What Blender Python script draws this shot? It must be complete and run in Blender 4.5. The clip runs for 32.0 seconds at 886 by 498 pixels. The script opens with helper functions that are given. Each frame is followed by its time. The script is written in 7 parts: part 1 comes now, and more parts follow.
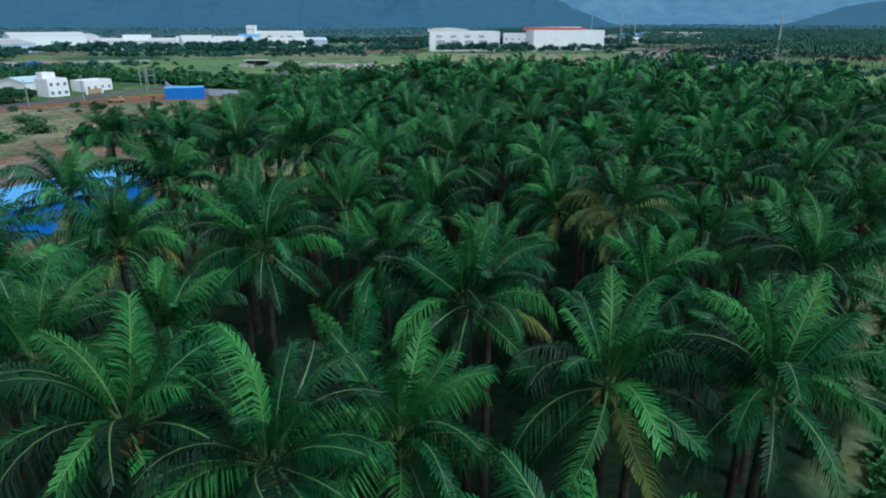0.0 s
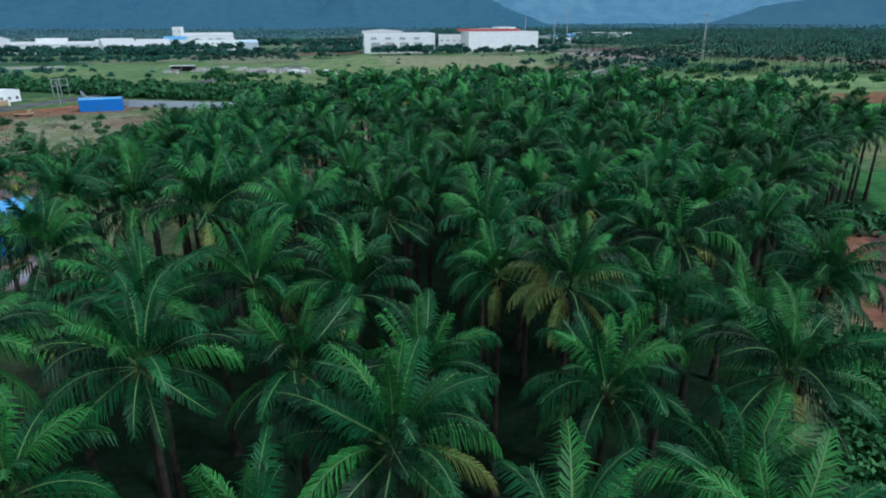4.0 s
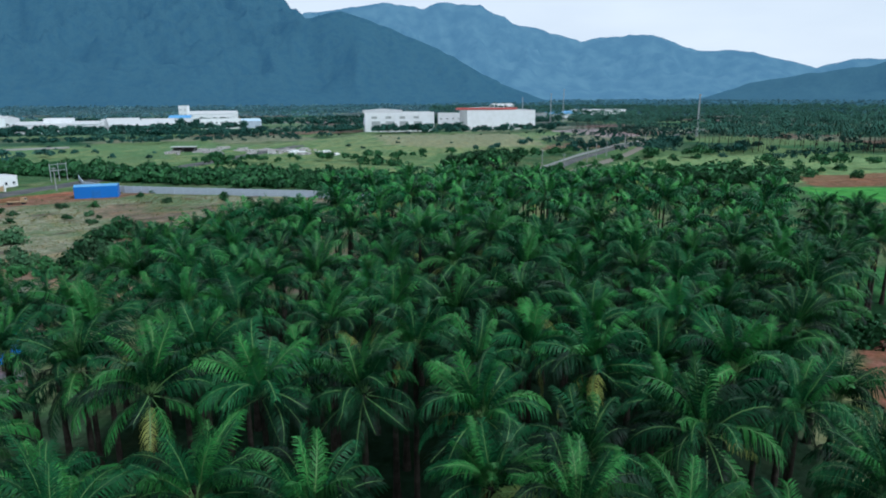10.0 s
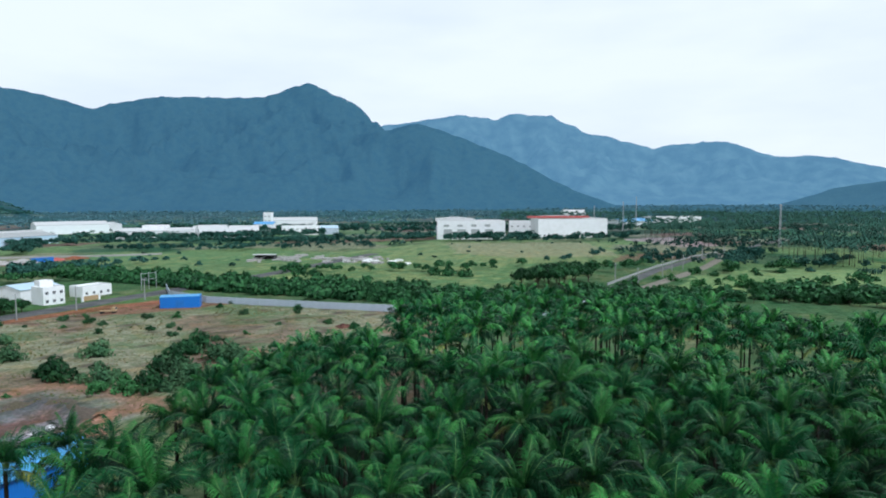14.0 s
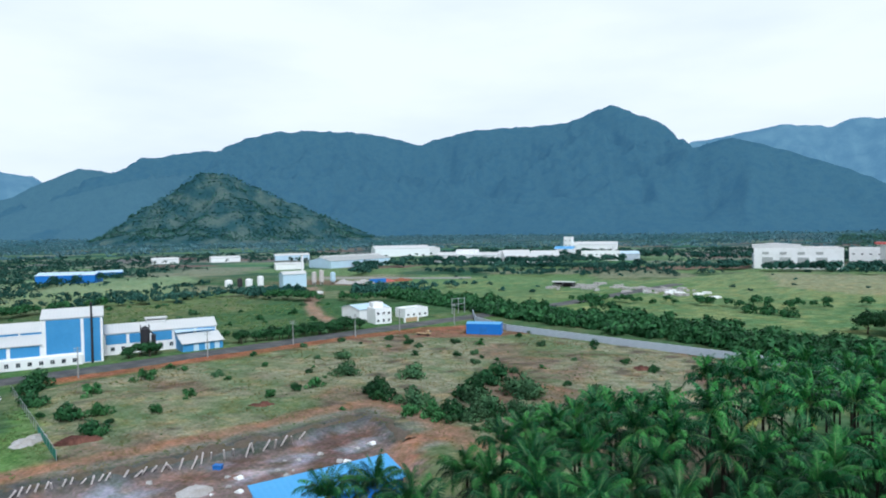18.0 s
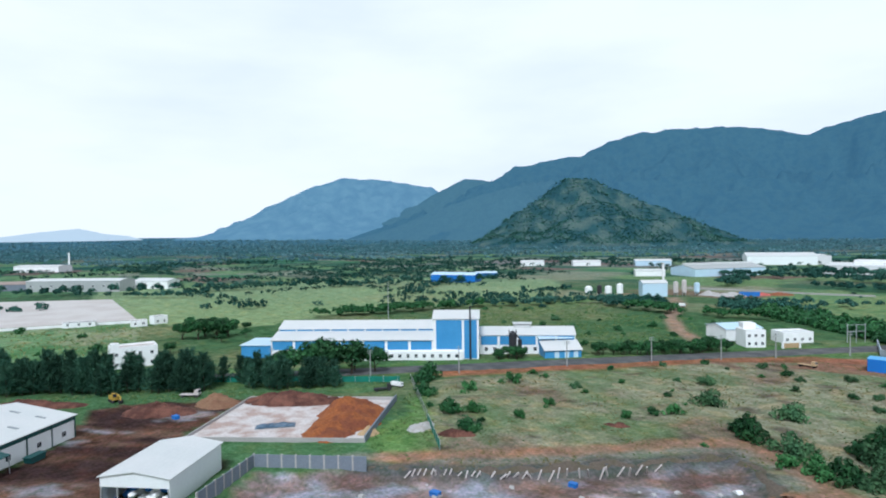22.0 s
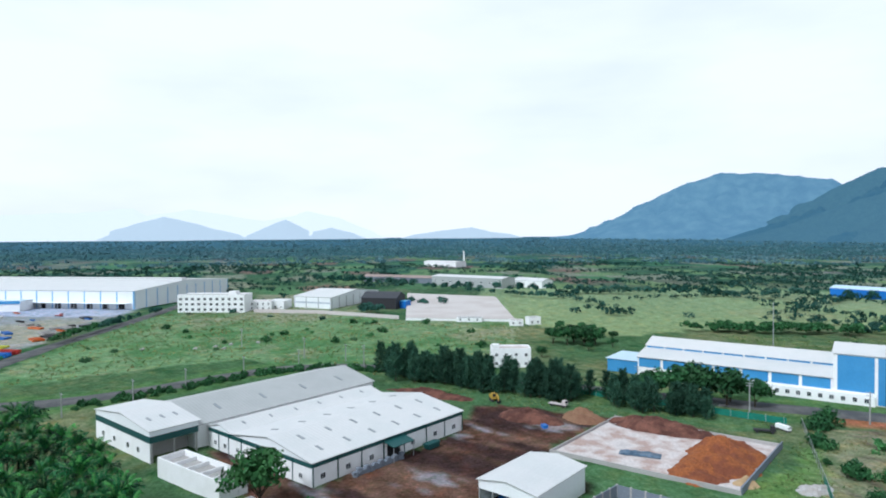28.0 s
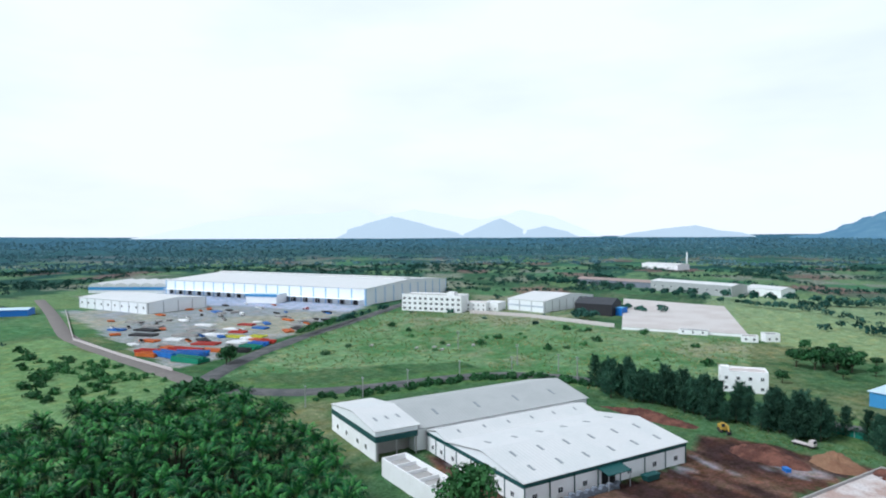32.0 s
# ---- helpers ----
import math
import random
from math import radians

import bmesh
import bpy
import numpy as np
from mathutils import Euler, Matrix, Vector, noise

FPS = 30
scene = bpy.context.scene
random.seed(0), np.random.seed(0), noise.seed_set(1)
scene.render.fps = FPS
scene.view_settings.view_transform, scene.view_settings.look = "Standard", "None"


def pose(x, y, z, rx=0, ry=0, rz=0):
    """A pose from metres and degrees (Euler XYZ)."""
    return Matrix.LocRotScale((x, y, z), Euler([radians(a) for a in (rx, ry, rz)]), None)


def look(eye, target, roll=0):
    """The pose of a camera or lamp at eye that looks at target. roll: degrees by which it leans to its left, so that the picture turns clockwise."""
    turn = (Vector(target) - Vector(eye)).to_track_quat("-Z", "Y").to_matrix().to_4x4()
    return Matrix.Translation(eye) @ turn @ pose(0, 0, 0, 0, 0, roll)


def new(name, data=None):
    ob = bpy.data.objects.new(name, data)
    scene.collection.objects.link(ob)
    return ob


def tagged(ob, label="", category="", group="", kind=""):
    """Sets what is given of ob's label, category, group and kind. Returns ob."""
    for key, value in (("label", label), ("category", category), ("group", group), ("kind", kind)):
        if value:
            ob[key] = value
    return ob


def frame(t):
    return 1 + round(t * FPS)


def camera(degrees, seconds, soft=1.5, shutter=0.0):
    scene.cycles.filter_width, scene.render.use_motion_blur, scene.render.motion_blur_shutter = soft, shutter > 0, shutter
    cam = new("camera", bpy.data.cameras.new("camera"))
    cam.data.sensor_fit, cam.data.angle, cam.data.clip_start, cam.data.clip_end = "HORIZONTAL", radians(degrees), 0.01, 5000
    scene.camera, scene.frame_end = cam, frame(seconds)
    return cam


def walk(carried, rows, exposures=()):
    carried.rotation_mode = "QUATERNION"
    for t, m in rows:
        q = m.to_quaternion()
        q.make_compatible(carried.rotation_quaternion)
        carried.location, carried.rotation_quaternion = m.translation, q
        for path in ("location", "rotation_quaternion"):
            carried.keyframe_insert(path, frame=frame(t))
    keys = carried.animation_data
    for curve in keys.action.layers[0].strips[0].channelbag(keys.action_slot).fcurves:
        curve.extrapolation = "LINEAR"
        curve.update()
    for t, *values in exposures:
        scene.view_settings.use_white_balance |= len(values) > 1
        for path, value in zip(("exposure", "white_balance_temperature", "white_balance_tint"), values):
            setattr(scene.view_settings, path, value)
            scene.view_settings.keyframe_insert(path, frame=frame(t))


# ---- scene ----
cam = camera(70.4, 32.0, soft=1.95)
PATH = [
    (0, (1.237, -13.186, 25.13), (1.043, -11.315, 24.451), 0.1),
    (0.5, (1.213, -12.431, 25.344), (1.071, -10.555, 24.664), 0.2),
    (1, (1.223, -11.649, 25.593), (1.136, -9.77, 24.912), 0.1),
    (1.5, (1.258, -10.878, 25.868), (1.209, -8.998, 25.189), 0.1),
    (2, (1.31, -10.147, 26.158), (1.275, -8.265, 25.481), 0.1),
    (2.5, (1.372, -9.465, 26.447), (1.343, -7.584, 25.768), 0.0),
    (3, (1.439, -8.816, 26.727), (1.417, -6.935, 26.047), -0.1),
    (3.5, (1.511, -8.189, 27.001), (1.495, -6.309, 26.32), -0.1),
    (5.5, (1.87, -5.841, 28.109), (1.858, -3.959, 27.432), -0.0),
    (6, (1.954, -5.282, 28.438), (1.942, -3.399, 27.762), -0.0),
    (6.5, (2.034, -4.735, 28.784), (2.021, -2.853, 28.109), -0.0),
    (7, (2.104, -4.197, 29.142), (2.092, -2.311, 28.476), 0.0),
    (7.5, (2.163, -3.657, 29.495), (2.151, -1.766, 28.845), 0.0),
    (8, (2.215, -3.119, 29.84), (2.202, -1.224, 29.202), -0.0),
    (8.5, (2.265, -2.595, 30.176), (2.251, -0.686, 29.578), -0.1),
    (9, (2.316, -2.101, 30.502), (2.302, -0.177, 29.958), -0.1),
    (9.5, (2.368, -1.652, 30.825), (2.354, 0.282, 30.315), -0.1),
    (10, (2.421, -1.254, 31.158), (2.406, 0.69, 30.688), -0.2),
    (10.5, (2.472, -0.904, 31.524), (2.457, 1.051, 31.101), -0.1),
    (11, (2.523, -0.593, 31.946), (2.507, 1.37, 31.564), -0.2),
    (11.5, (2.57, -0.316, 32.435), (2.555, 1.656, 32.1), -0.1),
    (12, (2.609, -0.067, 32.983), (2.592, 1.911, 32.689), -0.1),
    (12.5, (2.635, 0.159, 33.566), (2.611, 2.142, 33.308), -0.2),
    (13, (2.65, 0.373, 34.154), (2.588, 2.359, 33.931), -0.2),
    (13.5, (2.66, 0.601, 34.714), (2.516, 2.587, 34.527), -0.2),
    (14, (2.661, 0.887, 35.23), (2.422, 2.867, 35.081), -0.2),
    (14.5, (2.647, 1.248, 35.708), (2.31, 3.217, 35.596), -0.3),
    (16.5, (2.39, 3.536, 37.36), (1.574, 5.36, 37.28), -0.7),
    (17, (2.36, 3.868, 37.838), (1.445, 5.644, 37.761), -0.7),
    (17.5, (2.337, 4.117, 38.325), (1.331, 5.844, 38.25), -0.9),
    (18, (2.317, 4.321, 38.806), (1.206, 5.982, 38.735), -0.8),
    (18.5, (2.303, 4.534, 39.272), (1.09, 6.123, 39.204), -0.9),
    (19, (2.289, 4.756, 39.733), (0.967, 6.255, 39.668), -0.8),
    (19.5, (2.255, 4.969, 40.198), (0.82, 6.362, 40.136), -0.9),
    (20, (2.165, 5.168, 40.673), (0.623, 6.441, 40.614), -0.9),
    (20.5, (2.003, 5.349, 41.165), (0.381, 6.519, 41.109), -0.9),
    (21, (1.79, 5.51, 41.673), (0.095, 6.571, 41.619), -0.8),
    (21.5, (1.572, 5.65, 42.187), (-0.197, 6.583, 42.135), -0.9),
    (22, (1.373, 5.779, 42.686), (-0.451, 6.598, 42.636), -0.8),
    (22.5, (1.179, 5.912, 43.155), (-0.688, 6.628, 43.105), -0.7),
    (23, (0.964, 6.056, 43.591), (-0.939, 6.669, 43.543), -0.6),
    (23.5, (0.718, 6.204, 44.005), (-1.214, 6.72, 43.958), -0.6),
    (24, (0.454, 6.338, 44.411), (-1.505, 6.736, 44.364), -0.7),
    (24.5, (0.198, 6.442, 44.819), (-1.783, 6.711, 44.774), -0.5),
    (25, (-0.049, 6.52, 45.237), (-2.042, 6.68, 45.193), -0.6),
    (25.5, (-0.302, 6.577, 45.663), (-2.3, 6.651, 45.619), -0.5),
    (27.5, (-1.549, 6.571, 47.394), (-3.536, 6.342, 47.348), -0.4),
    (28, (-1.874, 6.481, 47.794), (-3.851, 6.183, 47.75), -0.4),
    (28.5, (-2.198, 6.37, 48.196), (-4.163, 6.002, 48.151), -0.4),
    (29, (-2.522, 6.246, 48.614), (-4.469, 5.793, 48.57), -0.3),
    (29.5, (-2.857, 6.112, 49.06), (-4.787, 5.588, 49.015), -0.4),
    (30, (-3.212, 5.964, 49.524), (-5.122, 5.371, 49.478), -0.4),
    (30.5, (-3.585, 5.806, 50.0), (-5.47, 5.141, 49.955), -0.3),
    (31, (-3.96, 5.653, 50.494), (-5.813, 4.902, 50.447), -0.3),
    (31.5, (-4.31, 5.526, 51.03), (-6.123, 4.684, 50.984), -0.4),
    (32, (-4.595, 5.461, 51.659), (-6.362, 4.527, 51.612), -0.3),
]
EXPOSURES = [(0, 0.0, 5300, 5), (8, 0.0, 5300, 6), (11, 0.05, 5500, 6), (14, 0.17, 5620, 7), (20, 0.22, 5600, 7), (32, 0.28, 5640, 8)]
walk(cam, [(t, look(eye, target, roll)) for t, eye, target, roll in PATH], EXPOSURES)

# ---- sky and sun: overcast, late afternoon ----
world = bpy.data.worlds.new("sky")
scene.world = world
world.use_nodes = True
wn, wl = world.node_tree.nodes, world.node_tree.links
wn.clear()
SUN_EL, SUN_AZ = radians(50), radians(125)
sky = wn.new("ShaderNodeTexSky")
sky.sky_type, sky.sun_disc = "NISHITA", False
sky.sun_elevation, sky.sun_rotation = SUN_EL, SUN_AZ
sky.air_density, sky.dust_density, sky.ozone_density = 1.0, 4.0, 1.0
sky_gain = wn.new("ShaderNodeVectorMath")
sky_gain.operation = "SCALE"
sky_gain.inputs["Scale"].default_value = 0.10
wl.new(sky.outputs[0], sky_gain.inputs[0])
w_co = wn.new("ShaderNodeTexCoord")
w_map = wn.new("ShaderNodeMapping")
w_map.inputs["Scale"].default_value = (1.1, 1.1, 4.0)
wl.new(w_co.outputs["Generated"], w_map.inputs[0])
w_noise = wn.new("ShaderNodeTexNoise")
w_noise.inputs["Scale"].default_value, w_noise.inputs["Detail"].default_value = 2.2, 6
wl.new(w_map.outputs[0], w_noise.inputs[0])
w_ramp = wn.new("ShaderNodeValToRGB")
w_ramp.color_ramp.elements[0].position, w_ramp.color_ramp.elements[0].color = 0.34, (0.865, 0.88, 0.895, 1)
w_ramp.color_ramp.elements[1].position, w_ramp.color_ramp.elements[1].color = 0.60, (0.99, 0.982, 0.960, 1)
wl.new(w_noise.outputs[0], w_ramp.inputs[0])
w_mix = wn.new("ShaderNodeMix")
w_mix.data_type = "RGBA"
w_mix.inputs[0].default_value = 0.93
wl.new(sky_gain.outputs[0], w_mix.inputs[6])
wl.new(w_ramp.outputs[0], w_mix.inputs[7])
w_sep = wn.new("ShaderNodeSeparateXYZ")
wl.new(w_co.outputs["Generated"], w_sep.inputs[0])
w_up = wn.new("ShaderNodeMapRange")
w_up.inputs[1].default_value, w_up.inputs[2].default_value = 0.35, 0.95
w_up.inputs[3].default_value, w_up.inputs[4].default_value = 0.92, 0.22
wl.new(w_sep.outputs[2], w_up.inputs[0])
w_bg = wn.new("ShaderNodeBackground")
wl.new(w_up.outputs[0], w_bg.inputs[1])
w_out = wn.new("ShaderNodeOutputWorld")
wl.new(w_mix.outputs[2], w_bg.inputs[0])
wl.new(w_bg.outputs[0], w_out.inputs[0])
sun = new("sun", bpy.data.lights.new("sun", "SUN"))
sun.data.energy, sun.data.angle, sun.data.color = 2.5, radians(14), (1.0, 0.97, 0.92)
sun.matrix_world = look((0, 0, 0), (-math.sin(SUN_AZ) * math.cos(SUN_EL), -math.cos(SUN_AZ) * math.cos(SUN_EL), -math.sin(SUN_EL)))


# ---- materials ----
def mat(name, color, rough=0.8, vary=0.25, scale=1.0, fine=8.0, bump=0.2, metal=0.0, other=None, island=0.0, spec=0.3, coat=None, glow=None):
    """Surface with a broad stain, a fine grain and relief. other: a second colour that shows in patches."""
    m = bpy.data.materials.new(name)
    m.use_nodes = True
    n, l = m.node_tree.nodes, m.node_tree.links
    p = n["Principled BSDF"]
    p.inputs["Roughness"].default_value, p.inputs["Metallic"].default_value = rough, metal
    p.inputs["Specular IOR Level"].default_value = spec
    co = n.new("ShaderNodeTexCoord")
    big = n.new("ShaderNodeTexNoise")
    big.inputs["Scale"].default_value, big.inputs["Detail"].default_value = scale, 5
    small = n.new("ShaderNodeTexNoise")
    small.inputs["Scale"].default_value, small.inputs["Detail"].default_value = scale * fine, 4
    for t in (big, small):
        l.new(co.outputs["Object"], t.inputs["Vector"])
    if coat:
        at = n.new("ShaderNodeVertexColor")
        at.layer_name = coat
        base = at.outputs[0]
    else:
        mix = n.new("ShaderNodeMix")
        mix.data_type = "RGBA"
        ramp = n.new("ShaderNodeMapRange")
        ramp.inputs[1].default_value, ramp.inputs[2].default_value = 0.42, 0.62
        l.new(big.outputs[0], ramp.inputs[0])
        l.new(ramp.outputs[0], mix.inputs[0])
        mix.inputs[6].default_value = (*color, 1)
        mix.inputs[7].default_value = (*(other or color), 1)
        base = mix.outputs[2]
    add = n.new("ShaderNodeMath")
    add.operation = "ADD"
    l.new(big.outputs[0], add.inputs[0])
    l.new(small.outputs[0], add.inputs[1])
    val = n.new("ShaderNodeMapRange")
    val.inputs[1].default_value, val.inputs[2].default_value = 0.6, 1.4
    val.inputs[3].default_value, val.inputs[4].default_value = 1 - vary, 1 + vary
    l.new(add.outputs[0], val.inputs[0])
    last = val.outputs[0]
    if island:
        geo = n.new("ShaderNodeNewGeometry")
        inf = n.new("ShaderNodeObjectInfo")
        for src in (geo.outputs["Random Per Island"], inf.outputs["Random"]):
            r = n.new("ShaderNodeMapRange")
            r.inputs[3].default_value, r.inputs[4].default_value = 1 - island, 1 + island
            l.new(src, r.inputs[0])
            mul = n.new("ShaderNodeMath")
            mul.operation = "MULTIPLY"
            l.new(last, mul.inputs[0])
            l.new(r.outputs[0], mul.inputs[1])
            last = mul.outputs[0]
    tint = n.new("ShaderNodeVectorMath")
    tint.operation = "SCALE"
    l.new(base, tint.inputs[0])
    l.new(last, tint.inputs["Scale"])
    l.new(tint.outputs[0], p.inputs["Base Color"])
    if bump:
        b = n.new("ShaderNodeBump")
        b.inputs["Strength"].default_value, b.inputs["Distance"].default_value = bump, 0.4 / (scale * fine) ** 0.5
        l.new(small.outputs[0], b.inputs["Height"])
        l.new(b.outputs[0], p.inputs["Normal"])
    if glow:
        p.inputs["Emission Color"].default_value = (*glow[:3], 1)
        p.inputs["Emission Strength"].default_value = glow[3]
    return m


def sheet(name, color, rough=0.45, pitch=1.0, vary=0.08, metal=0.0, other=None, axis=0):
    """Corrugated metal sheet: ribs as relief across one local axis."""
    m = mat(name, color, rough, vary, 0.15, 14, 0.0, metal, other, spec=0.4)
    n, l = m.node_tree.nodes, m.node_tree.links
    co = n.new("ShaderNodeTexCoord")
    w = n.new("ShaderNodeTexWave")
    w.bands_direction = "XYZ"[axis]
    w.inputs["Scale"].default_value = 0.314 / pitch
    l.new(co.outputs["Object"], w.inputs["Vector"])
    b = n.new("ShaderNodeBump")
    b.inputs["Strength"].default_value, b.inputs["Distance"].default_value = 0.35, 0.06
    l.new(w.outputs[1], b.inputs["Height"])
    l.new(b.outputs[0], n["Principled BSDF"].inputs["Normal"])
    return m


GROUND = mat("earth_and_grass", (0.1, 0.12, 0.05), 0.95, 0.38, 0.18, 9, 0.5, coat="soil", spec=0.0)
gn, gl = GROUND.node_tree.nodes, GROUND.node_tree.links
g_shader = gn["Principled BSDF"]
g_source = g_shader.inputs["Base Color"].links[0].from_socket
g_co = gn.new("ShaderNodeTexCoord")
for g_scale, g_detail, g_lo, g_hi, g_tint in ((0.42, 9, 0.40, 0.66, (0.62, 0.72, 0.58, 1)), (1.3, 6, 0.44, 0.64, (0.70, 0.78, 0.70, 1)), (0.16, 8, 0.50, 0.66, (1.32, 1.06, 0.92, 1)), (0.85, 8, 0.54, 0.70, (1.45, 1.30, 1.25, 1))):
    g_noise = gn.new("ShaderNodeTexNoise")
    g_noise.inputs["Scale"].default_value, g_noise.inputs["Detail"].default_value, g_noise.inputs["Roughness"].default_value = g_scale, g_detail, 0.62
    gl.new(g_co.outputs["Object"], g_noise.inputs["Vector"])
    g_ramp = gn.new("ShaderNodeMapRange")
    g_ramp.inputs[1].default_value, g_ramp.inputs[2].default_value = g_lo, g_hi
    gl.new(g_noise.outputs[0], g_ramp.inputs[0])
    g_mix = gn.new("ShaderNodeMix")
    g_mix.data_type, g_mix.blend_type = "RGBA", "MULTIPLY"
    gl.new(g_ramp.outputs[0], g_mix.inputs[0])
    gl.new(g_source, g_mix.inputs[6])
    g_mix.inputs[7].default_value = g_tint
    g_source = g_mix.outputs[2]
gl.new(g_source, g_shader.inputs["Base Color"])
PALM = mat("palm_leaf", (0.008, 0.060, 0.020), 0.5, 0.35, 0.6, 6, 0.0, other=(0.015, 0.084, 0.026), island=0.35, spec=0.14)
# Dark copy of the palm leaf: crown shade put into the colour.
PALM_DARK = mat("shaded_palm_leaf", (0.004, 0.022, 0.010), 0.5, 0.35, 0.6, 6, 0.0, other=(0.008, 0.035, 0.014), island=0.35, spec=0.14)
PALM_YOUNG = mat("young_palm_leaf", (0.028, 0.140, 0.030), 0.5, 0.3, 0.6, 6, 0.0, other=(0.046, 0.180, 0.038), island=0.35, spec=0.15)
PALM_OLD = mat("yellowing_palm_leaf", (0.20, 0.23, 0.055), 0.55, 0.3, 0.6, 6, 0.0, other=(0.09, 0.15, 0.035), island=0.25, spec=0.2)
RACHIS = mat("palm_rib", (0.115, 0.215, 0.070), 0.5, 0.2, 1, 6, 0.0, spec=0.2)
TRUNK = mat("palm_trunk", (0.030, 0.027, 0.022), 0.95, 0.35, 1.5, 6, 0.5, other=(0.048, 0.042, 0.034), spec=0.05)
BARK = mat("bark", (0.07, 0.055, 0.04), 0.9, 0.35, 1.2, 6, 0.5)
NUT = mat("coconut_husk", (0.16, 0.10, 0.03), 0.6, 0.3, 3, 5, 0.2, other=(0.10, 0.13, 0.03))
LEAF = mat("broad_leaf", (0.018, 0.070, 0.026), 0.6, 0.3, 0.4, 6, 0.0, other=(0.034, 0.105, 0.036), island=0.35, spec=0.15)
LEAF_BRIGHT = mat("fresh_leaf", (0.034, 0.125, 0.038), 0.6, 0.3, 0.4, 6, 0.0, other=(0.052, 0.150, 0.048), island=0.3, spec=0.15)
LEAF_GREY = mat("thorn_leaf", (0.045, 0.110, 0.052), 0.7, 0.3, 0.4, 6, 0.0, other=(0.065, 0.135, 0.060), island=0.3, spec=0.1)
NEEDLE = mat("casuarina_needle", (0.026, 0.075, 0.050), 0.9, 0.35, 0.4, 6, 0.0, other=(0.050, 0.115, 0.072), island=0.35, spec=0.1)
# Far leaf colours shifted to blue: distance haze put into base colour.
FAR_LEAF = mat("hazed_tree_leaf", (0.024, 0.080, 0.064), 0.9, 0.3, 0.02, 20, 0.0, other=(0.044, 0.112, 0.088), island=0.4, spec=0.1)
WOOD_LEAF = mat("hazed_wood_leaf", (0.080, 0.170, 0.200), 0.9, 0.25, 0.01, 20, 0.0, other=(0.115, 0.215, 0.240), island=0.3, spec=0.05)
ROOF_WHITE = sheet("white_roof_sheet", (0.62, 0.63, 0.63), 0.4, 0.9, 0.07, other=(0.56, 0.58, 0.58))
ROOF_GREY = sheet("grey_roof_sheet", (0.40, 0.42, 0.42), 0.4, 0.9, 0.07, other=(0.36, 0.38, 0.38))
ROOF_BLUE = sheet("blue_roof_sheet", (0.10, 0.38, 0.72), 0.4, 0.9, 0.08, other=(0.08, 0.33, 0.66))
ROOF_PALE = sheet("pale_blue_roof_sheet", (0.50, 0.66, 0.78), 0.45, 0.9, 0.08)
ROOF_RED = sheet("red_roof_sheet", (0.45, 0.10, 0.09), 0.5, 0.9, 0.1)
BLUE = sheet("blue_wall_sheet", (0.070, 0.29, 0.58), 0.5, 0.5, 0.12, other=(0.055, 0.25, 0.52))
SHED_BLUE = sheet("bright_blue_sheet", (0.02, 0.16, 0.55), 0.45, 0.3, 0.08)
WALL = mat("white_plaster", (0.86, 0.87, 0.88), 0.85, 0.06, 0.25, 12, 0.1, other=(0.78, 0.79, 0.79))
WALL_SHEET = sheet("white_wall_sheet", (0.80, 0.83, 0.85), 0.5, 0.6, 0.05)
GREEN_BAND = sheet("dark_green_sheet", (0.012, 0.075, 0.075), 0.5, 0.5, 0.1)
CONCRETE = mat("concrete", (0.40, 0.39, 0.38), 0.9, 0.18, 0.3, 14, 0.2, other=(0.33, 0.32, 0.31))
PALE_CONCRETE = mat("pale_concrete", (0.60, 0.56, 0.55), 0.9, 0.22, 0.12, 16, 0.2, other=(0.42, 0.36, 0.34))
SLAB = mat("stained_slab", (0.62, 0.58, 0.57), 0.9, 0.3, 0.22, 9, 0.2, other=(0.36, 0.27, 0.24))
POLE = mat("weathered_pole", (0.30, 0.31, 0.31), 0.9, 0.2, 0.5, 8, 0.0)
BLOCK = mat("hollow_block", (0.20, 0.23, 0.28), 0.9, 0.2, 0.5, 10, 0.3, other=(0.16, 0.19, 0.23))
COMPOUND = mat("grey_blue_wall", (0.42, 0.48, 0.56), 0.85, 0.15, 0.2, 12, 0.2, other=(0.50, 0.55, 0.62))
SKYLIGHT = mat("skylight_sheet", (0.24, 0.27, 0.29), 0.4, 0.15, 0.5, 6, 0.0)
# Paler, bluer palm green: the haze over distance is painted in.
FAR_PALM = mat("hazed_palm_leaf", (0.030, 0.095, 0.070), 0.8, 0.3, 0.02, 20, 0.0, other=(0.045, 0.12, 0.085), island=0.4, spec=0.1)
ASPHALT = mat("asphalt", (0.075, 0.08, 0.085), 0.9, 0.25, 0.2, 20, 0.2, other=(0.11, 0.11, 0.11))
# Near-black fill painted in place of the dim inside of openings.
DARK = mat("dark_opening_fill", (0.02, 0.022, 0.025), 0.5, 0.2, 0.5, 6, 0.0)
GLASS = mat("window_glass", (0.03, 0.04, 0.05), 0.12, 0.1, 0.5, 6, 0.0, spec=0.6)
STEEL = mat("galvanised_steel", (0.42, 0.44, 0.46), 0.5, 0.15, 0.6, 8, 0.0, metal=0.5)
BLACK_STEEL = mat("sooty_steel", (0.03, 0.03, 0.035), 0.6, 0.2, 0.6, 8, 0.0)
YELLOW = mat("yellow_paint", (0.42, 0.28, 0.05), 0.6, 0.2, 0.8, 8, 0.0)
RED_EARTH = mat("red_earth", (0.27, 0.10, 0.05), 0.95, 0.3, 0.25, 9, 0.6, other=(0.20, 0.075, 0.04))
ORANGE_EARTH = mat("orange_earth", (0.31, 0.105, 0.035), 0.95, 0.5, 0.3, 7, 1.0, other=(0.15, 0.050, 0.026))
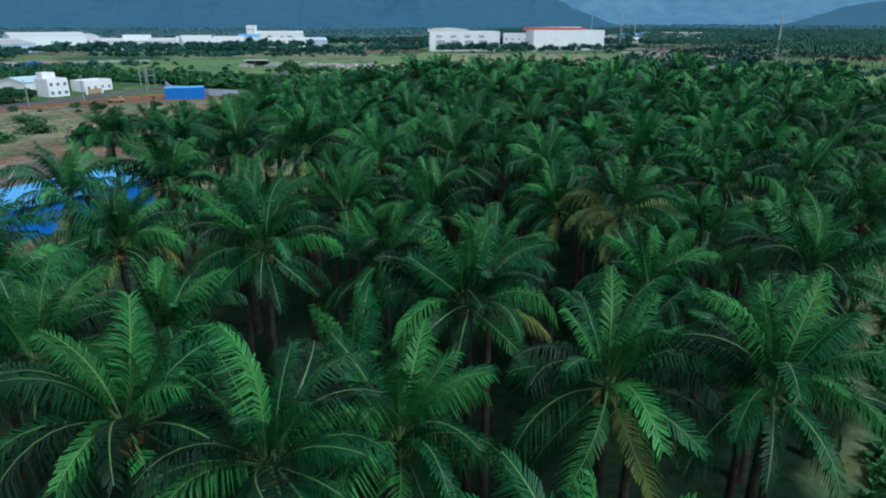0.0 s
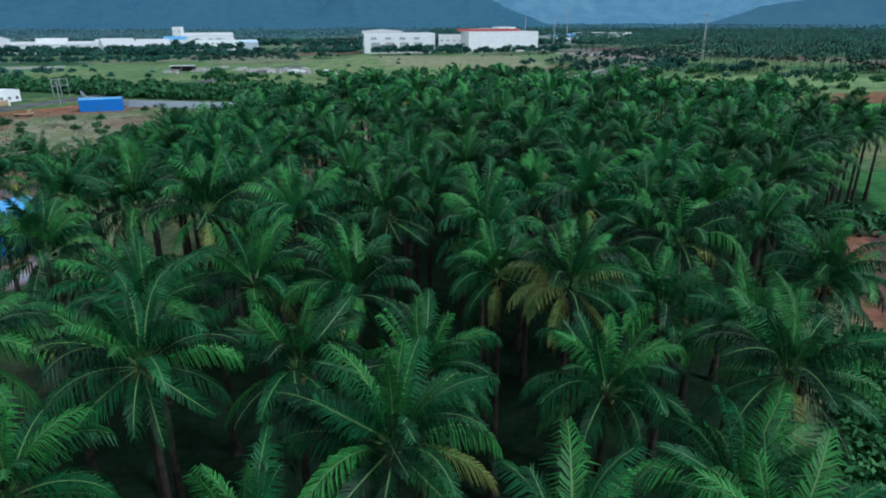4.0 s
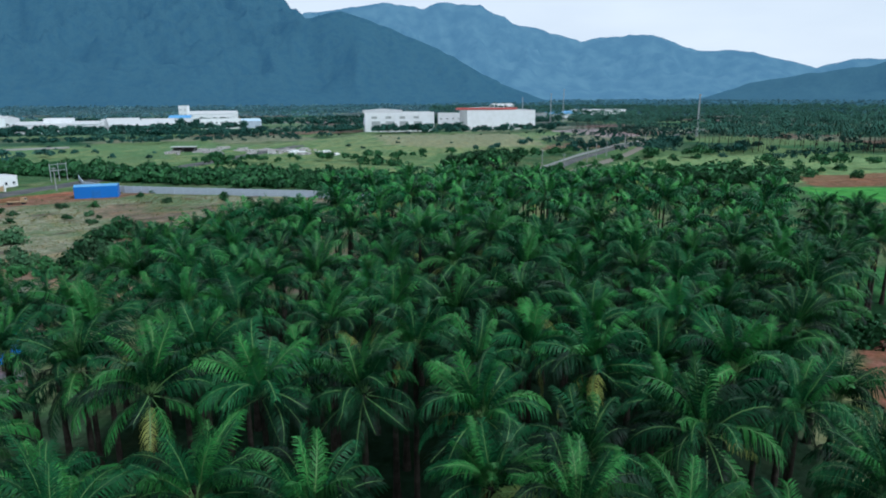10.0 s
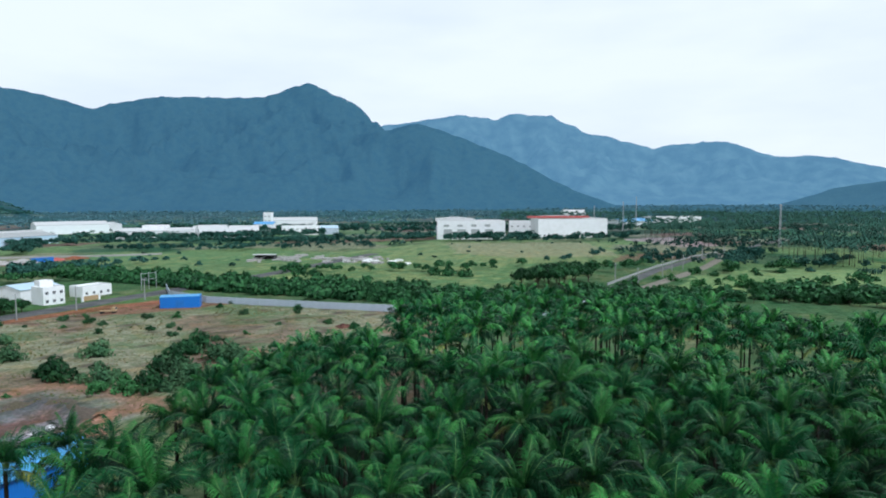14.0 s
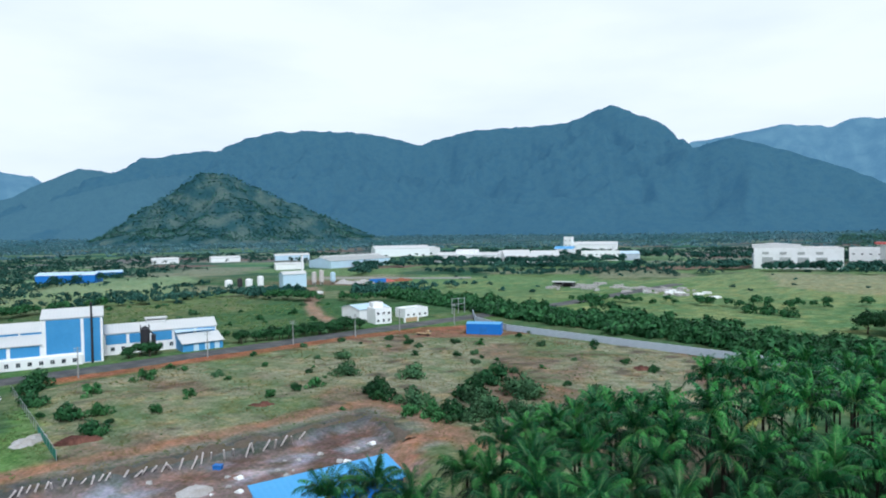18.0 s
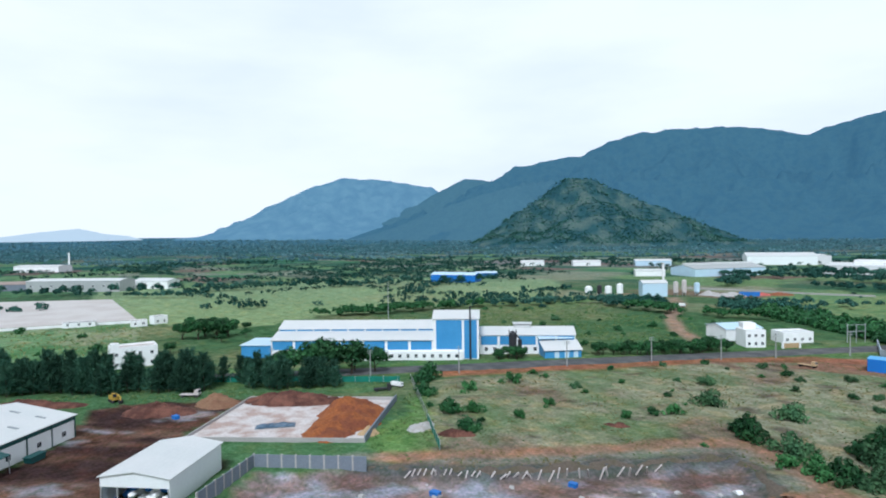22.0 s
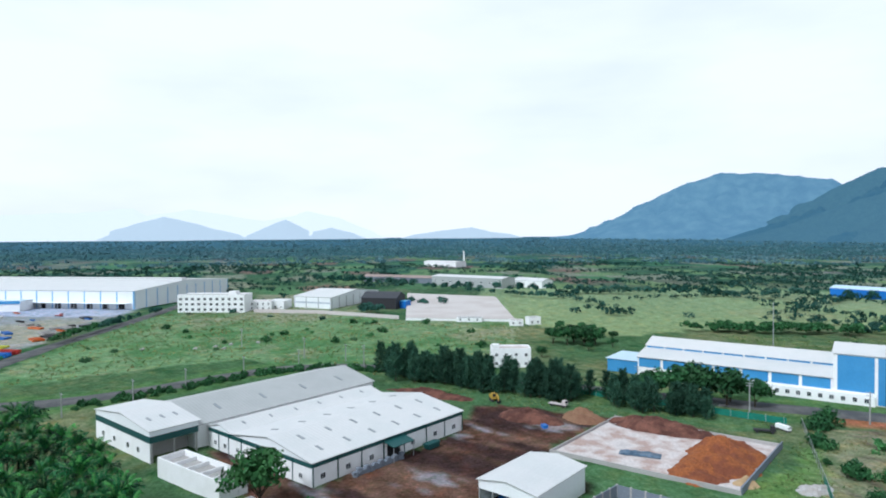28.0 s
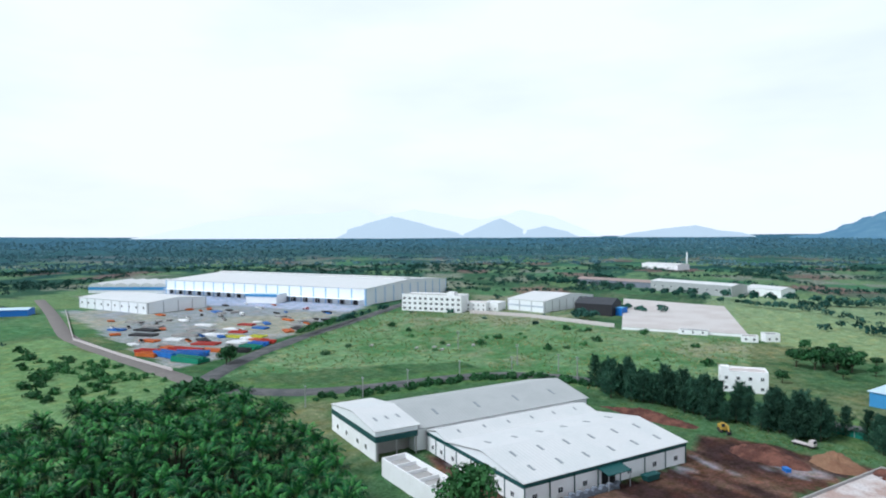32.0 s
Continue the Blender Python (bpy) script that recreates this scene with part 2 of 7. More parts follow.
DARK_EARTH = mat("dark_earth", (0.085, 0.036, 0.028), 0.95, 0.45, 0.35, 7, 1.0, other=(0.14, 0.062, 0.045))
SAND = mat("pale_sand", (0.42, 0.30, 0.17), 0.95, 0.2, 0.4, 9, 0.4)
TARP = mat("blue_tarpaulin", (0.03, 0.16, 0.50), 0.5, 0.2, 0.6, 8, 0.2)
GREEN_NET = mat("green_shade_net", (0.02, 0.18, 0.13), 0.8, 0.25, 0.6, 12, 0.1)
RUBBLE = mat("rubble", (0.46, 0.45, 0.45), 0.95, 0.3, 0.6, 8, 0.4, other=(0.34, 0.32, 0.30))
GRASS = mat("grass_blades", (0.085, 0.165, 0.055), 0.9, 0.3, 0.3, 9, 0.0, other=(0.16, 0.20, 0.085), island=0.3, spec=0.05)


# ---- building blocks ----
class Geo:
    """Vertices and faces of one mesh."""

    def __init__(self):
        self.v, self.f = [], []

    def add(self, verts, faces):
        k = len(self.v)
        self.v += [tuple(p) for p in verts]
        self.f += [tuple(i + k for i in f) for f in faces]
        return self

    def box(self, x0, y0, z0, x1, y1, z1):
        return self.add([(x0, y0, z0), (x1, y0, z0), (x1, y1, z0), (x0, y1, z0), (x0, y0, z1), (x1, y0, z1), (x1, y1, z1), (x0, y1, z1)],
                        [(3, 2, 1, 0), (4, 5, 6, 7), (0, 1, 5, 4), (1, 2, 6, 5), (2, 3, 7, 6), (3, 0, 4, 7)])

    def prism(self, profile, y0, y1):
        """A closed outline of (x, z), drawn out along y."""
        n = len(profile)
        self.add([(x, y0, z) for x, z in profile] + [(x, y1, z) for x, z in profile],
                 [tuple(range(n)), tuple(range(2 * n - 1, n - 1, -1))] + [(i, i + n, (i + 1) % n + n, (i + 1) % n) for i in range(n)])
        return self

    def tube(self, path, radii, n=7):
        k = len(self.v)
        for (p, r) in zip(path, radii):
            for a in range(n):
                w = 2 * math.pi * a / n
                self.v.append((p[0] + r * math.cos(w), p[1] + r * math.sin(w), p[2]))
        for i in range(len(path) - 1):
            for a in range(n):
                b = (a + 1) % n
                self.f.append((k + i * n + a, k + i * n + b, k + (i + 1) * n + b, k + (i + 1) * n + a))
        self.f.append(tuple(k + (len(path) - 1) * n + a for a in range(n)))
        return self

    def bar(self, p, q, w):
        """A square bar between two points."""
        p, q = Vector(p), Vector(q)
        d = (q - p).normalized()
        s = d.cross(Vector((0, 0, 1)) if abs(d.z) < 0.9 else Vector((1, 0, 0))).normalized() * w / 2
        u = d.cross(s).normalized() * w / 2
        return self.add([p - s - u, p + s - u, p + s + u, p - s + u, q - s - u, q + s - u, q + s + u, q - s + u],
                        [(3, 2, 1, 0), (4, 5, 6, 7), (0, 1, 5, 4), (1, 2, 6, 5), (2, 3, 7, 6), (3, 0, 4, 7)])

    def mesh(self, name, material, smooth=False):
        me = bpy.data.meshes.new(name)
        me.from_pydata(self.v, [], self.f)
        me.materials.append(material)
        if smooth:
            me.shade_smooth()
        me.update()
        return me


def part(name, geo, material, parent, label="", at=None, smooth=False):
    """Links one mesh under a thing or a part. geo: a Geo, or a mesh to share."""
    ob = new(name, geo if isinstance(geo, bpy.types.Mesh) else geo.mesh(name, material, smooth))
    ob.parent = parent
    if at is not None:
        ob.matrix_basis = at
    return tagged(ob, label)


def thing(name, label, category, at, group="", kind=""):
    ob = new(name)
    ob.matrix_world = at
    return tagged(ob, label, category, group, kind)


def solid(name, geo, material, label, category, at=None, group="", kind="", smooth=False):
    ob = new(name, geo.mesh(name, material, smooth))
    if at is not None:
        ob.matrix_world = at
    return tagged(ob, label, category, group, kind)


def raw_mesh(name, verts, faces, material, smooth=False):
    """A mesh from arrays; all faces have the same number of corners."""
    verts, faces = np.asarray(verts, np.float32), np.asarray(faces, np.int32)
    me = bpy.data.meshes.new(name)
    me.vertices.add(len(verts))
    me.vertices.foreach_set("co", verts.ravel())
    k = faces.shape[1]
    me.loops.add(faces.size)
    me.loops.foreach_set("vertex_index", faces.ravel())
    me.polygons.add(len(faces))
    me.polygons.foreach_set("loop_start", np.arange(len(faces), dtype=np.int32) * k)
    me.update(calc_edges=True)
    me.materials.append(material)
    if smooth:
        me.shade_smooth()
    return me


def value_noise(x, y, seed=0):
    """Smooth noise in 0..1 on arrays."""
    xi, yi = np.floor(x).astype(np.int64), np.floor(y).astype(np.int64)
    u, v = x - xi, y - yi
    u, v = u * u * (3 - 2 * u), v * v * (3 - 2 * v)

    def h(a, b):
        k = (a * 374761393 + b * 668265263 + seed * 144269504) & 0xFFFFFFFF
        k = ((k ^ (k >> 13)) * 1274126177) & 0xFFFFFFFF
        return ((k ^ (k >> 16)) & 0xFFFF) / 65535.0

    return (h(xi, yi) * (1 - u) + h(xi + 1, yi) * u) * (1 - v) + (h(xi, yi + 1) * (1 - u) + h(xi + 1, yi + 1) * u) * v


def fbm(x, y, octaves=4, seed=0):
    out, amp, total = 0, 1.0, 0
    for o in range(octaves):
        out, total = out + amp * value_noise(x * 2**o, y * 2**o, seed + o), total + amp
        amp *= 0.5
    return out / total


def inside(x, y, polygon):
    """Whether points lie in a polygon, on arrays."""
    hit = np.zeros(np.shape(x), bool)
    for (x0, y0), (x1, y1) in zip(polygon, polygon[1:] + polygon[:1]):
        if y0 != y1:
            hit ^= ((y0 > y) != (y1 > y)) & (x < (x1 - x0) * (y - y0) / (y1 - y0) + x0)
    return hit


def off_line(x, y, line):
    """Distance of points from a polyline, on arrays."""
    best = np.full(np.shape(x), 1e9)
    for (x0, y0), (x1, y1) in zip(line, line[1:]):
        dx, dy = x1 - x0, y1 - y0
        s = np.clip(((x - x0) * dx + (y - y0) * dy) / (dx * dx + dy * dy), 0, 1)
        best = np.minimum(best, np.hypot(x - x0 - s * dx, y - y0 - s * dy))
    return best


# ---- plan of the ground ----
GROVE = [(-108, -115), (-111, -104), (-109, -93), (-95, -69), (-81, -50), (-69, -36), (-52, 0), (-36, 34), (-31, 48), (-30, 58), (-30, 67), (-27, 82), (-22, 95), (-18, 106), (-8, 131), (4, 144), (18, 138), (36, 130), (50, 113), (68, 96), (58, 86),
         (49, 70), (32, 45), (28, 35), (23, 24), (16.5, 15), (15, -20), (15, -60), (20, -120), (-40, -132), (-72, -130), (-88, -128), (-99, -126)]
CLEARING = [(17, 0), (19, 12), (26, 24), (31, 34), (36, 44), (41, 45), (43, 28), (44, 10), (38, -4)]
DRY_FIELD = [(-166, 78), (-152, 140), (-138, 196), (-106, 212), (-16, 193), (-8, 122), (-28, 92), (-58, 96), (-80, 101), (-88, 90), (-100, 54), (-107, 43), (-114, 52), (-150, 62)]
BANK = [(-110, 38), (-104, 46), (-97, 58), (-94, 67), (-91, 79), (-87, 90), (-83, 101), (-78, 102), (-67, 95)]
CUTTING = [(-108, 14), (-113, 20), (-107, 40), (-103, 46), (-96, 57), (-91, 78), (-86, 90), (-82, 101), (-78, 101), (-66, 94), (-57, 88), (-44, 62), (-60, 20), (-82, -2)]
YARD = [(-152, -12), (-176, -14), (-178, 4), (-168, 24), (-140, 8), (-122, 14), (-104, -8), (-96, -24), (-104, -44), (-134, -68), (-136, -60), (-115, -36)]
PIT = [(-168, 26), (-150, 60), (-122, 43), (-140, 9)]
STORAGE = [(-262, -425), (-186, -243), (-172, -197), (-245, -214), (-372, -252), (-384, -330), (-330, -380)]
APRON = [(-345, -246), (-384, -258), (-392, -480), (-352, -470), (-336, -380)]
PLOUGHED = [(42, 30), (41, 44), (47, 58), (53, 71), (60, 82), (112, 84), (116, 24)]
FIELD_PATH = [(43, 46), (49, 60), (57, 75), (62, 83)]
EAST_STAND = [(40, 57), (45, 60), (52, 72), (64, 82), (72, 96), (60, 98), (48, 74)]
NORTH_FIELD = [(-250, 300), (-110, 258), (-20, 226), (20, 260), (70, 420), (80, 560), (-60, 560), (-120, 440), (-300, 420)]
WEST_FIELD = [(-204, -30), (-232, -110), (-170, -172), (-250, -200), (-395, -232), (-420, -120), (-345, -70), (-346, -4), (-260, -2)]
ROAD_MAIN = [(-152, -166), (-160, -130), (-182, -112), (-210, -94), (-225, -74), (-222, -46), (-206, 0), (-189, 52), (-174, 104), (-158, 162), (-141, 218), (-118, 300), (-96, 420)]
ROAD_NORTH = [(25, 222), (40, 258), (72, 330), (107, 393), (145, 449), (200, 540), (320, 720)]
ROAD_LANE = [(140, 435), (100, 345), (46, 250), (36, 225)]
ROAD_STORE = [(-300, -520), (-255, -427), (-196, -312), (-180, -259), (-167, -210), (-157, -172)]
ROAD_FIELD = [(-150, -168), (-192, -189), (-244, -204), (-325, -220), (-396, -237), (-520, -262)]
TRACK = [(-112, 44), (-106, 60), (-99, 80), (-94, 97), (-88, 111), (-74, 108), (-60, 102), (-50, 96)]
TRACK_SPUR = [(-62, 103), (-66, 94), (-60, 82)]
RED_BANK = [(-172, 84), (-163, 118), (-150, 164), (-136, 200), (-112, 214)]
FACTORY_TRACK = [(-172, 190), (-200, 205), (-235, 235), (-270, 275), (-300, 300)]


def axis_steps(lo, hi, step, far):
    """Grid lines: even in the middle, ever wider towards the horizon."""
    mid = list(np.arange(lo, hi + 0.1, step))
    left, right, d = [], [], step
    while (left[-1] if left else lo) > -far:
        d *= 1.037
        left.append((left[-1] if left else lo) - d)
    d = step
    while (right[-1] if right else hi) < far:
        d *= 1.037
        right.append((right[-1] if right else hi) + d)
    return np.array(left[::-1] + mid + right)


def ground_rise(r):
    """Lifts the far plain so that its edge fits the horizon in the camera's view."""
    return 30 * np.clip((r - 1500) / 3500, 0, 1.6) ** 1.5


gx, gy = axis_steps(-240, 120, 2.1, 5600), axis_steps(-130, 230, 2.1, 5600)
GX, GY = np.meshgrid(gx, gy)
rad = np.hypot(GX, GY)
wob = 9 * (fbm(GX / 14, GY / 14, 3, 5) - 0.5)
wx, wy = GX + wob, GY + 9 * (fbm(GX / 14, GY / 14, 3, 9) - 0.5)
n1, n2, n3 = fbm(GX / 45, GY / 45, 4, 1), fbm(GX / 9, GY / 9, 3, 2), fbm(GX / 220, GY / 220, 4, 3)
n4 = fbm(GX / 3.4, GY / 3.4, 3, 12)
n2 = 0.55 * n2 + 0.45 * n4


def blend(base, colour, weight):
    return base + (np.array(colour) - base) * np.clip(weight, 0, 1)[..., None]


def step_up(value, lo, hi):
    return np.clip((value - lo) / (hi - lo), 0, 1)


soil = np.zeros(GX.shape + (3,)) + (0.075, 0.125, 0.048)
soil = blend(soil, (0.18, 0.175, 0.075), step_up(n1 * 0.6 + n2 * 0.4, 0.46, 0.62))
soil = blend(soil, (0.030, 0.085, 0.028), step_up(n2, 0.56, 0.68) * 0.8)
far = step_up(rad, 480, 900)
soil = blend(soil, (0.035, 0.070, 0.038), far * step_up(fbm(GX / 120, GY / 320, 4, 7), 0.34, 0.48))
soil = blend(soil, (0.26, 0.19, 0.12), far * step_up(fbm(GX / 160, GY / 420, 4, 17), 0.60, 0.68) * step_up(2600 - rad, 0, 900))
# Far soil turns blue-green: distance haze put into the ground colour.
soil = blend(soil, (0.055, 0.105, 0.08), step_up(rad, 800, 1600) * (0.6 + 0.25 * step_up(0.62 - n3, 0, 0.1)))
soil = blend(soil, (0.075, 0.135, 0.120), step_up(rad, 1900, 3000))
ux, uy = GX * 0.87 + GY * 0.48 + 4 * wob, GY * 0.87 - GX * 0.48 + 3 * wob
lot = value_noise(np.floor(ux / 75) * 7.3 + 0.5, np.floor(uy / 42) * 5.1 + 0.5, 77)
plain = step_up(rad, 330, 420) * step_up(1700 - rad, 0, 500)
for lo, hi, colour in ((0.0, 0.26, (0.055, 0.11, 0.05)), (0.26, 0.42, (0.20, 0.25, 0.08)), (0.62, 0.74, (0.30, 0.25, 0.13)), (0.74, 0.82, (0.26, 0.13, 0.08)), (0.82, 1.0, (0.10, 0.19, 0.065))):
    soil = blend(soil, colour, plain * ((lot >= lo) & (lot < hi)) * (0.45 + 0.5 * n2))
w = inside(wx, wy, NORTH_FIELD)
soil = blend(soil, (0.135, 0.205, 0.075), w * (0.6 + 0.3 * n2))
soil = blend(soil, (0.24, 0.245, 0.09), w * step_up(n3 * 0.5 + n2 * 0.5, 0.48, 0.58) * 0.8)
soil = blend(soil, (0.30, 0.25, 0.12), inside(wx, wy, [(-40, 430), (-60, 540), (60, 555), (70, 420), (0, 400)]) * 0.8)
w = inside(wx, wy, WEST_FIELD)
soil = blend(soil, (0.20, 0.265, 0.095), w * (0.6 + 0.3 * n2))
soil = blend(soil, (0.08, 0.16, 0.045), w * step_up(fbm(GX / 18, GY / 18, 4, 63), 0.53, 0.60) * 0.7)
soil = blend(soil, (0.30, 0.25, 0.12), w * step_up(n1 * 0.5 + n2 * 0.5, 0.47, 0.60) * 0.8)
soil = blend(soil, (0.27, 0.30, 0.125), inside(wx, wy, [(-345, -4), (-300, 40), (-330, 90), (-340, 240), (-470, 330), (-575, 200), (-560, -40), (-480, -40)]) * 0.8)
w = inside(wx, wy, DRY_FIELD)
soil = blend(soil, (0.36, 0.29, 0.16), w * (0.80 + 0.2 * n2))
soil = blend(soil, (0.22, 0.22, 0.09), w * step_up(0.5 * n1 + 0.5 * n2, 0.50, 0.58) * 0.55)
soil = blend(soil, (0.25, 0.14, 0.09), w * step_up(fbm(GX / 22, GY / 22, 4, 31), 0.55, 0.62) * 0.65)
soil = blend(soil, (0.10, 0.17, 0.055), w * step_up(fbm(GX / 16, GY / 11, 4, 35), 0.57, 0.64) * 0.5)
soil = blend(soil, (0.14, 0.09, 0.06), w * step_up(fbm(GX / 5, GY / 5, 3, 33), 0.66, 0.74) * 0.8)
soil = blend(soil, (0.30, 0.115, 0.06), step_up(5.5 - off_line(wx, wy, RED_BANK), 0, 2.5) * (0.7 + n2))
soil = blend(soil, (0.24, 0.12, 0.075), w * step_up(fbm(GX / 30 + GY / 60, GY / 14, 4, 37), 0.58, 0.64) * step_up(GY, 90, 150) * 0.8)
soil = blend(soil, (0.30, 0.14, 0.08), inside(wx, wy, [(-140, 200), (-120, 217), (-96, 212), (-104, 196), (-128, 178)]) * (0.4 + n2))
soil = blend(soil, (0.10, 0.17, 0.05), step_up(5 - np.abs(off_line(wx, wy, ROAD_MAIN) - 8), 0, 3) * 0.7)
soil = blend(soil, (0.29, 0.105, 0.055), step_up(4.6 - off_line(GX + 0.35 * wob, GY, RED_BANK), 0, 2.0) * (0.6 + 0.5 * n2))
soil = blend(soil, (0.16, 0.24, 0.06), inside(wx, wy, [(-122, 44), (-150, 62), (-162, 72), (-112, 56), (-106, 40)]) * 0.75)
soil = blend(soil, (0.085, 0.150, 0.055), inside(wx, wy, [(-180, -14), (-198, -40), (-190, 20), (-170, 66), (-162, 60), (-172, 24)]) * 0.8)
soil = blend(soil, (0.085, 0.150, 0.055), inside(wx, wy, [(-126, 16), (-140, 8), (-122, 43), (-108, 42), (-108, 14), (-102, -4), (-112, 6)]) * (0.4 + n2))
w = inside(wx, wy, YARD)
along, across = GX * 0.53 + GY * 0.85, GX * 0.85 - GY * 0.53
soil = blend(soil, (0.15, 0.068, 0.042), w * (0.8 + 0.3 * n2))
soil = blend(soil, (0.062, 0.034, 0.028), w * step_up(fbm(across / 7, along / 22, 4, 41), 0.47, 0.56) * 0.9)
soil = blend(soil, (0.24, 0.125, 0.075), w * step_up(fbm(across / 4, along / 26, 3, 45), 0.56, 0.64) * 0.7)
soil = blend(soil, (0.40, 0.34, 0.31), w * step_up(fbm(across / 3.2, along / 15, 3, 43), 0.66, 0.72) * 0.75)
w = inside(wx, wy, CUTTING)
soil = blend(soil, (0.27, 0.17, 0.13), w * (0.85 + 0.15 * n2))
soil = blend(soil, (0.16, 0.09, 0.065), w * step_up(fbm(GX / 9, GY / 9, 4, 51), 0.52, 0.60) * 0.8)
soil = blend(soil, (0.42, 0.38, 0.37), w * step_up(fbm(GX / 5, GY / 9, 4, 53), 0.58, 0.66) * 0.75)
soil = blend(soil, (0.12, 0.105, 0.085), step_up(3.4 - off_line(GX + 0.3 * wob, GY, BANK), 0, 1.6) * (0.75 + 0.25 * n2))
soil = blend(soil, (0.26, 0.22, 0.15), step_up(2.2 - np.abs(off_line(GX + 0.4 * wob, GY, BANK) - 5.2), 0, 1.2) * ~w * 0.8)
for line, wide, colour in ((TRACK, 2.4, (0.36, 0.18, 0.10)), (TRACK_SPUR, 3.0, (0.36, 0.18, 0.10)), (FACTORY_TRACK, 3.2, (0.36, 0.21, 0.13))):
    soil = blend(soil, colour, step_up(wide + 0.8 - off_line(GX + 0.25 * wob, GY, line), 0, 1.4) * 0.9)
w = inside(wx, wy, STORAGE)
soil = blend(soil, (0.34, 0.30, 0.25), w * (0.7 + 0.3 * n2))
soil = blend(soil, (0.36, 0.30, 0.18), w * step_up(n1, 0.52, 0.6) * 0.7)
soil = blend(soil, (0.44, 0.41, 0.40), inside(GX, GY, APRON) * 0.9)
w = inside(GX, GY, PLOUGHED)
soil = blend(soil, (0.13, 0.075, 0.055), w * 0.95)
soil = blend(soil, (0.08, 0.045, 0.035), w * (np.sin((GX * 0.35 + GY) * 1.6) > 0.2) * 0.6)
soil = blend(soil, (0.05, 0.13, 0.035), inside(wx, wy, [(58, 84), (62, 100), (72, 110), (120, 110), (120, 86)]) * 0.9)
soil = blend(soil, (0.22, 0.28, 0.10), inside(wx, wy, [(60, 250), (86, 310), (130, 345), (210, 345), (220, 262), (140, 232), (110, 226)]) * (0.35 + n2))
soil = blend(soil, (0.24, 0.11, 0.06), inside(wx, wy, [(140, 252), (200, 262), (200, 222), (130, 222)]) * 0.9)
soil = blend(soil, (0.09, 0.28, 0.05), inside(wx, wy, [(126, 219), (190, 219), (170, 180), (116, 186)]) * 0.9)
soil = blend(soil, (0.45, 0.30, 0.22), inside(wx, wy, [(95, 600), (150, 640), (165, 520), (130, 500)]) * 0.8)
soil = blend(soil, (0.17, 0.24, 0.085), inside(wx, wy, [(-100, -132), (-150, -150), (-164, -212), (-192, -320), (-110, -330), (-70, -140)]) * (0.4 + n2))
# Near-black grove floor: shade under the palms put into the soil colour.
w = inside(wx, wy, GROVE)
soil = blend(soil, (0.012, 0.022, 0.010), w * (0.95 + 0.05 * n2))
soil = blend(soil, (0.045, 0.055, 0.028), inside(wx, wy, [(-56, 0), (-38, 38), (-36, 64), (-30, 52), (-27, 34), (-26, 22), (-34, 8)]) * 0.8)
soil = blend(soil, (0.035, 0.17, 0.040), inside(wx, wy, CLEARING) * 0.95)
# Same painted shade beneath the eastern palms.
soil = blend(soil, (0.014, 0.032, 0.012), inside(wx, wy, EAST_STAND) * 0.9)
soil = blend(soil, (0.26, 0.11, 0.06), step_up(1.9 - off_line(GX + 0.2 * wob, GY, FIELD_PATH), 0, 1.0) * 0.9)
cut = np.clip(step_up(-(off_line(GX, GY, CUTTING + CUTTING[:1]) * np.where(inside(GX, GY, CUTTING), -1, 1)), -1.0, 2.6), 0, 1)
GZ = ground_rise(rad) + 0.5 * (n2 - 0.5) * step_up(700 - rad, 0, 300) - 1.6 * cut * (1 + 0.3 * (n2 - 0.5))
GZ += 0.10 * np.where(inside(GX, GY, PLOUGHED), np.sin((GX * 0.35 + GY) * 1.6), 0)
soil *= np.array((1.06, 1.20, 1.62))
# Bluer beyond 320 m, again haze painted into the soil.
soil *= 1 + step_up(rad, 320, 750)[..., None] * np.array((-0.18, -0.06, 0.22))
soil[inside(wx, wy, DRY_FIELD)] *= (0.77, 0.81, 0.82)
soil[inside(wx, wy, YARD)] *= 0.75
soil[inside(wx, wy, WEST_FIELD)] *= (0.95, 1.0, 1.12)
soil[inside(wx, wy, CUTTING)] *= 0.85
soil *= (0.82 + 0.36 * fbm(GX / 2.0, GY / 2.0, 2, 61))[..., None]
rows_n, cols_n = GX.shape
idx = np.arange(rows_n * cols_n).reshape(rows_n, cols_n)
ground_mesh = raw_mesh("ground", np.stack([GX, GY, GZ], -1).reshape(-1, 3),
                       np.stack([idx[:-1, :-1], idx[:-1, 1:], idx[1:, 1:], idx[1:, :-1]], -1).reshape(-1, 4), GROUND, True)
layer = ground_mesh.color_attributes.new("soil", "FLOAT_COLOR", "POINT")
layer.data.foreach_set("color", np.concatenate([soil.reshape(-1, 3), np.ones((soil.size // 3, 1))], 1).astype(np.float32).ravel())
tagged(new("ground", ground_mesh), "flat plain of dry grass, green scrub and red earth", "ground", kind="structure")


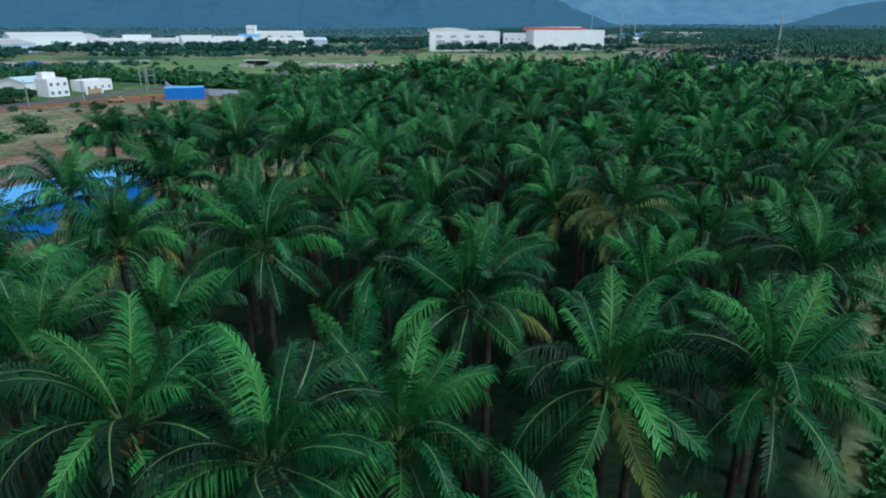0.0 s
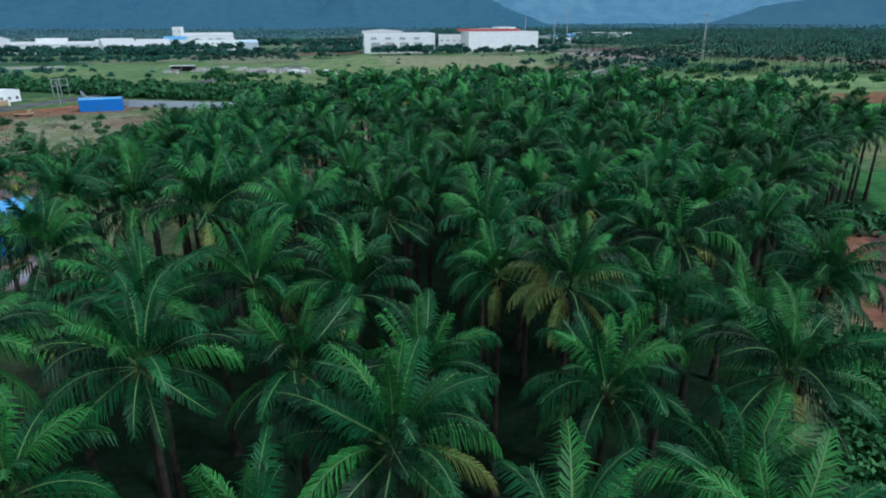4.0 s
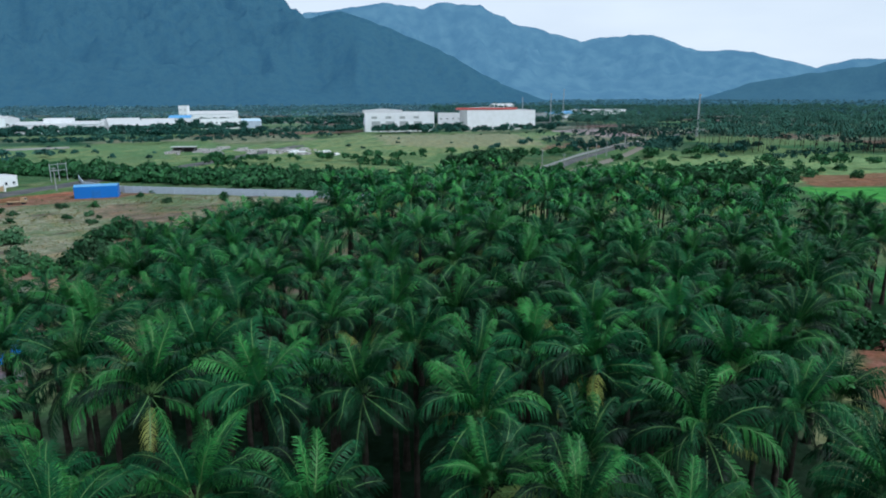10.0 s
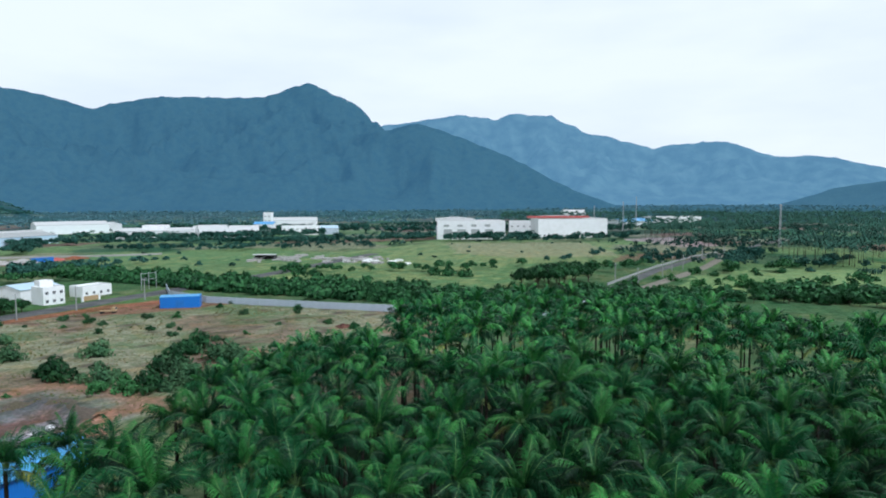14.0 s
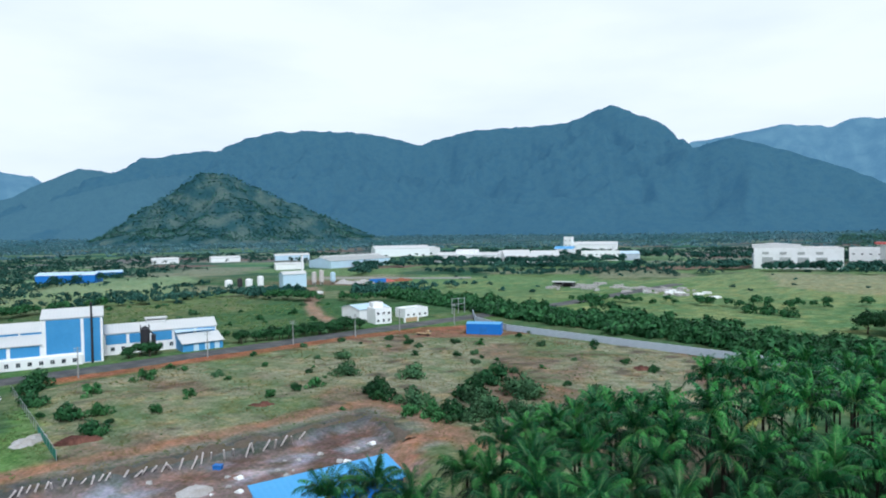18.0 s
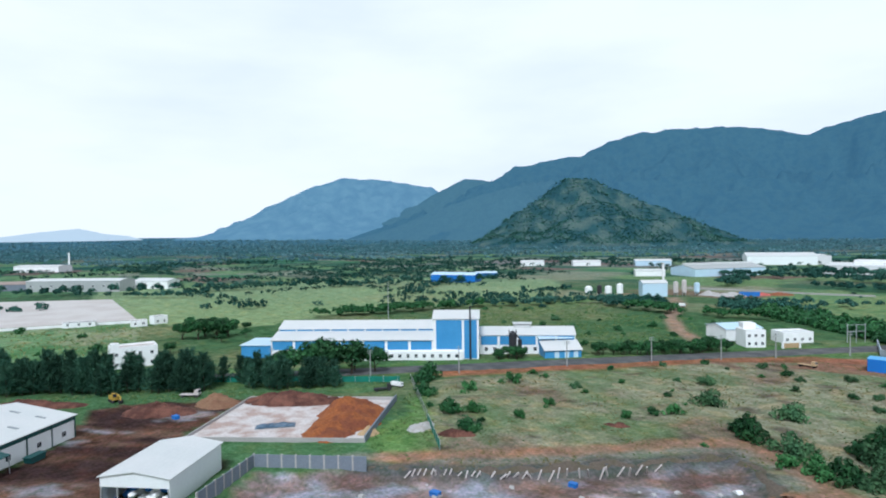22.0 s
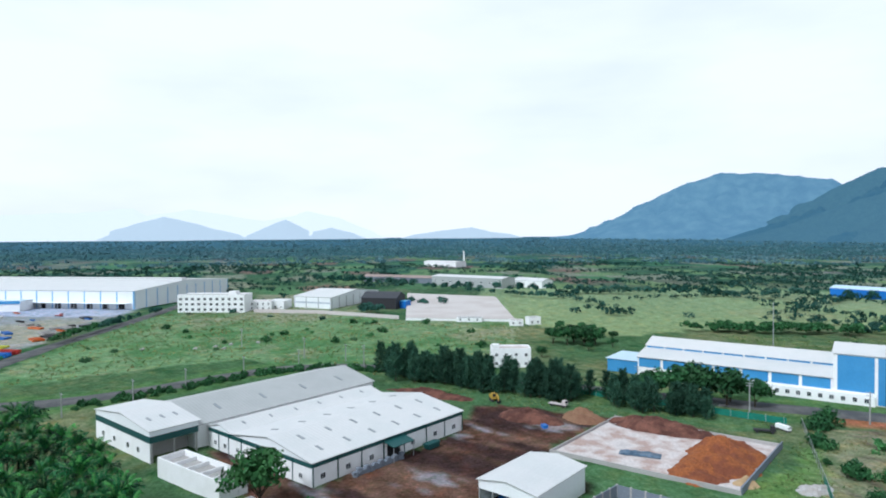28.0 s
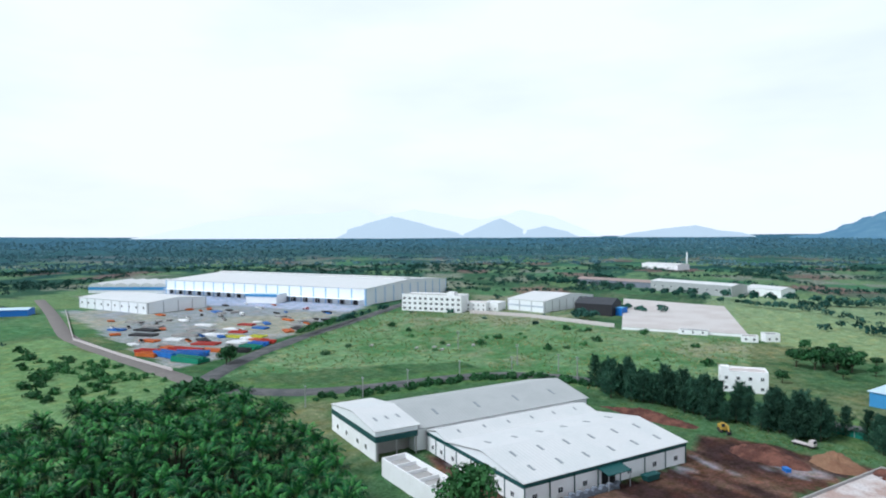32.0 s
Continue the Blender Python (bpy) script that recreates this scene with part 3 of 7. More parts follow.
def road(name, line, width, material, label, lift=0.35):
    """A road on a low bank, with sloped shoulders and a rounded course."""
    g = Geo()
    pts = []
    for (x0, y0), (x1, y1) in zip(line, line[1:]):
        steps = max(2, int(math.hypot(x1 - x0, y1 - y0) / 8))
        pts += [Vector((x0 + (x1 - x0) * i / steps, y0 + (y1 - y0) * i / steps)) for i in range(steps)]
    pts.append(Vector(line[-1]))
    for _ in range(6):
        pts = [pts[0]] + [(a + b * 2 + c) / 4 for a, b, c in zip(pts, pts[1:], pts[2:])] + [pts[-1]]
    verts, faces = [], []
    for i, p in enumerate(pts):
        d = (pts[min(i + 1, len(pts) - 1)] - pts[max(i - 1, 0)]).normalized()
        s = Vector((-d.y, d.x))
        for off, z in ((-width / 2 - 0.9, -0.3), (-width / 2, lift), (0, lift + 0.05), (width / 2, lift), (width / 2 + 0.9, -0.3)):
            q = p + s * off
            verts.append((q.x, q.y, z))
        if i:
            k = 5 * i
            faces += [(k - 5 + j, k + j, k + j + 1, k - 4 + j) for j in range(4)]
    g.add(verts, faces)
    return solid(name, g, material, label, "road", kind="structure", smooth=True)


road("road_main", ROAD_MAIN, 7.5, ASPHALT, "grey asphalt road past the blue factory")
road("road_north", ROAD_NORTH, 4.6, ASPHALT, "grey asphalt road between the fields and the grove")
road("lane", ROAD_LANE, 4, mat("worn_lane", (0.20, 0.18, 0.15), 0.95, 0.25, 0.3, 12, 0.3), "narrow worn earth lane beside the asphalt road")
road("road_store", ROAD_STORE, 6.5, mat("worn_asphalt", (0.17, 0.155, 0.145), 0.95, 0.2, 0.3, 12, 0.2), "worn grey-brown road round the storage yard")
road("road_field", ROAD_FIELD, 7, ASPHALT, "grey asphalt road along the storage yard")


# ---- hills: ridge lines with their crests ----
def ridge(points, width, power=1.15):
    return (points, width, power)


RIDGES = [
    ridge([(-3256, 1960, 430), (-3020, 2307, 498), (-2836, 2530, 607), (-2509, 2856, 604), (-2217, 3089, 530), (-1934, 3273, 630), (-1700, 3403, 629), (-1444, 3514, 643),
           (-1220, 3598, 733), (-1057, 3653, 655), (-792, 3720, 460), (-560, 3850, 380)], 1500),
    ridge([(-1150, 3450, 560), (-800, 3150, 380), (-632, 2932, 372), (-466, 2963, 403), (-311, 2984, 353), (-47, 3000, 249), (166, 2996, 129), (300, 2988, 40)], 760),
    ridge([(-927, 4301, 553), (-398, 4382, 616), (-186, 4396, 590), (-11, 4400, 623), (221, 4395, 602), (432, 4379, 497), (697, 4345, 417), (881, 4312, 364), (1058, 4272, 397),
           (1305, 4203, 393), (1560, 4116, 292), (1800, 4017, 288), (1997, 3922, 227), (2155, 3838, 175), (2260, 3770, 100)], 1150),
    ridge([(2200, 4140, 150), (2302, 4100, 185), (2479, 3995, 239), (2700, 3850, 220), (2900, 3700, 180)], 500),
    ridge([(1410, 3314, 30), (1526, 3262, 90), (1744, 3151, 134), (1970, 3015, 170), (2400, 2800, 230)], 520),
    ridge([(-1760, 960, 10), (-1701, 1052, 95), (-1628, 1163, 208), (-1590, 1215, 210), (-1515, 1307, 153), (-1408, 1422, 85), (-1290, 1540, 8)], 300, 1.0),
    ridge([(-4385, 300, 40), (-4378, 432, 72), (-4349, 661, 215), (-4300, 933, 345), (-4240, 1176, 418), (-4164, 1422, 397), (-4042, 1741, 347)], 800),
    ridge([(-3859, 1387, 111), (-3766, 1622, 290), (-3675, 1821, 387), (-3590, 1983, 378), (-3516, 2111, 465), (-3377, 2328, 454), (-3256, 2480, 540), (-3063, 2730, 650),
           (-2705, 3085, 647), (-2386, 3339, 566), (-2157, 3491, 660)], 900),
    ridge([(-3180, 1000, 20), (-3106, 1117, 69), (-2984, 1412, 197), (-2830, 1699, 297), (-2900, 2050, 330)], 620),
]
HAZY = [
    ridge([(-2900, -3960, 12), (-3150, -3760, 90), (-3300, -3600, 140), (-3506, -3347, 179), (-3913, -2862, 223), (-3983, -2763, 238), (-4033, -2691, 186), (-4189, -2441, 230), (-4300, -2241, 188), (-4421, -1992, 147),
           (-4539, -1706, 219), (-4616, -1488, 167), (-4688, -1243, 60)], 260),
]
NEAR_HAZY = [
    ridge([(-3751, -2828, 50), (-3965, -2520, 171), (-4131, -2239, 84), (-4200, -2100, 40)], 240),
    ridge([(-4235, -2036, 40), (-4340, -1803, 158), (-4406, -1636, 60)], 170),
    ridge([(-4406, -1640, 55), (-4453, -1501, 88), (-4503, -1345, 50)], 150),
    ridge([(-4600, -900, 30), (-4640, -690, 58), (-4677, -479, 86), (-4690, -333, 48), (-4690, -200, 30)], 220),
]


def hills(name, ridges, az0, az1, steps, r0, r1, rings, material, label, rough=0.25, seed=70):
    """A sheet in rings round the plain, raised along the ridge lines and cut by gullies."""
    az, rr = np.radians(np.linspace(az0, az1, steps)), np.linspace(r0, r1, rings)
    A, R = np.meshgrid(az, rr)
    X, Y = -np.sin(A) * R, np.cos(A) * R
    H = np.zeros(X.shape)
    bend = fbm(X / 260, Y / 260, 4, seed)
    for points, width, power in ridges:
        for (x0, y0, z0), (x1, y1, z1) in zip(points, points[1:]):
            dx, dy = x1 - x0, y1 - y0
            s = np.clip(((X - x0) * dx + (Y - y0) * dy) / (dx * dx + dy * dy), 0, 1)
            d = np.hypot(X - x0 - s * dx, Y - y0 - s * dy)
            crest = z0 + (z1 - z0) * s
            q = np.clip(d / (width * (0.25 + 0.75 * np.clip(crest / max(z for _, _, z in points), 0, 1))), 0, 1)
            gully = 1 - rough * np.clip(q * 3, 0, 1) * np.abs(2 * bend - 1) * 3.6
            H = np.maximum(H, crest * (1 - q) ** power * np.clip(gully, 0.2, 1))
    fine = np.abs(2 * fbm(X / 150, Y / 150, 3, seed + 20) - 1)
    H += (fbm(X / 30, Y / 30, 3, seed + 30) - 0.5) * np.clip(H / 18, 0, 6) - fine * np.clip(H * 0.065, 0, 28)
    Z = H + ground_rise(R) - 4.0 * (H < 3)
    i = np.arange(X.size).reshape(X.shape)
    me = raw_mesh(name, np.stack([X, Y, Z], -1).reshape(-1, 3), np.stack([i[:-1, :-1], i[1:, :-1], i[1:, 1:], i[:-1, 1:]], -1).reshape(-1, 4), material, True)
    return tagged(new(name, me), label, "hills", kind="structure")


# The slopes glow blue: haze in the air put into their emission.
HILL = mat("hazed_wooded_slope", (0.040, 0.082, 0.082), 0.95, 0.42, 0.03, 7, 0.8, other=(0.024, 0.054, 0.060), spec=0.0, glow=(0.021, 0.063, 0.125, 1.0))
KNOLL = mat("hazed_scrubby_slope", (0.024, 0.054, 0.040), 0.95, 0.6, 0.02, 9, 0.9, other=(0.062, 0.080, 0.054), spec=0.0, glow=(0.011, 0.040, 0.066, 1.0))
BACK_HILL = mat("hazed_distant_slope", (0.03, 0.05, 0.055), 0.95, 0.4, 0.012, 9, 0.6, other=(0.045, 0.07, 0.07), spec=0.0, glow=(0.085, 0.185, 0.285, 1.0))
FAINT_HILL = mat("hazed_faint_slope", (0.03, 0.035, 0.04), 0.95, 0.1, 0.004, 6, 0.0, spec=0.0, glow=(0.72, 0.76, 0.79, 1.0))
SOFT_HILL = mat("hazed_soft_slope", (0.03, 0.04, 0.05), 0.95, 0.15, 0.006, 6, 0.0, spec=0.0, glow=(0.46, 0.54, 0.60, 1.0))
MID_HILL = mat("hazed_middle_slope", (0.048, 0.092, 0.088), 0.95, 0.4, 0.03, 7, 0.7, other=(0.034, 0.066, 0.066), spec=0.0, glow=(0.024, 0.068, 0.130, 1.0))
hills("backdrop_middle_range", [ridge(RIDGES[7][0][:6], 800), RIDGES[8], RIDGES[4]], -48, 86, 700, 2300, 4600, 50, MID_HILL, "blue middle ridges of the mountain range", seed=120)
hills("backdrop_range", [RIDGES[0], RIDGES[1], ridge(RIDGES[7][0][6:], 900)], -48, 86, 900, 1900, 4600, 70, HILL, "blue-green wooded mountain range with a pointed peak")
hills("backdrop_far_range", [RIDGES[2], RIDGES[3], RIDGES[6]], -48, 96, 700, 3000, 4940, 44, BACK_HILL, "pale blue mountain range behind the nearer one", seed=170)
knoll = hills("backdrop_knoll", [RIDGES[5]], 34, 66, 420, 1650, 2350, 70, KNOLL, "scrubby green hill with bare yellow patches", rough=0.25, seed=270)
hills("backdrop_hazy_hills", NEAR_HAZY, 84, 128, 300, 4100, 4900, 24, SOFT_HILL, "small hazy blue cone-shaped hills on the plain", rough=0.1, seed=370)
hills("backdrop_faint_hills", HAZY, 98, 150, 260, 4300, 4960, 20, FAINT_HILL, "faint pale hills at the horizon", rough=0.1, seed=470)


# ---- coconut palms ----
rng = np.random.default_rng(11)


def frond(length, lift, sag, pairs, wide, seed, hang=0.35, curl=0.0):
    """One feather leaf along +x: a curved rib and two rows of drooping leaflets. Returns the rib's and the leaflets' arrays."""
    r = np.random.default_rng(seed)
    n = 10
    s = np.linspace(0, 1, n)
    a = lift - sag * s**1.4
    step = length / (n - 1)
    px = np.concatenate([[0], np.cumsum(np.cos(a[:-1]) * step)])
    pz = np.concatenate([[0], np.cumsum(np.sin(a[:-1]) * step)])
    py = curl * s**2 * length
    wid = 0.036 * (1 - 0.8 * s) * wide
    rib_v, rib_f = [], []
    for i in range(n):
        rib_v += [(px[i], py[i] - wid[i], pz[i] + 0.012), (px[i], py[i] + wid[i], pz[i] + 0.012), (px[i], py[i], pz[i] - wid[i])]
        if i:
            k = 3 * i
            rib_f += [(k - 3, k - 2, k + 1, k), (k - 2, k - 1, k + 2, k + 1), (k - 1, k - 3, k, k + 2)]
    lv, lf = [], []
    gap = 0.84 * length / pairs
    for side in (-1, 1):
        for j in range(pairs):
            u = 0.16 + 0.84 * (j + 0.35 * r.random()) / pairs
            bx, by, bz, ang = np.interp(u, s, px), np.interp(u, s, py), np.interp(u, s, pz), np.interp(u, s, a)
            ll = length * (0.13 + 0.14 * min(1, hang / 0.7)) * (0.32 + 0.80 * math.sin(math.pi * (0.10 + 0.80 * u))) * (0.85 + 0.3 * r.random())
            sweep = 0.45 + 0.55 * u + 0.10 * r.standard_normal()
            drop = hang * (1.0 + 0.6 * r.random())
            cx, cz = math.cos(ang), math.sin(ang)
            along, out = np.array([cx, 0, cz]), np.array([0, side, 0])
            up = np.array([-cz, 0, cx])
            d1 = along * math.sin(sweep) + out * math.cos(sweep) + up * 0.10
            d2 = along * math.sin(sweep) * 0.9 + out * math.cos(sweep) * 0.75 - np.array([0, 0, 1.5 * drop])
            p0 = np.array([bx, by, bz])
            p1 = p0 + d1 * ll * 0.42
            p2 = p1 + d2 / np.linalg.norm(d2) * ll * 0.62
            t = along * gap * 0.5
            k = len(lv)
            lv += [p0 - t * 0.7, p0 + t * 0.7, p1 + t * 0.8, p1 - t * 0.8, p2 + t * 0.18, p2 - t * 0.18]
            lf += [(k, k + 1, k + 2), (k, k + 2, k + 3), (k + 3, k + 2, k + 4), (k + 3, k + 4, k + 5)]
    return (np.array(rib_v), np.array(rib_f)), (np.array(lv), np.array(lf))


FROND_SHAPES = [  # length, lift, sag, hang: from the upright young leaf to the hanging old one
    (3.0, 1.46, 0.55, 0.25), (3.4, 1.28, 1.25, 0.5), (3.5, 1.05, 1.85, 0.75), (3.5, 0.68, 1.9, 0.95), (3.4, 0.28, 1.55, 1.0), (3.2, -0.2, 1.0, 0.9), (2.9, -0.66, 0.5, 0.7)]


def frond_mesh(shape, pairs, wide, seed, leaf, name="frond"):
    length, lift, sag, hang = shape
    (rv, rf), (lv, lf) = frond(length, lift, sag, pairs, wide, seed, hang)
    me = bpy.data.meshes.new(name)
    me.from_pydata(np.concatenate([rv, lv]).tolist(), [], [tuple(f) for f in rf.tolist()] + [tuple(f) for f in (lf + len(rv)).tolist()])
    me.materials.append(leaf)
    me.materials.append(RACHIS)
    me.polygons.foreach_set("material_index", np.r_[np.ones(len(rf), np.int32), np.zeros(len(lf), np.int32)])
    return me


NEAR_FRONDS = {}
for k, shape in enumerate(FROND_SHAPES):
    for v in range(2):
        # Rings 2, 4 and 6 mix in the shade-coloured leaf copy.
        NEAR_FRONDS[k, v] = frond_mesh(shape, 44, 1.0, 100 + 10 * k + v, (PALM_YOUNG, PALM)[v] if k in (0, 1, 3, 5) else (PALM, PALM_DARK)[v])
OLD_FRONDS = {k: frond_mesh(FROND_SHAPES[k], 42, 1.0, 300 + k, PALM_OLD) for k in (3, 4, 5, 6)}


def frond_places(r, full=1.0):
    """Angles, shapes and turns of the leaves of one crown."""
    out = []
    turn = r.random() * 6.28
    for k, count in enumerate((5, 6, 6, 5, 4, 4, 2)):
        for i in range(count):
            turn += 2.399963 + 0.2 * r.standard_normal()
            out.append((k, turn, 0.16 * r.standard_normal(), 0.86 + 0.28 * r.random(), 0.28 * r.standard_normal()))
    return out


def frond_pose(turn, tip, size, twist, z):
    return pose(0, 0, z) @ Matrix.Rotation(turn, 4, "Z") @ Matrix.Rotation(-tip, 4, "Y") @ Matrix.Rotation(twist, 4, "X") @ Matrix.Translation((0.22, 0, 0)) @ Matrix.Scale(size, 4)


def trunk_geo(height, bow, r):
    path, radii = [], []
    for i in range(13):
        s = i / 12
        path.append((bow * s * s, 0.25 * bow * math.sin(2 * s), height * s - 0.3 * (1 - s)))
        radii.append(0.24 * (1 - 0.42 * s) + 0.16 * (1 - s) ** 8 + (0.012 if i % 2 else 0))
    return Geo().tube(path, radii, 8)


def nut_geo(r):
    bm = bmesh.new()
    bmesh.ops.create_icosphere(bm, subdivisions=1, radius=0.15)
    g = Geo().add([(v.co.x * (0.9 + 0.2 * r.random()), v.co.y, v.co.z * 1.25) for v in bm.verts], [[w.index for w in f.verts] for f in bm.faces])
    bm.free()
    return g


NUTS = [nut_geo(rng).mesh("coconut", NUT, True) for _ in range(3)]
TRUNKS = [trunk_geo(15.0, b, rng).mesh("trunk", TRUNK, True) for b in (0.0, 0.0, 0.0)]


def near_palm(x, y, heart, seed, yellow=False):
    """A palm whose leaves are parts of their own."""
    r = np.random.default_rng(seed)
    palm = thing("coconut_palm", "tall coconut palm with yellowing lower leaves and brown nuts" if yellow else "tall coconut palm with drooping dark green feather leaves", "palm",
                 pose(x, y, 0, 0, 0, 360 * r.random()), "palms of the grove")
    part("trunk", TRUNKS[0], None, palm, "slim ringed grey-brown trunk", Matrix.Diagonal((1, 1, heart / 15.0, 1)))
    for i in range(7):
        a = r.random() * 6.28
        part("coconut", NUTS[seed % 3], None, palm, "brown-green coconut", pose(math.cos(a) * 0.3, math.sin(a) * 0.3, heart - 0.2 - 0.3 * r.random()))
    size = 0.92 + 0.16 * r.random()
    for k, turn, tip, s, twist in frond_places(r):
        me = OLD_FRONDS[k] if (k > 2 and yellow and r.random() < 0.85) or (k > 4 and r.random() < 0.2) else NEAR_FRONDS[k, r.integers(2)]
        part("frond", me, None, palm, "yellowing drooping leaf" if me in OLD_FRONDS.values() else "", frond_pose(turn, tip, s * size, twist, heart + 0.05 * (6 - k)))
    return palm


def crown_arrays(seed, pairs, wide, keep=1.0):
    """All leaves of a crown as one set of triangles, with a mark for old leaves."""
    r = np.random.default_rng(seed)
    vs, fs, kinds, count = [], [], [], 0
    for k, turn, tip, s, twist in frond_places(r):
        if r.random() > keep:
            continue
        length, lift, sag, hang = FROND_SHAPES[k]
        (rv, rf), (lv, lf) = frond(length, lift, sag, pairs, wide, seed * 50 + len(vs), hang)
        m = np.array(frond_pose(turn, tip, s, twist, 0.05 * (6 - k)))
        v = np.concatenate([rv, lv]) @ m[:3, :3].T + m[:3, 3]
        rf = rf[::3]
        tri = np.concatenate([rf[:, :3], rf[:, [0, 2, 3]]])
        f = np.concatenate([tri, lf + len(rv)]) + count
        vs.append(v)
        fs.append(f)
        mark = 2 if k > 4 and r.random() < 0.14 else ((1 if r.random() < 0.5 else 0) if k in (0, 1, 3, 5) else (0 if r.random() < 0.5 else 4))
        kinds.append(np.r_[np.full(len(tri), 3), np.full(len(lf), mark)])
        count += len(v)
    return np.concatenate(vs), np.concatenate(fs), np.concatenate(kinds)


def crown_mesh(seed, pairs, wide, keep=1.0):
    v, f, kind = crown_arrays(seed, pairs, wide, keep)
    me = raw_mesh("crown", v, f, PALM)
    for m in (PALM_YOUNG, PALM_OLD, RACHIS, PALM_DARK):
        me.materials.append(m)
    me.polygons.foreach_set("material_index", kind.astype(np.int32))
    return me


MID_CROWNS = [crown_mesh(500 + i, 32, 1.25) for i in range(7)]
LOW_CROWNS = [crown_mesh(600 + i, 18, 1.6) for i in range(7)]


def palm_copy(x, y, heart, crowns, r):
    palm = thing("coconut_palm", "tall coconut palm with drooping dark green feather leaves", "palm", pose(x, y, 0, 0, 0, 360 * r.random()), "palms of the grove")
    part("trunk", TRUNKS[1], None, palm, "", Matrix.Diagonal((1, 1, heart / 15.0, 1)))
    s = 0.88 + 0.26 * r.random()
    part("crown", crowns[r.integers(len(crowns))], None, palm, "", pose(0, 0, heart, 7 * r.standard_normal(), 7 * r.standard_normal(), 0) @ Matrix.Scale(s, 4))


NEAR_PALMS = [(7.2, 19.1, 15.6), (-9.5, 12.4, 15.4), (-4.6, 15.0, 13.7), (0, 8.3, 15.0), (7.7, 13.3, 13.7), (13.9, 12.3, 15.1), (-12.4, 8.4, 12.9), (4.4, 3.2, 15.0),
              (-4.2, -1.2, 15.0), (-8.2, -0.4, 15.2), (-1.7, 2.4, 13.2), (9.1, 3.4, 15.0), (0.6, 13.6, 14.0), (-4.0, 6.2, 12.6), (-13, 2.4, 15.0), (-12.6, 19.3, 14.2),
              (-2.9, 20.1, 14.8), (4.3, 22.9, 14.6), (20.3, 21.2, 15.0), (15.4, 18.4, 13.6), (12.0, 20.6, 13.8), (-17.5, 14, 14.6), (-8.2, 22.0, 14.4)]
MID_PALMS = [(-7.4, 29.2, 15.7), (-2.0, 28.8, 16.0), (-12.5, 27.3, 16.7), (14.6, 25.7, 15.4), (19.5, 26.8, 16.0), (-19.5, 33.3, 15.3), (19.1, 32.8, 15.3), (-25.5, 35.5, 15.3), (0.3, 36.8, 15.3),
             (5.8, 46.5, 15.3), (26.7, 40.3, 15.2), (4.1, 28.4, 14.8), (11.3, 33.4, 15.3), (18.7, 40.3, 15.3), (-6.0, 40.3, 15.3), (7.7, 36.6, 15.3), (-12.9, 35.3, 15.3), (9.2, 52.0, 16.3),
             (2.9, 53.6, 16.3), (-0.5, 63.2, 16.6), (6.8, 62.0, 16.6), (-15.9, 53.5, 15.3), (-25.6, 53.5, 14.8), (-24.7, 42.4, 15.3), (19.5, 53.4, 15.3), (29.0, 53.3, 15.0),
             (18.5, 62.7, 15.3), (-24.6, 20.3, 15.2), (-20.5, 24.5, 15.0), (-28.2, 41.0, 15.0), (-19, 8, 14.8), (-37, 44, 14.4)]
EAST_PALMS = [(52, 81.5, 13.0), (59, 80, 12.5), (56, 87.5, 13.2), (63, 90, 13.0), (47.5, 69, 12.6), (67, 96, 13.0), (50, 75.5, 13.0), (43, 64, 13.4), (61, 85, 12.2), (54, 76.5, 12.0), (48, 71.5, 11.5), (56, 83, 11.8), (64, 86.5, 12.4), (52, 79, 11.0), (69, 91, 12.5), (46, 66, 12.0)]
WEST_PALMS = [(-35.5, 49, 14.0)]
OPEN_EAST = [(16.5, -8), (16.5, 16), (23, 22), (30, 28), (42, 24), (36, -8)]
OPEN_WEST = [(-52, 0), (-40, 36), (-40, 64), (-33, 52), (-29, 36), (-26, 20), (-34, 6)]
placed = []
r_palm = np.random.default_rng(5)
for n, (x, y, heart) in enumerate(NEAR_PALMS):
    near_palm(x, y, heart, n, yellow=n == 0)
    placed.append((x, y))
for x, y, heart in MID_PALMS + EAST_PALMS + WEST_PALMS:
    palm_copy(x, y, heart, MID_CROWNS, r_palm)
    placed.append((x, y))
tries = np.concatenate([r_palm.random((4000, 2)) * (90, 76) + (-38, -14), r_palm.random((16000, 2)) * (200, 330) + (-125, -195)])
ok = inside(tries[:, 0], tries[:, 1], GROVE)
extra = []
for (x, y), good in zip(tries, ok):
    if not good or min((x - a) ** 2 + (y - b) ** 2 for a, b in placed) < (3.4 if x < -56 and y < -40 else 4.9 if y < 30 else 4.3) ** 2:
        continue
    if any(inside(np.array(x), np.array(y), p) for p in (CLEARING, OPEN_EAST, OPEN_WEST)) or (-68 < x < -40 and 30 < y < 90):
        continue
    placed.append((x, y))
    heart = 14.6 + 1.5 * (value_noise(np.array(x / 15), np.array(y / 15), 3) - 0.5) + 0.9 * r_palm.standard_normal() - (1.6 if y < 30 else 0.0)
    if -12 < y < 17 and -20 < x < 20:
        near_palm(x, y, heart, 40 + len(placed))
    elif y > 0 and math.hypot(x, y) < 80 or (x < -62 and y < -45 and r_palm.random() < 0.25):
        palm_copy(x, y, heart, MID_CROWNS if y > 0 and math.hypot(x, y) < 70 else LOW_CROWNS, r_palm)
    else:
        extra.append((x, y, heart))

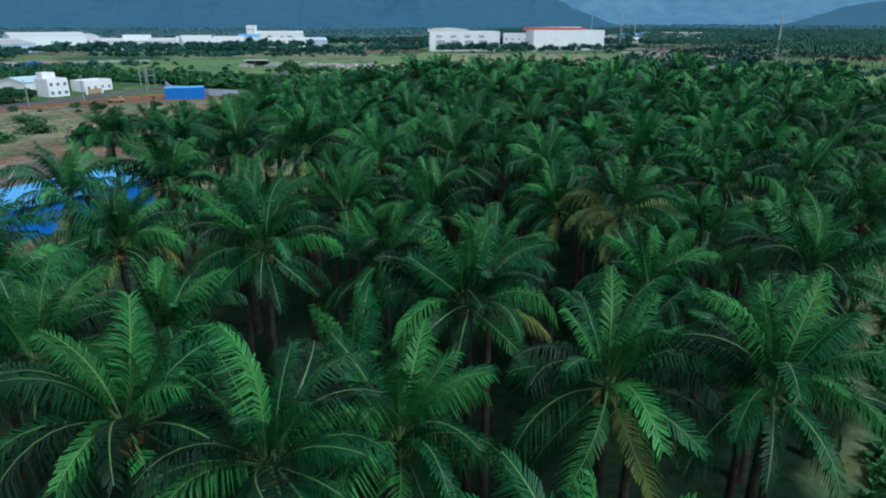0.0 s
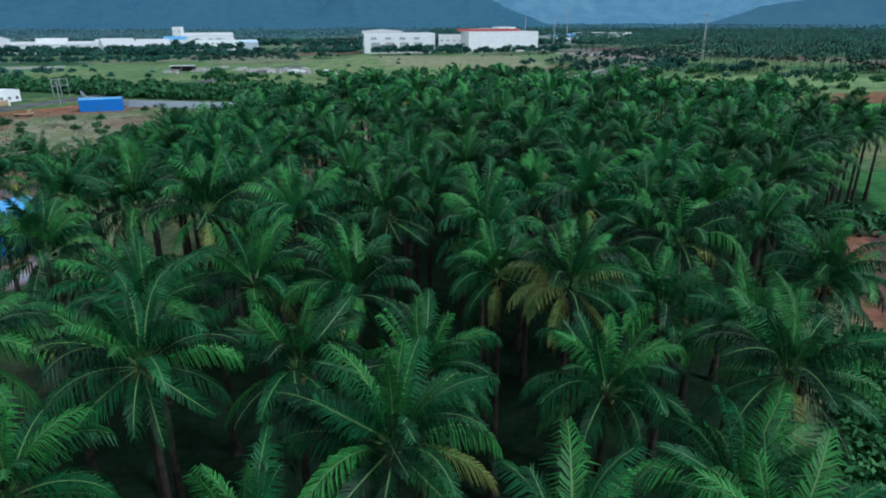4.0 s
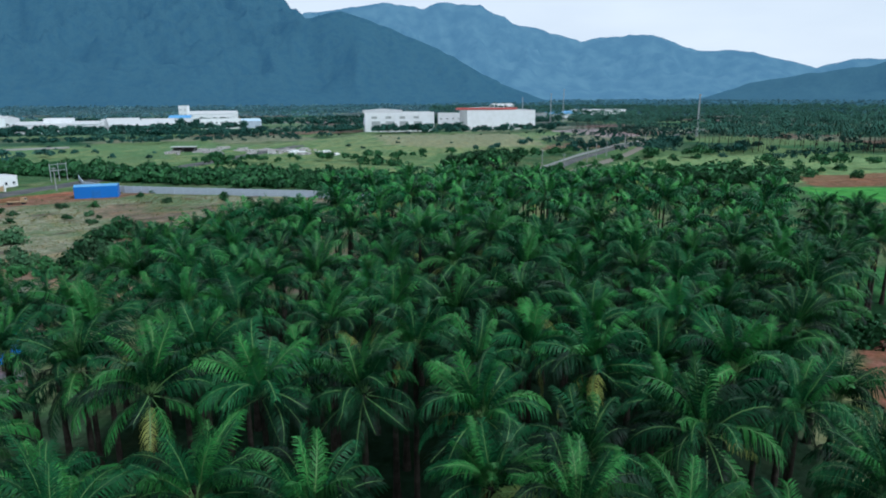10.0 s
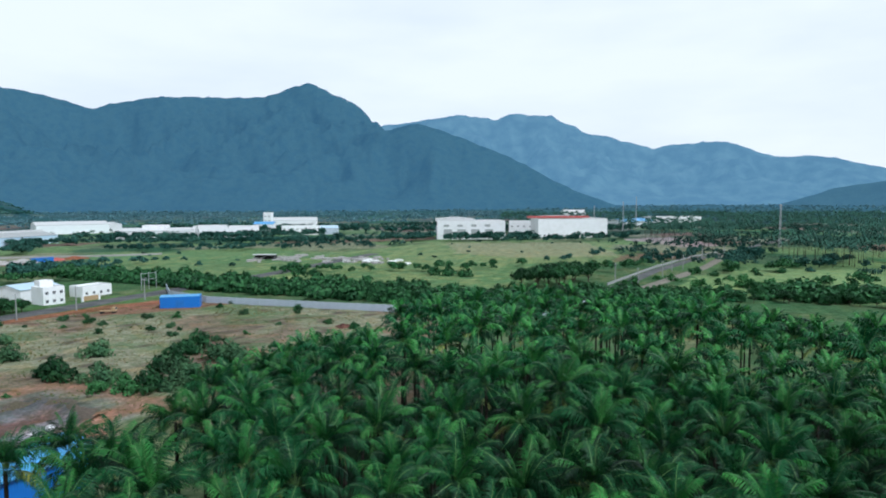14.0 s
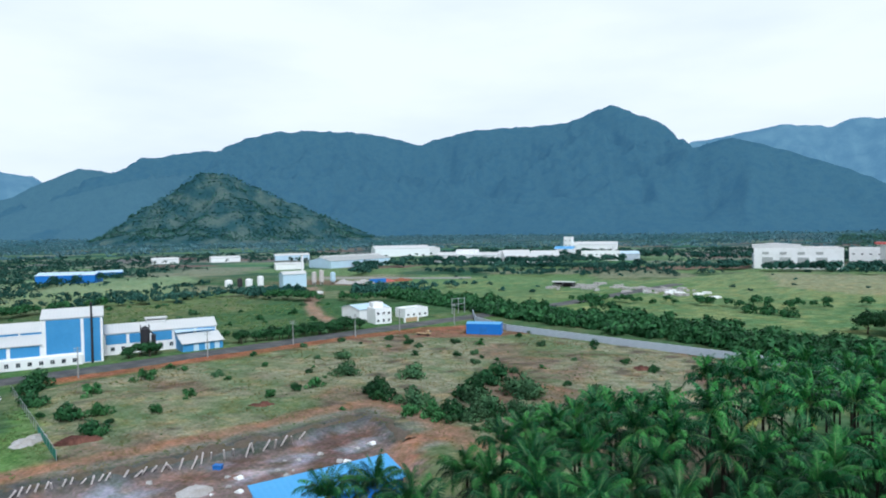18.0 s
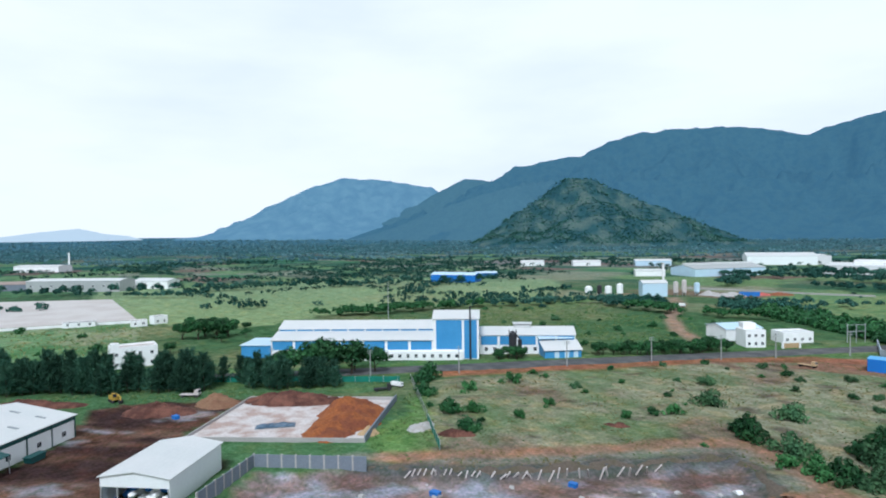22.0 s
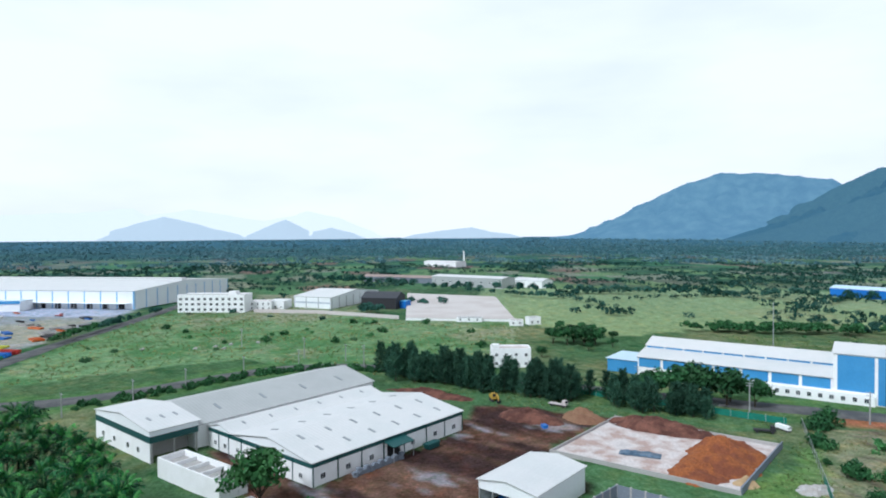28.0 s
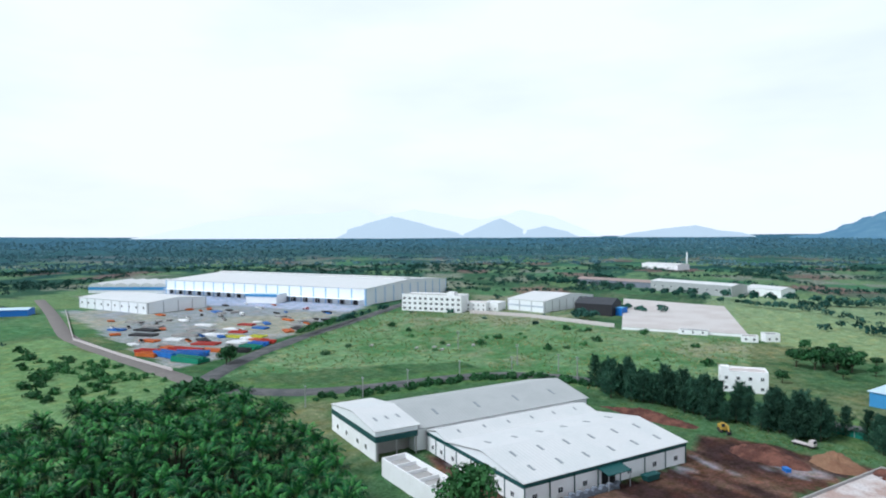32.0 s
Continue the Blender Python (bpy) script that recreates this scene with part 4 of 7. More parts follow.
# palms out of sight behind the flight, and far groves: joined
def scatter_mesh(name, sources, spots, material_list, label, category, tri=True):
    """Joins many copies of a few plants into one object."""
    vs, fs, ks, count = [], [], [], 0
    r = np.random.default_rng(len(spots))
    for x, y, z, s in spots:
        v, f, k = sources[r.integers(len(sources))]
        a = r.random() * 6.28
        c, d = math.cos(a) * s, math.sin(a) * s
        vs.append(np.stack([v[:, 0] * c - v[:, 1] * d + x, v[:, 0] * d + v[:, 1] * c + y, v[:, 2] * s + z], -1))
        fs.append(f + count)
        ks.append(k)
        count += len(v)
    me = raw_mesh(name, np.concatenate(vs), np.concatenate(fs), material_list[0])
    for m in material_list[1:]:
        me.materials.append(m)
    me.polygons.foreach_set("material_index", np.concatenate(ks).astype(np.int32))
    return tagged(new(name, me), label, category, kind="stuff")


def far_palm(seed):
    """A palm for the distance: a thin trunk and broad simple leaves."""
    r = np.random.default_rng(seed)
    v, f, k = [], [], []
    for i in range(15):
        a, up, ln = i * 2.4 + 0.3 * r.random(), 1.1 - 1.5 * i / 15, 4.4 + 0.8 * r.random()
        d, s = np.array([math.cos(a), math.sin(a), 0]), np.array([-math.sin(a), math.cos(a), 0])
        p0, p1 = np.array([0, 0, 11.0]), np.array([0, 0, 11.0]) + d * ln * 0.5 * math.cos(up * 0.7) + np.array([0, 0, ln * 0.5 * math.sin(up)])
        p2 = p1 + d * ln * 0.42 + np.array([0, 0, -ln * 0.32])
        n = len(v)
        v += [p0, p1 - s * 0.55, p1 + s * 0.55, p2]
        f += [(n, n + 1, n + 2), (n + 1, n + 3, n + 2)]
        k += [0, 0]
    n = len(v)
    v += [np.array(p) for p in ((-0.2, 0, 0), (0.2, 0, 0), (0, 0.2, 0), (0, 0, 11))]
    f += [(n, n + 1, n + 3), (n + 1, n + 2, n + 3), (n + 2, n, n + 3)]
    k += [1, 1, 1]
    return np.array(v), np.array(f), np.array(k)


FAR_PALMS = [far_palm(i) for i in range(6)]
def joined_palm(seed, pairs, wide):
    """A whole palm as one set of triangles, 15 m to the heart."""
    v, f, k = crown_arrays(seed, pairs, wide, 0.8)
    t = np.array([(0.17 * math.cos(a) * s, 0.17 * math.sin(a) * s, z) for z, s in ((-0.3, 1.5), (7, 1.0), (15, 0.8)) for a in np.arange(5) * 1.2566])
    tf = [(j * 5 + i, j * 5 + (i + 1) % 5, j * 5 + 5 + i) for j in range(2) for i in range(5)] + [(j * 5 + 5 + i, j * 5 + (i + 1) % 5, j * 5 + 5 + (i + 1) % 5) for j in range(2) for i in range(5)]
    return np.concatenate([v + (0, 0, 15), t]), np.concatenate([f, np.array(tf) + len(v)]), np.r_[k, np.full(len(tf), 5)]


JOINED = [joined_palm(600 + i, 9, 2.0) for i in range(6)]
seen = [p for p in extra if p[1] > 5 + 1.5 * (p[0] + 4) - 30 and (p[1] > -16 or p[0] < -30)]
scatter_mesh("palm_grove_behind", FAR_PALMS, [(x, y, 0, h / 11.0) for x, y, h in extra if (x, y, h) not in seen and math.hypot(x, y + 10) > 48], [PALM, TRUNK], "coconut grove of dark green palms behind the flight", "grove")
scatter_mesh("palm_grove", JOINED, [(x, y, 0, h / 15.0) for x, y, h in extra if (x, y, h) in seen or math.hypot(x, y + 10) <= 48], [PALM, PALM_YOUNG, PALM_OLD, RACHIS, PALM_DARK, TRUNK], "dense coconut grove of dark green palms", "grove")
r_far = np.random.default_rng(21)
spots = []
for x0, x1, y0, y1, n in ((120, 460, 330, 820, 900), (170, 420, 255, 420, 420), (300, 900, 500, 1500, 1500), (-30, 420, 820, 1500, 700)):
    for _ in range(n):
        x, y = x0 + (x1 - x0) * r_far.random(), y0 + (y1 - y0) * r_far.random()
        if y > 0.9 * x + 330 - 260 * (x > 160) or x > 260:
            if off_line(np.array(x), np.array(y), ROAD_NORTH) > 16 and y > 350:
                spots.append((x, y, 0, 0.8 + 0.4 * r_far.random()))
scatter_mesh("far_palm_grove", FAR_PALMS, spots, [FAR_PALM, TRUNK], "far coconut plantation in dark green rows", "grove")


# ---- broad-leaved trees and shrubs ----
def leaf_clumps(seed, n, radius, height, base, leaf, clumps, squash=0.8):
    """Leaf cards gathered in uneven clumps, with gaps between them."""
    r = np.random.default_rng(seed)
    v, f = [], []
    cs = []
    for _ in range(clumps):
        d = r.standard_normal(3)
        d /= np.linalg.norm(d)
        d[2] = abs(d[2]) * 1.0 - 0.25
        q = (0.35 + 0.6 * r.random())
        cs.append((np.array([d[0] * radius * q, d[1] * radius * q, base + (height - base) * (0.42 + 0.5 * d[2] * q)]), radius * (0.28 + 0.24 * r.random())))
    for i in range(n):
        c, s = cs[r.integers(clumps)]
        d = r.standard_normal(3)
        d /= np.linalg.norm(d)
        p = c + d * s * (0.55 + 0.5 * r.random()) * (1, 1, squash)
        a = np.cross(d + 0.5 * r.standard_normal(3), r.standard_normal(3))
        a /= np.linalg.norm(a)
        b = np.cross(a, d + 0.4 * r.standard_normal(3))
        b /= np.linalg.norm(b)
        a, b = a * leaf * (0.6 + 0.7 * r.random()), b * leaf * (0.35 + 0.4 * r.random())
        k = len(v)
        v += [p - a, p - b * 0.9, p + a, p + b]
        f += [(k, k + 1, k + 2), (k, k + 2, k + 3)]
    return np.array(v), np.array(f), np.zeros(len(f), np.int32)


def limbs(seed, height, base, radius, thick):
    r = np.random.default_rng(seed)
    g = Geo()
    g.tube([(0, 0, -0.2), (0.05, 0, base * 0.6), (0.1, 0.05, base), (0.15, 0.1, height * 0.72)], [thick * 1.3, thick, thick * 0.8, thick * 0.25], 7)
    for i in range(6):
        a = i * 1.05 + r.random()
        z = base * (0.7 + 0.4 * r.random())
        g.tube([(0.08, 0, z), (math.cos(a) * radius * 0.4, math.sin(a) * radius * 0.4, z + (height - base) * 0.3),
                (math.cos(a) * radius * 0.75, math.sin(a) * radius * 0.75, z + (height - base) * 0.5)], [thick * 0.5, thick * 0.3, thick * 0.1], 5)
    return g


def tree_kind(seed, height, radius, base, leaves, leaf, clumps, material, thick=0.22):
    v, f, _ = leaf_clumps(seed, leaves, radius, height, base, leaf, clumps)
    return raw_mesh("crown", v, f, material), limbs(seed, height, base, radius, thick).mesh("trunk", BARK, True)


def needle_crown(seed, height, radius, n):
    """A feathery crown: rising plumes of fine twigs with gaps between them."""
    r = np.random.default_rng(seed)
    v, f = [], []
    plumes = 46
    for b in range(plumes):
        h = (b + r.random()) / plumes
        z = 0.5 + (height - 1.6) * h**0.9
        a, ln = b * 2.4 + 0.5 * r.standard_normal(), radius * (1.05 - h * 0.8) * (0.55 + 0.6 * r.random())
        o, side = np.array([math.cos(a), math.sin(a), 0]), np.array([-math.sin(a), math.cos(a), 0])
        rise = 0.35 + 0.9 * h + 0.3 * r.random()
        for _ in range(n // plumes):
            q = r.random() ** 0.7
            p = o * ln * q + np.array([0, 0, z + ln * rise * q]) + 0.30 * (1.1 - 0.5 * q) * r.standard_normal(3)
            d = o * (0.5 + 0.4 * r.standard_normal()) + side * 0.5 * r.standard_normal() + np.array([0, 0, 0.55 + 0.5 * r.standard_normal()])
            d *= (0.5 + 0.5 * r.random()) / np.linalg.norm(d)
            s = np.cross(d, r.standard_normal(3))
            s *= (0.05 + 0.05 * r.random()) / np.linalg.norm(s)
            k = len(v)
            v += [p - s, p + s, p + d]
            f.append((k, k + 1, k + 2))
    return np.array(v), np.array(f)


TREES = {
    "broad": [tree_kind(900 + i, 8.0, 4.2, 1.8, 900, 0.55, 15, LEAF) for i in range(4)],
    "fresh": [tree_kind(920 + i, 8.5, 4.0, 1.6, 1300, 0.42, 17, LEAF_BRIGHT) for i in range(2)],
    "bush": [tree_kind(940 + i, 3.0, 2.5, -1.0, 700, 0.30, 11, LEAF, 0.1) for i in range(4)],
    "fresh_bush": [tree_kind(960 + i, 2.4, 2.0, -0.9, 520, 0.26, 10, LEAF_BRIGHT, 0.08) for i in range(3)],
    "grey_bush": [tree_kind(980 + i, 2.4, 2.4, -0.9, 900, 0.27, 11, LEAF_GREY, 0.04) for i in range(3)],
}
TREES["casuarina"] = [(raw_mesh("crown", *needle_crown(1000 + i, 10.5, 3.4, 3400), NEEDLE), Geo().tube([(0, 0, -0.2), (0.1, 0, 5), (0.15, 0.1, 10.2)], [0.16, 0.1, 0.02], 6).mesh("trunk", BARK, True)) for i in range(5)]
TREE_LABELS = {"broad": ("tree", "leafy dark green broad-leaved tree", "tree"), "fresh": ("tree", "bright green leafy tree beside the warehouse", "tree"),
               "bush": ("shrub", "dark green rounded shrub", "shrub"), "fresh_bush": ("shrub", "small fresh green shrub on dry grass", "shrub"),
               "grey_bush": ("thorn_bush", "low grey-green thorn bush", "shrub"), "casuarina": ("casuarina_tree", "tall feathery dark casuarina tree", "tree")}


FAR_PLANTS = {kind: [] for kind in TREES}


def plant(kind, x, y, size, r, group="", z=0.0, label="", tall=1.0):
    """One plant of its own where the flight passes near it; far ones are joined further down."""
    if math.hypot(x, y) > (300 if kind == "broad" else 232):
        FAR_PLANTS[kind].append((x, y, z - 0.1, size))
        return None
    name, text, category = TREE_LABELS[kind]
    crown, trunk = TREES[kind][r.integers(len(TREES[kind]))]
    ob = thing(name, label or text, category, pose(x, y, z, 0, 0, 360 * r.random()) @ Matrix.Diagonal((size, size, size * tall, 1)), group)
    part("trunk", trunk, None, ob)
    part("crown", crown, None, ob)
    return ob


r_tree = np.random.default_rng(8)
# hedge of scrub behind the compound wall
HEDGE = [(-250, 292), (-190, 268), (-112, 238), (-60, 224), (-14, 208), (10, 196)]
for i in range(640):
    k = r_tree.integers(len(HEDGE) - 1)
    s = r_tree.random()
    (x0, y0), (x1, y1) = HEDGE[k], HEDGE[k + 1]
    x, y, size = x0 + (x1 - x0) * s + 6 * r_tree.standard_normal(), y0 + (y1 - y0) * s + abs(12 * r_tree.standard_normal()) - 1, 1.25 + 0.9 * r_tree.random()
    if i < 190:
        plant("bush", x, y, size, r_tree, "shrubs of the hedge")
    else:
        FAR_PLANTS["bush"].append((x, y, -0.1, size))
# casuarinas beside the road
for line, n in ((((-213, -48), (-199, -16), (-184, 18)), 96), (((-189, 23), (-181, 32), (-174, 44), (-173, 50)), 26)):
    for i in range(n):
        s = r_tree.random() * (len(line) - 1)
        (x0, y0), (x1, y1) = line[int(s)], line[int(s) + 1]
        plant("casuarina", x0 + (x1 - x0) * (s % 1) + 2.5 * r_tree.standard_normal(), y0 + (y1 - y0) * (s % 1) + 1.5 * r_tree.standard_normal(), (0.72 + 0.4 * r_tree.random()) * (0.85 if n < 40 else 1.0), r_tree, "casuarinas beside the road", tall=0.68 + 0.42 * r_tree.random())
# dark trees and shrubs one by one: kind, place, size
for kind, x, y, size in (("broad", -189, 30, 0.9), ("broad", -188, 38, 1.25), ("broad", -187, 45, 1.4), ("broad", -186, 52, 1.4), ("broad", -184, 58, 1.35), ("broad", -183, 65, 1.1), ("broad", -190, 50, 1.4), ("broad", -188, 60, 1.3), ("fresh", -105, -42, 1.45), ("fresh_bush", -104, -34, 1.5),
                         ("broad", -280, 13, 1.0), ("broad", -277, 19, 1.1), ("broad", -275, 26, 1.15), ("broad", -279, 31, 1.0), ("broad", -284, 22, 1.1), ("broad", -248, 8, 0.6), ("broad", -282, 27, 1.0), ("broad", -118, -116, 1.05), ("broad", -113, -121, 1.1), ("broad", -122, -112, 0.9), ("broad", 8, 190, 1.1), ("broad", 20, 196, 1.2), ("broad", 30, 204, 1.1), ("broad", 4, 262, 1.1), ("broad", 10, 258, 1.2), ("broad", 19, 258, 1.3), ("broad", 25, 266, 1.3), ("broad", 33, 279, 1.2), ("broad", 22, 270, 1.35), ("broad", 15, 262, 1.3), ("broad", 11, 268, 1.25), ("broad", 19, 275, 1.25), ("broad", 14, 280, 1.1), ("broad", 28, 286, 1.15), ("broad", 37, 302, 1.0), ("broad", 47, 320, 0.9), ("broad", -95, 266, 1.25), ("bush", -77, 268, 1.7),
                         ("broad", 2, 182, 1.0), ("broad", 16, 208, 1.1), ("broad", -85, 262, 0.9), ("bush", -68, 254, 1.3), ("bush", -62, 258, 1.2), ("bush", -38, 300, 1.6), ("bush", -30, 300, 1.8), ("bush", -22, 296, 1.6)):
    plant(kind, x, y, size, r_tree)
# bushes on the dry field
for kind, x, y, size in (("bush", -91, 116, 1.7), ("bush", -88, 114, 1.5), ("grey_bush", -112, 127, 1.7), ("grey_bush", -95, 134, 1.7), ("grey_bush", -80, 114, 1.7), ("bush", -66, 109, 1.5), ("grey_bush", -63, 112, 1.4), ("fresh_bush", -69, 107, 1.3),
                         ("bush", -71, 125, 1.8), ("grey_bush", -68, 121, 1.8), ("grey_bush", -63, 133, 2.2), ("grey_bush", -60, 131, 1.8), ("bush", -73, 140, 1.9), ("bush", -76, 138, 1.4), ("grey_bush", -63, 119, 1.4), ("bush", -60, 116, 1.1), ("grey_bush", -58, 121, 1.1),
                         ("grey_bush", -49, 118, 1.9), ("bush", -54, 117, 1.0), ("fresh_bush", -72, 109, 1.6), ("fresh_bush", -75, 106, 1.3), ("fresh_bush", -109, 113, 1.3), ("grey_bush", -55, 108, 1.2), ("fresh_bush", -46, 111, 1.1), ("grey_bush", -42, 121, 1.5), ("bush", -38, 112, 1.2),
                         ("grey_bush", -36, 128, 1.7), ("fresh_bush", -44, 103, 1.2), ("fresh_bush", -40, 106, 1.3), ("grey_bush", -46, 138, 1.6), ("bush", -133, 67, 1.5), ("fresh_bush", -131, 73, 1.4), ("bush", -152, 69, 1.4), ("fresh_bush", -150, 81, 1.4),
                         ("fresh_bush", -153, 96, 1.5), ("bush", -168, 77, 1.7), ("bush", -165, 73, 1.4), ("fresh_bush", -128, 92, 1.0), ("fresh_bush", -122, 80, 1.1), ("grey_bush", -126, 142, 1.2), ("fresh_bush", -112, 102, 1.0), ("bush", -120, 66, 1.2)):
    plant(kind, x, y, size, r_tree, "bushes on the dry field")
for _ in range(75):
    x, y = -160 + 150 * r_tree.random(), 60 + 150 * r_tree.random()
    if inside(np.array(x), np.array(y), DRY_FIELD):
        plant(("fresh_bush", "grey_bush", "bush")[r_tree.integers(3)], x, y, 0.35 + 0.5 * r_tree.random(), r_tree, "bushes on the dry field")


# far trees on the plain: joined
FAR_TREES = [leaf_clumps(50 + i, 26, 3.0, 5.4, 0.5, 1.05, 6) for i in range(8)]
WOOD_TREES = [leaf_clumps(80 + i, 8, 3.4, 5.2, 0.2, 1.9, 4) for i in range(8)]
BUILT = [(-350, -170, -460, -200), (-560, -330, -140, 20), (-480, -360, -560, -230), (-120, 140, 540, 720), (-620, -520, -120, 40), (-420, -300, -540, -440), (-360, -150, 260, 420)]


def open_land(xs, ys):
    free = ~inside(xs, ys, NORTH_FIELD) & ~inside(xs, ys, WEST_FIELD) & ~inside(xs, ys, STORAGE) & ~inside(xs, ys, APRON)
    for x0, x1, y0, y1 in BUILT:
        free &= ~((xs > x0) & (xs < x1) & (ys > y0) & (ys < y1))
    return free


az = np.radians(-40 + 195 * r_far.random(42000))
rr = 380 + 3700 * r_far.random(42000) ** 1.45
xs, ys = -np.sin(az) * rr, np.cos(az) * rr
keep = (fbm(xs / 110, ys / 110, 4, 7) > 0.50 - 0.09 * step_up(rr, 700, 1500)) & (r_far.random(42000) < 0.30 + 0.70 * step_up(rr, 480, 900)) & open_land(xs, ys)
xs, ys = list(xs[keep]), list(ys[keep])
# hedgerows and planted rows between the fields
for _ in range(190):
    a0, r0 = math.radians(-40 + 195 * r_far.random()), 400 + 1000 * r_far.random()
    turn = (0.5, 2.07)[r_far.integers(2)] + 0.12 * r_far.standard_normal()
    ln = 50 + 190 * r_far.random()
    for i in range(int(ln / 5.5)):
        s = i * 5.5 - ln / 2
        xs.append(-math.sin(a0) * r0 + math.cos(turn) * s + 1.2 * r_far.standard_normal())
        ys.append(math.cos(a0) * r0 + math.sin(turn) * s + 1.2 * r_far.standard_normal())
xs, ys = np.array(xs), np.array(ys)
keep = open_land(xs, ys)
xs, ys = xs[keep], ys[keep]
rr = np.hypot(xs, ys)
spots = [(x, y, float(ground_rise(r0)) - 0.3, (0.5 + 0.6 * r_far.random()) * (1 + r0 / 3600)) for x, y, r0 in zip(xs, ys, rr)]
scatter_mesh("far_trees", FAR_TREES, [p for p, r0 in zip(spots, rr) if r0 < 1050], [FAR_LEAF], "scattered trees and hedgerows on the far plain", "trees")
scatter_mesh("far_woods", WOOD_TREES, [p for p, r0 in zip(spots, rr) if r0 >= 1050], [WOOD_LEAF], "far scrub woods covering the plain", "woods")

# scrub on the green hill: joined
knoll_v = np.empty(len(knoll.data.vertices) * 3, np.float32)
knoll.data.vertices.foreach_get("co", knoll_v)
knoll_v = knoll_v.reshape(-1, 3)
knoll_v = knoll_v[knoll_v[:, 2] > 8]
pick = knoll_v[r_far.integers(0, len(knoll_v), 14000)]
pick = pick[fbm(pick[:, 0] / 50, pick[:, 1] / 50 + pick[:, 2] / 40, 3, 91) > 0.37]
scatter_mesh("hill_scrub", WOOD_TREES, [(p[0] + 6 * r_far.standard_normal(), p[1] + 6 * r_far.standard_normal(), p[2] - 1.5, 0.6 + 0.8 * r_far.random()) for p in pick], [FAR_LEAF], "dark scrub covering the green hill", "scrub")
# shade trees in rows and belts: line, count, spread, size
for line, n, spread, size, kind, lab in (
        (((-640, -230), (-590, -150), (-539, -52), (-515, 37), (-507, 104), (-490, 179), (-479, 298)), 46, 0.8, 0.95, "broad", "round shade tree in a planted row"),
        (((-570, -110), (-500, -20), (-470, 20)), 16, 3, 0.7, "broad", "round shade tree in a planted row"),
        (((-323, 84), (-318, 120), (-320, 170), (-304, 235), (-272, 268)), 110, 5, 0.66, "broad", "dark tree of the planted belt"),
        (((-289, 235), (-245, 242), (-200, 262)), 34, 6, 0.75, "broad", "dark tree beside the red track"),
        (((-173, 142), (-164, 165), (-159, 186)), 38, 2.5, 0.55, "broad", "dark shrub tree along the road"),
        (((-184, 108), (-181, 118)), 7, 1.5, 0.5, "broad", "dark tree in front of the factory wing"),
        (((-366, -228), (-319, -222), (-300, -217), (-274, -211), (-248, -206)), 16, 1.5, 0.62, "broad", "dark round tree beside the road"),
        (((-190, -190), (-181, -187)), 2, 1, 0.8, "broad", "dark round tree at the road junction"),
        (((-380, -100), (-372, -90)), 7, 3, 0.8, "broad", "dark tree beside the dark hall"),
        (((-420, -60), (-440, -100), (-450, -125)), 14, 4, 0.7, "broad", "dark tree between the far halls"),
        (((-60, 560), (-20, 575), (20, 600)), 34, 7, 1.0, "broad", "dark tree in front of the white factory"),
        (((-130, 540), (-90, 560), (-80, 580)), 30, 8, 1.0, "broad", "dark tree beside the white factory"),
        (((-400, 545), (-320, 560), (-250, 590), (-200, 640)), 90, 9, 1.0, "broad", "dark tree along the white works"),
        (((-450, 470), (-330, 500), (-240, 520), (-150, 530)), 120, 14, 0.8, "broad", "dark tree on the northern field"),
        (((-300, 440), (-230, 450), (-160, 470)), 60, 18, 0.6, "broad", "small dark tree on the northern field"),
        (((-360, 430), (-345, 400), (-335, 380)), 12, 5, 1.0, "broad", "tall dark tree beside the plant"),
        (((-262, 300), (-240, 330), (-200, 350)), 20, 12, 0.55, "broad", "small dark tree on the field"),
        (((100, 320), (135, 395), (170, 450)), 30, 7, 0.7, "broad", "dark tree along the northern road"),
        (((60, 330), (90, 385), (130, 450)), 26, 5, 0.6, "broad", "dark tree along the northern road"),
        (((30, 226), (70, 232), (110, 226), (128, 218)), 20, 3, 0.5, "broad", "dark tree behind the palm grove"),
        (((140, 268), (190, 280), (220, 262)), 7, 8, 0.8, "broad", "dark tree beside the brown field"),
        (((130, 330), (160, 345), (190, 380)), 14, 8, 0.8, "broad", "dark tree before the far palms"),
        (((-128, -190), (-140, -225), (-150, -270), (-165, -300)), 16, 9, 0.45, "bush2", "low dark green scrub tree"),
        (((-110, -185), (-125, -240), (-140, -300)), 12, 14, 0.45, "bush2", "low dark green scrub tree"),
        (((-480, 760), (-300, 720), (-100, 700), (60, 730), (200, 760)), 150, 14, 1.2, "broad", "dark tree behind the white works"),
        (((-20, 545), (40, 560), (90, 590), (120, 640)), 40, 9, 0.9, "broad", "dark tree beside the red-roofed factory"),
        (((-30, 330), (10, 350), (40, 390), (70, 440)), 10, 8, 0.6, "broad", "dark tree on the northern field"),
        (((-120, 300), (-60, 320), (-10, 330)), 26, 10, 0.55, "broad", "small dark tree on the northern field"),
        (((-330, 10), (-300, 40), (-260, 20)), 14, 10, 0.5, "broad", "small tree on the green field")):
    for i in range(n):
        s = (i + 0.5 * r_tree.random()) / n * (len(line) - 1)
        (x0, y0), (x1, y1) = line[int(s)], line[int(s) + 1]
        x, y = x0 + (x1 - x0) * (s % 1) + spread * 0.6 * r_tree.standard_normal(), y0 + (y1 - y0) * (s % 1) + spread * 0.6 * r_tree.standard_normal()
        plant("bush" if kind == "bush2" else kind, x, y, (2.2 if kind == "bush2" else 1) * size * (0.75 + 0.5 * r_tree.random()), r_tree, lab + " group", 0, lab)
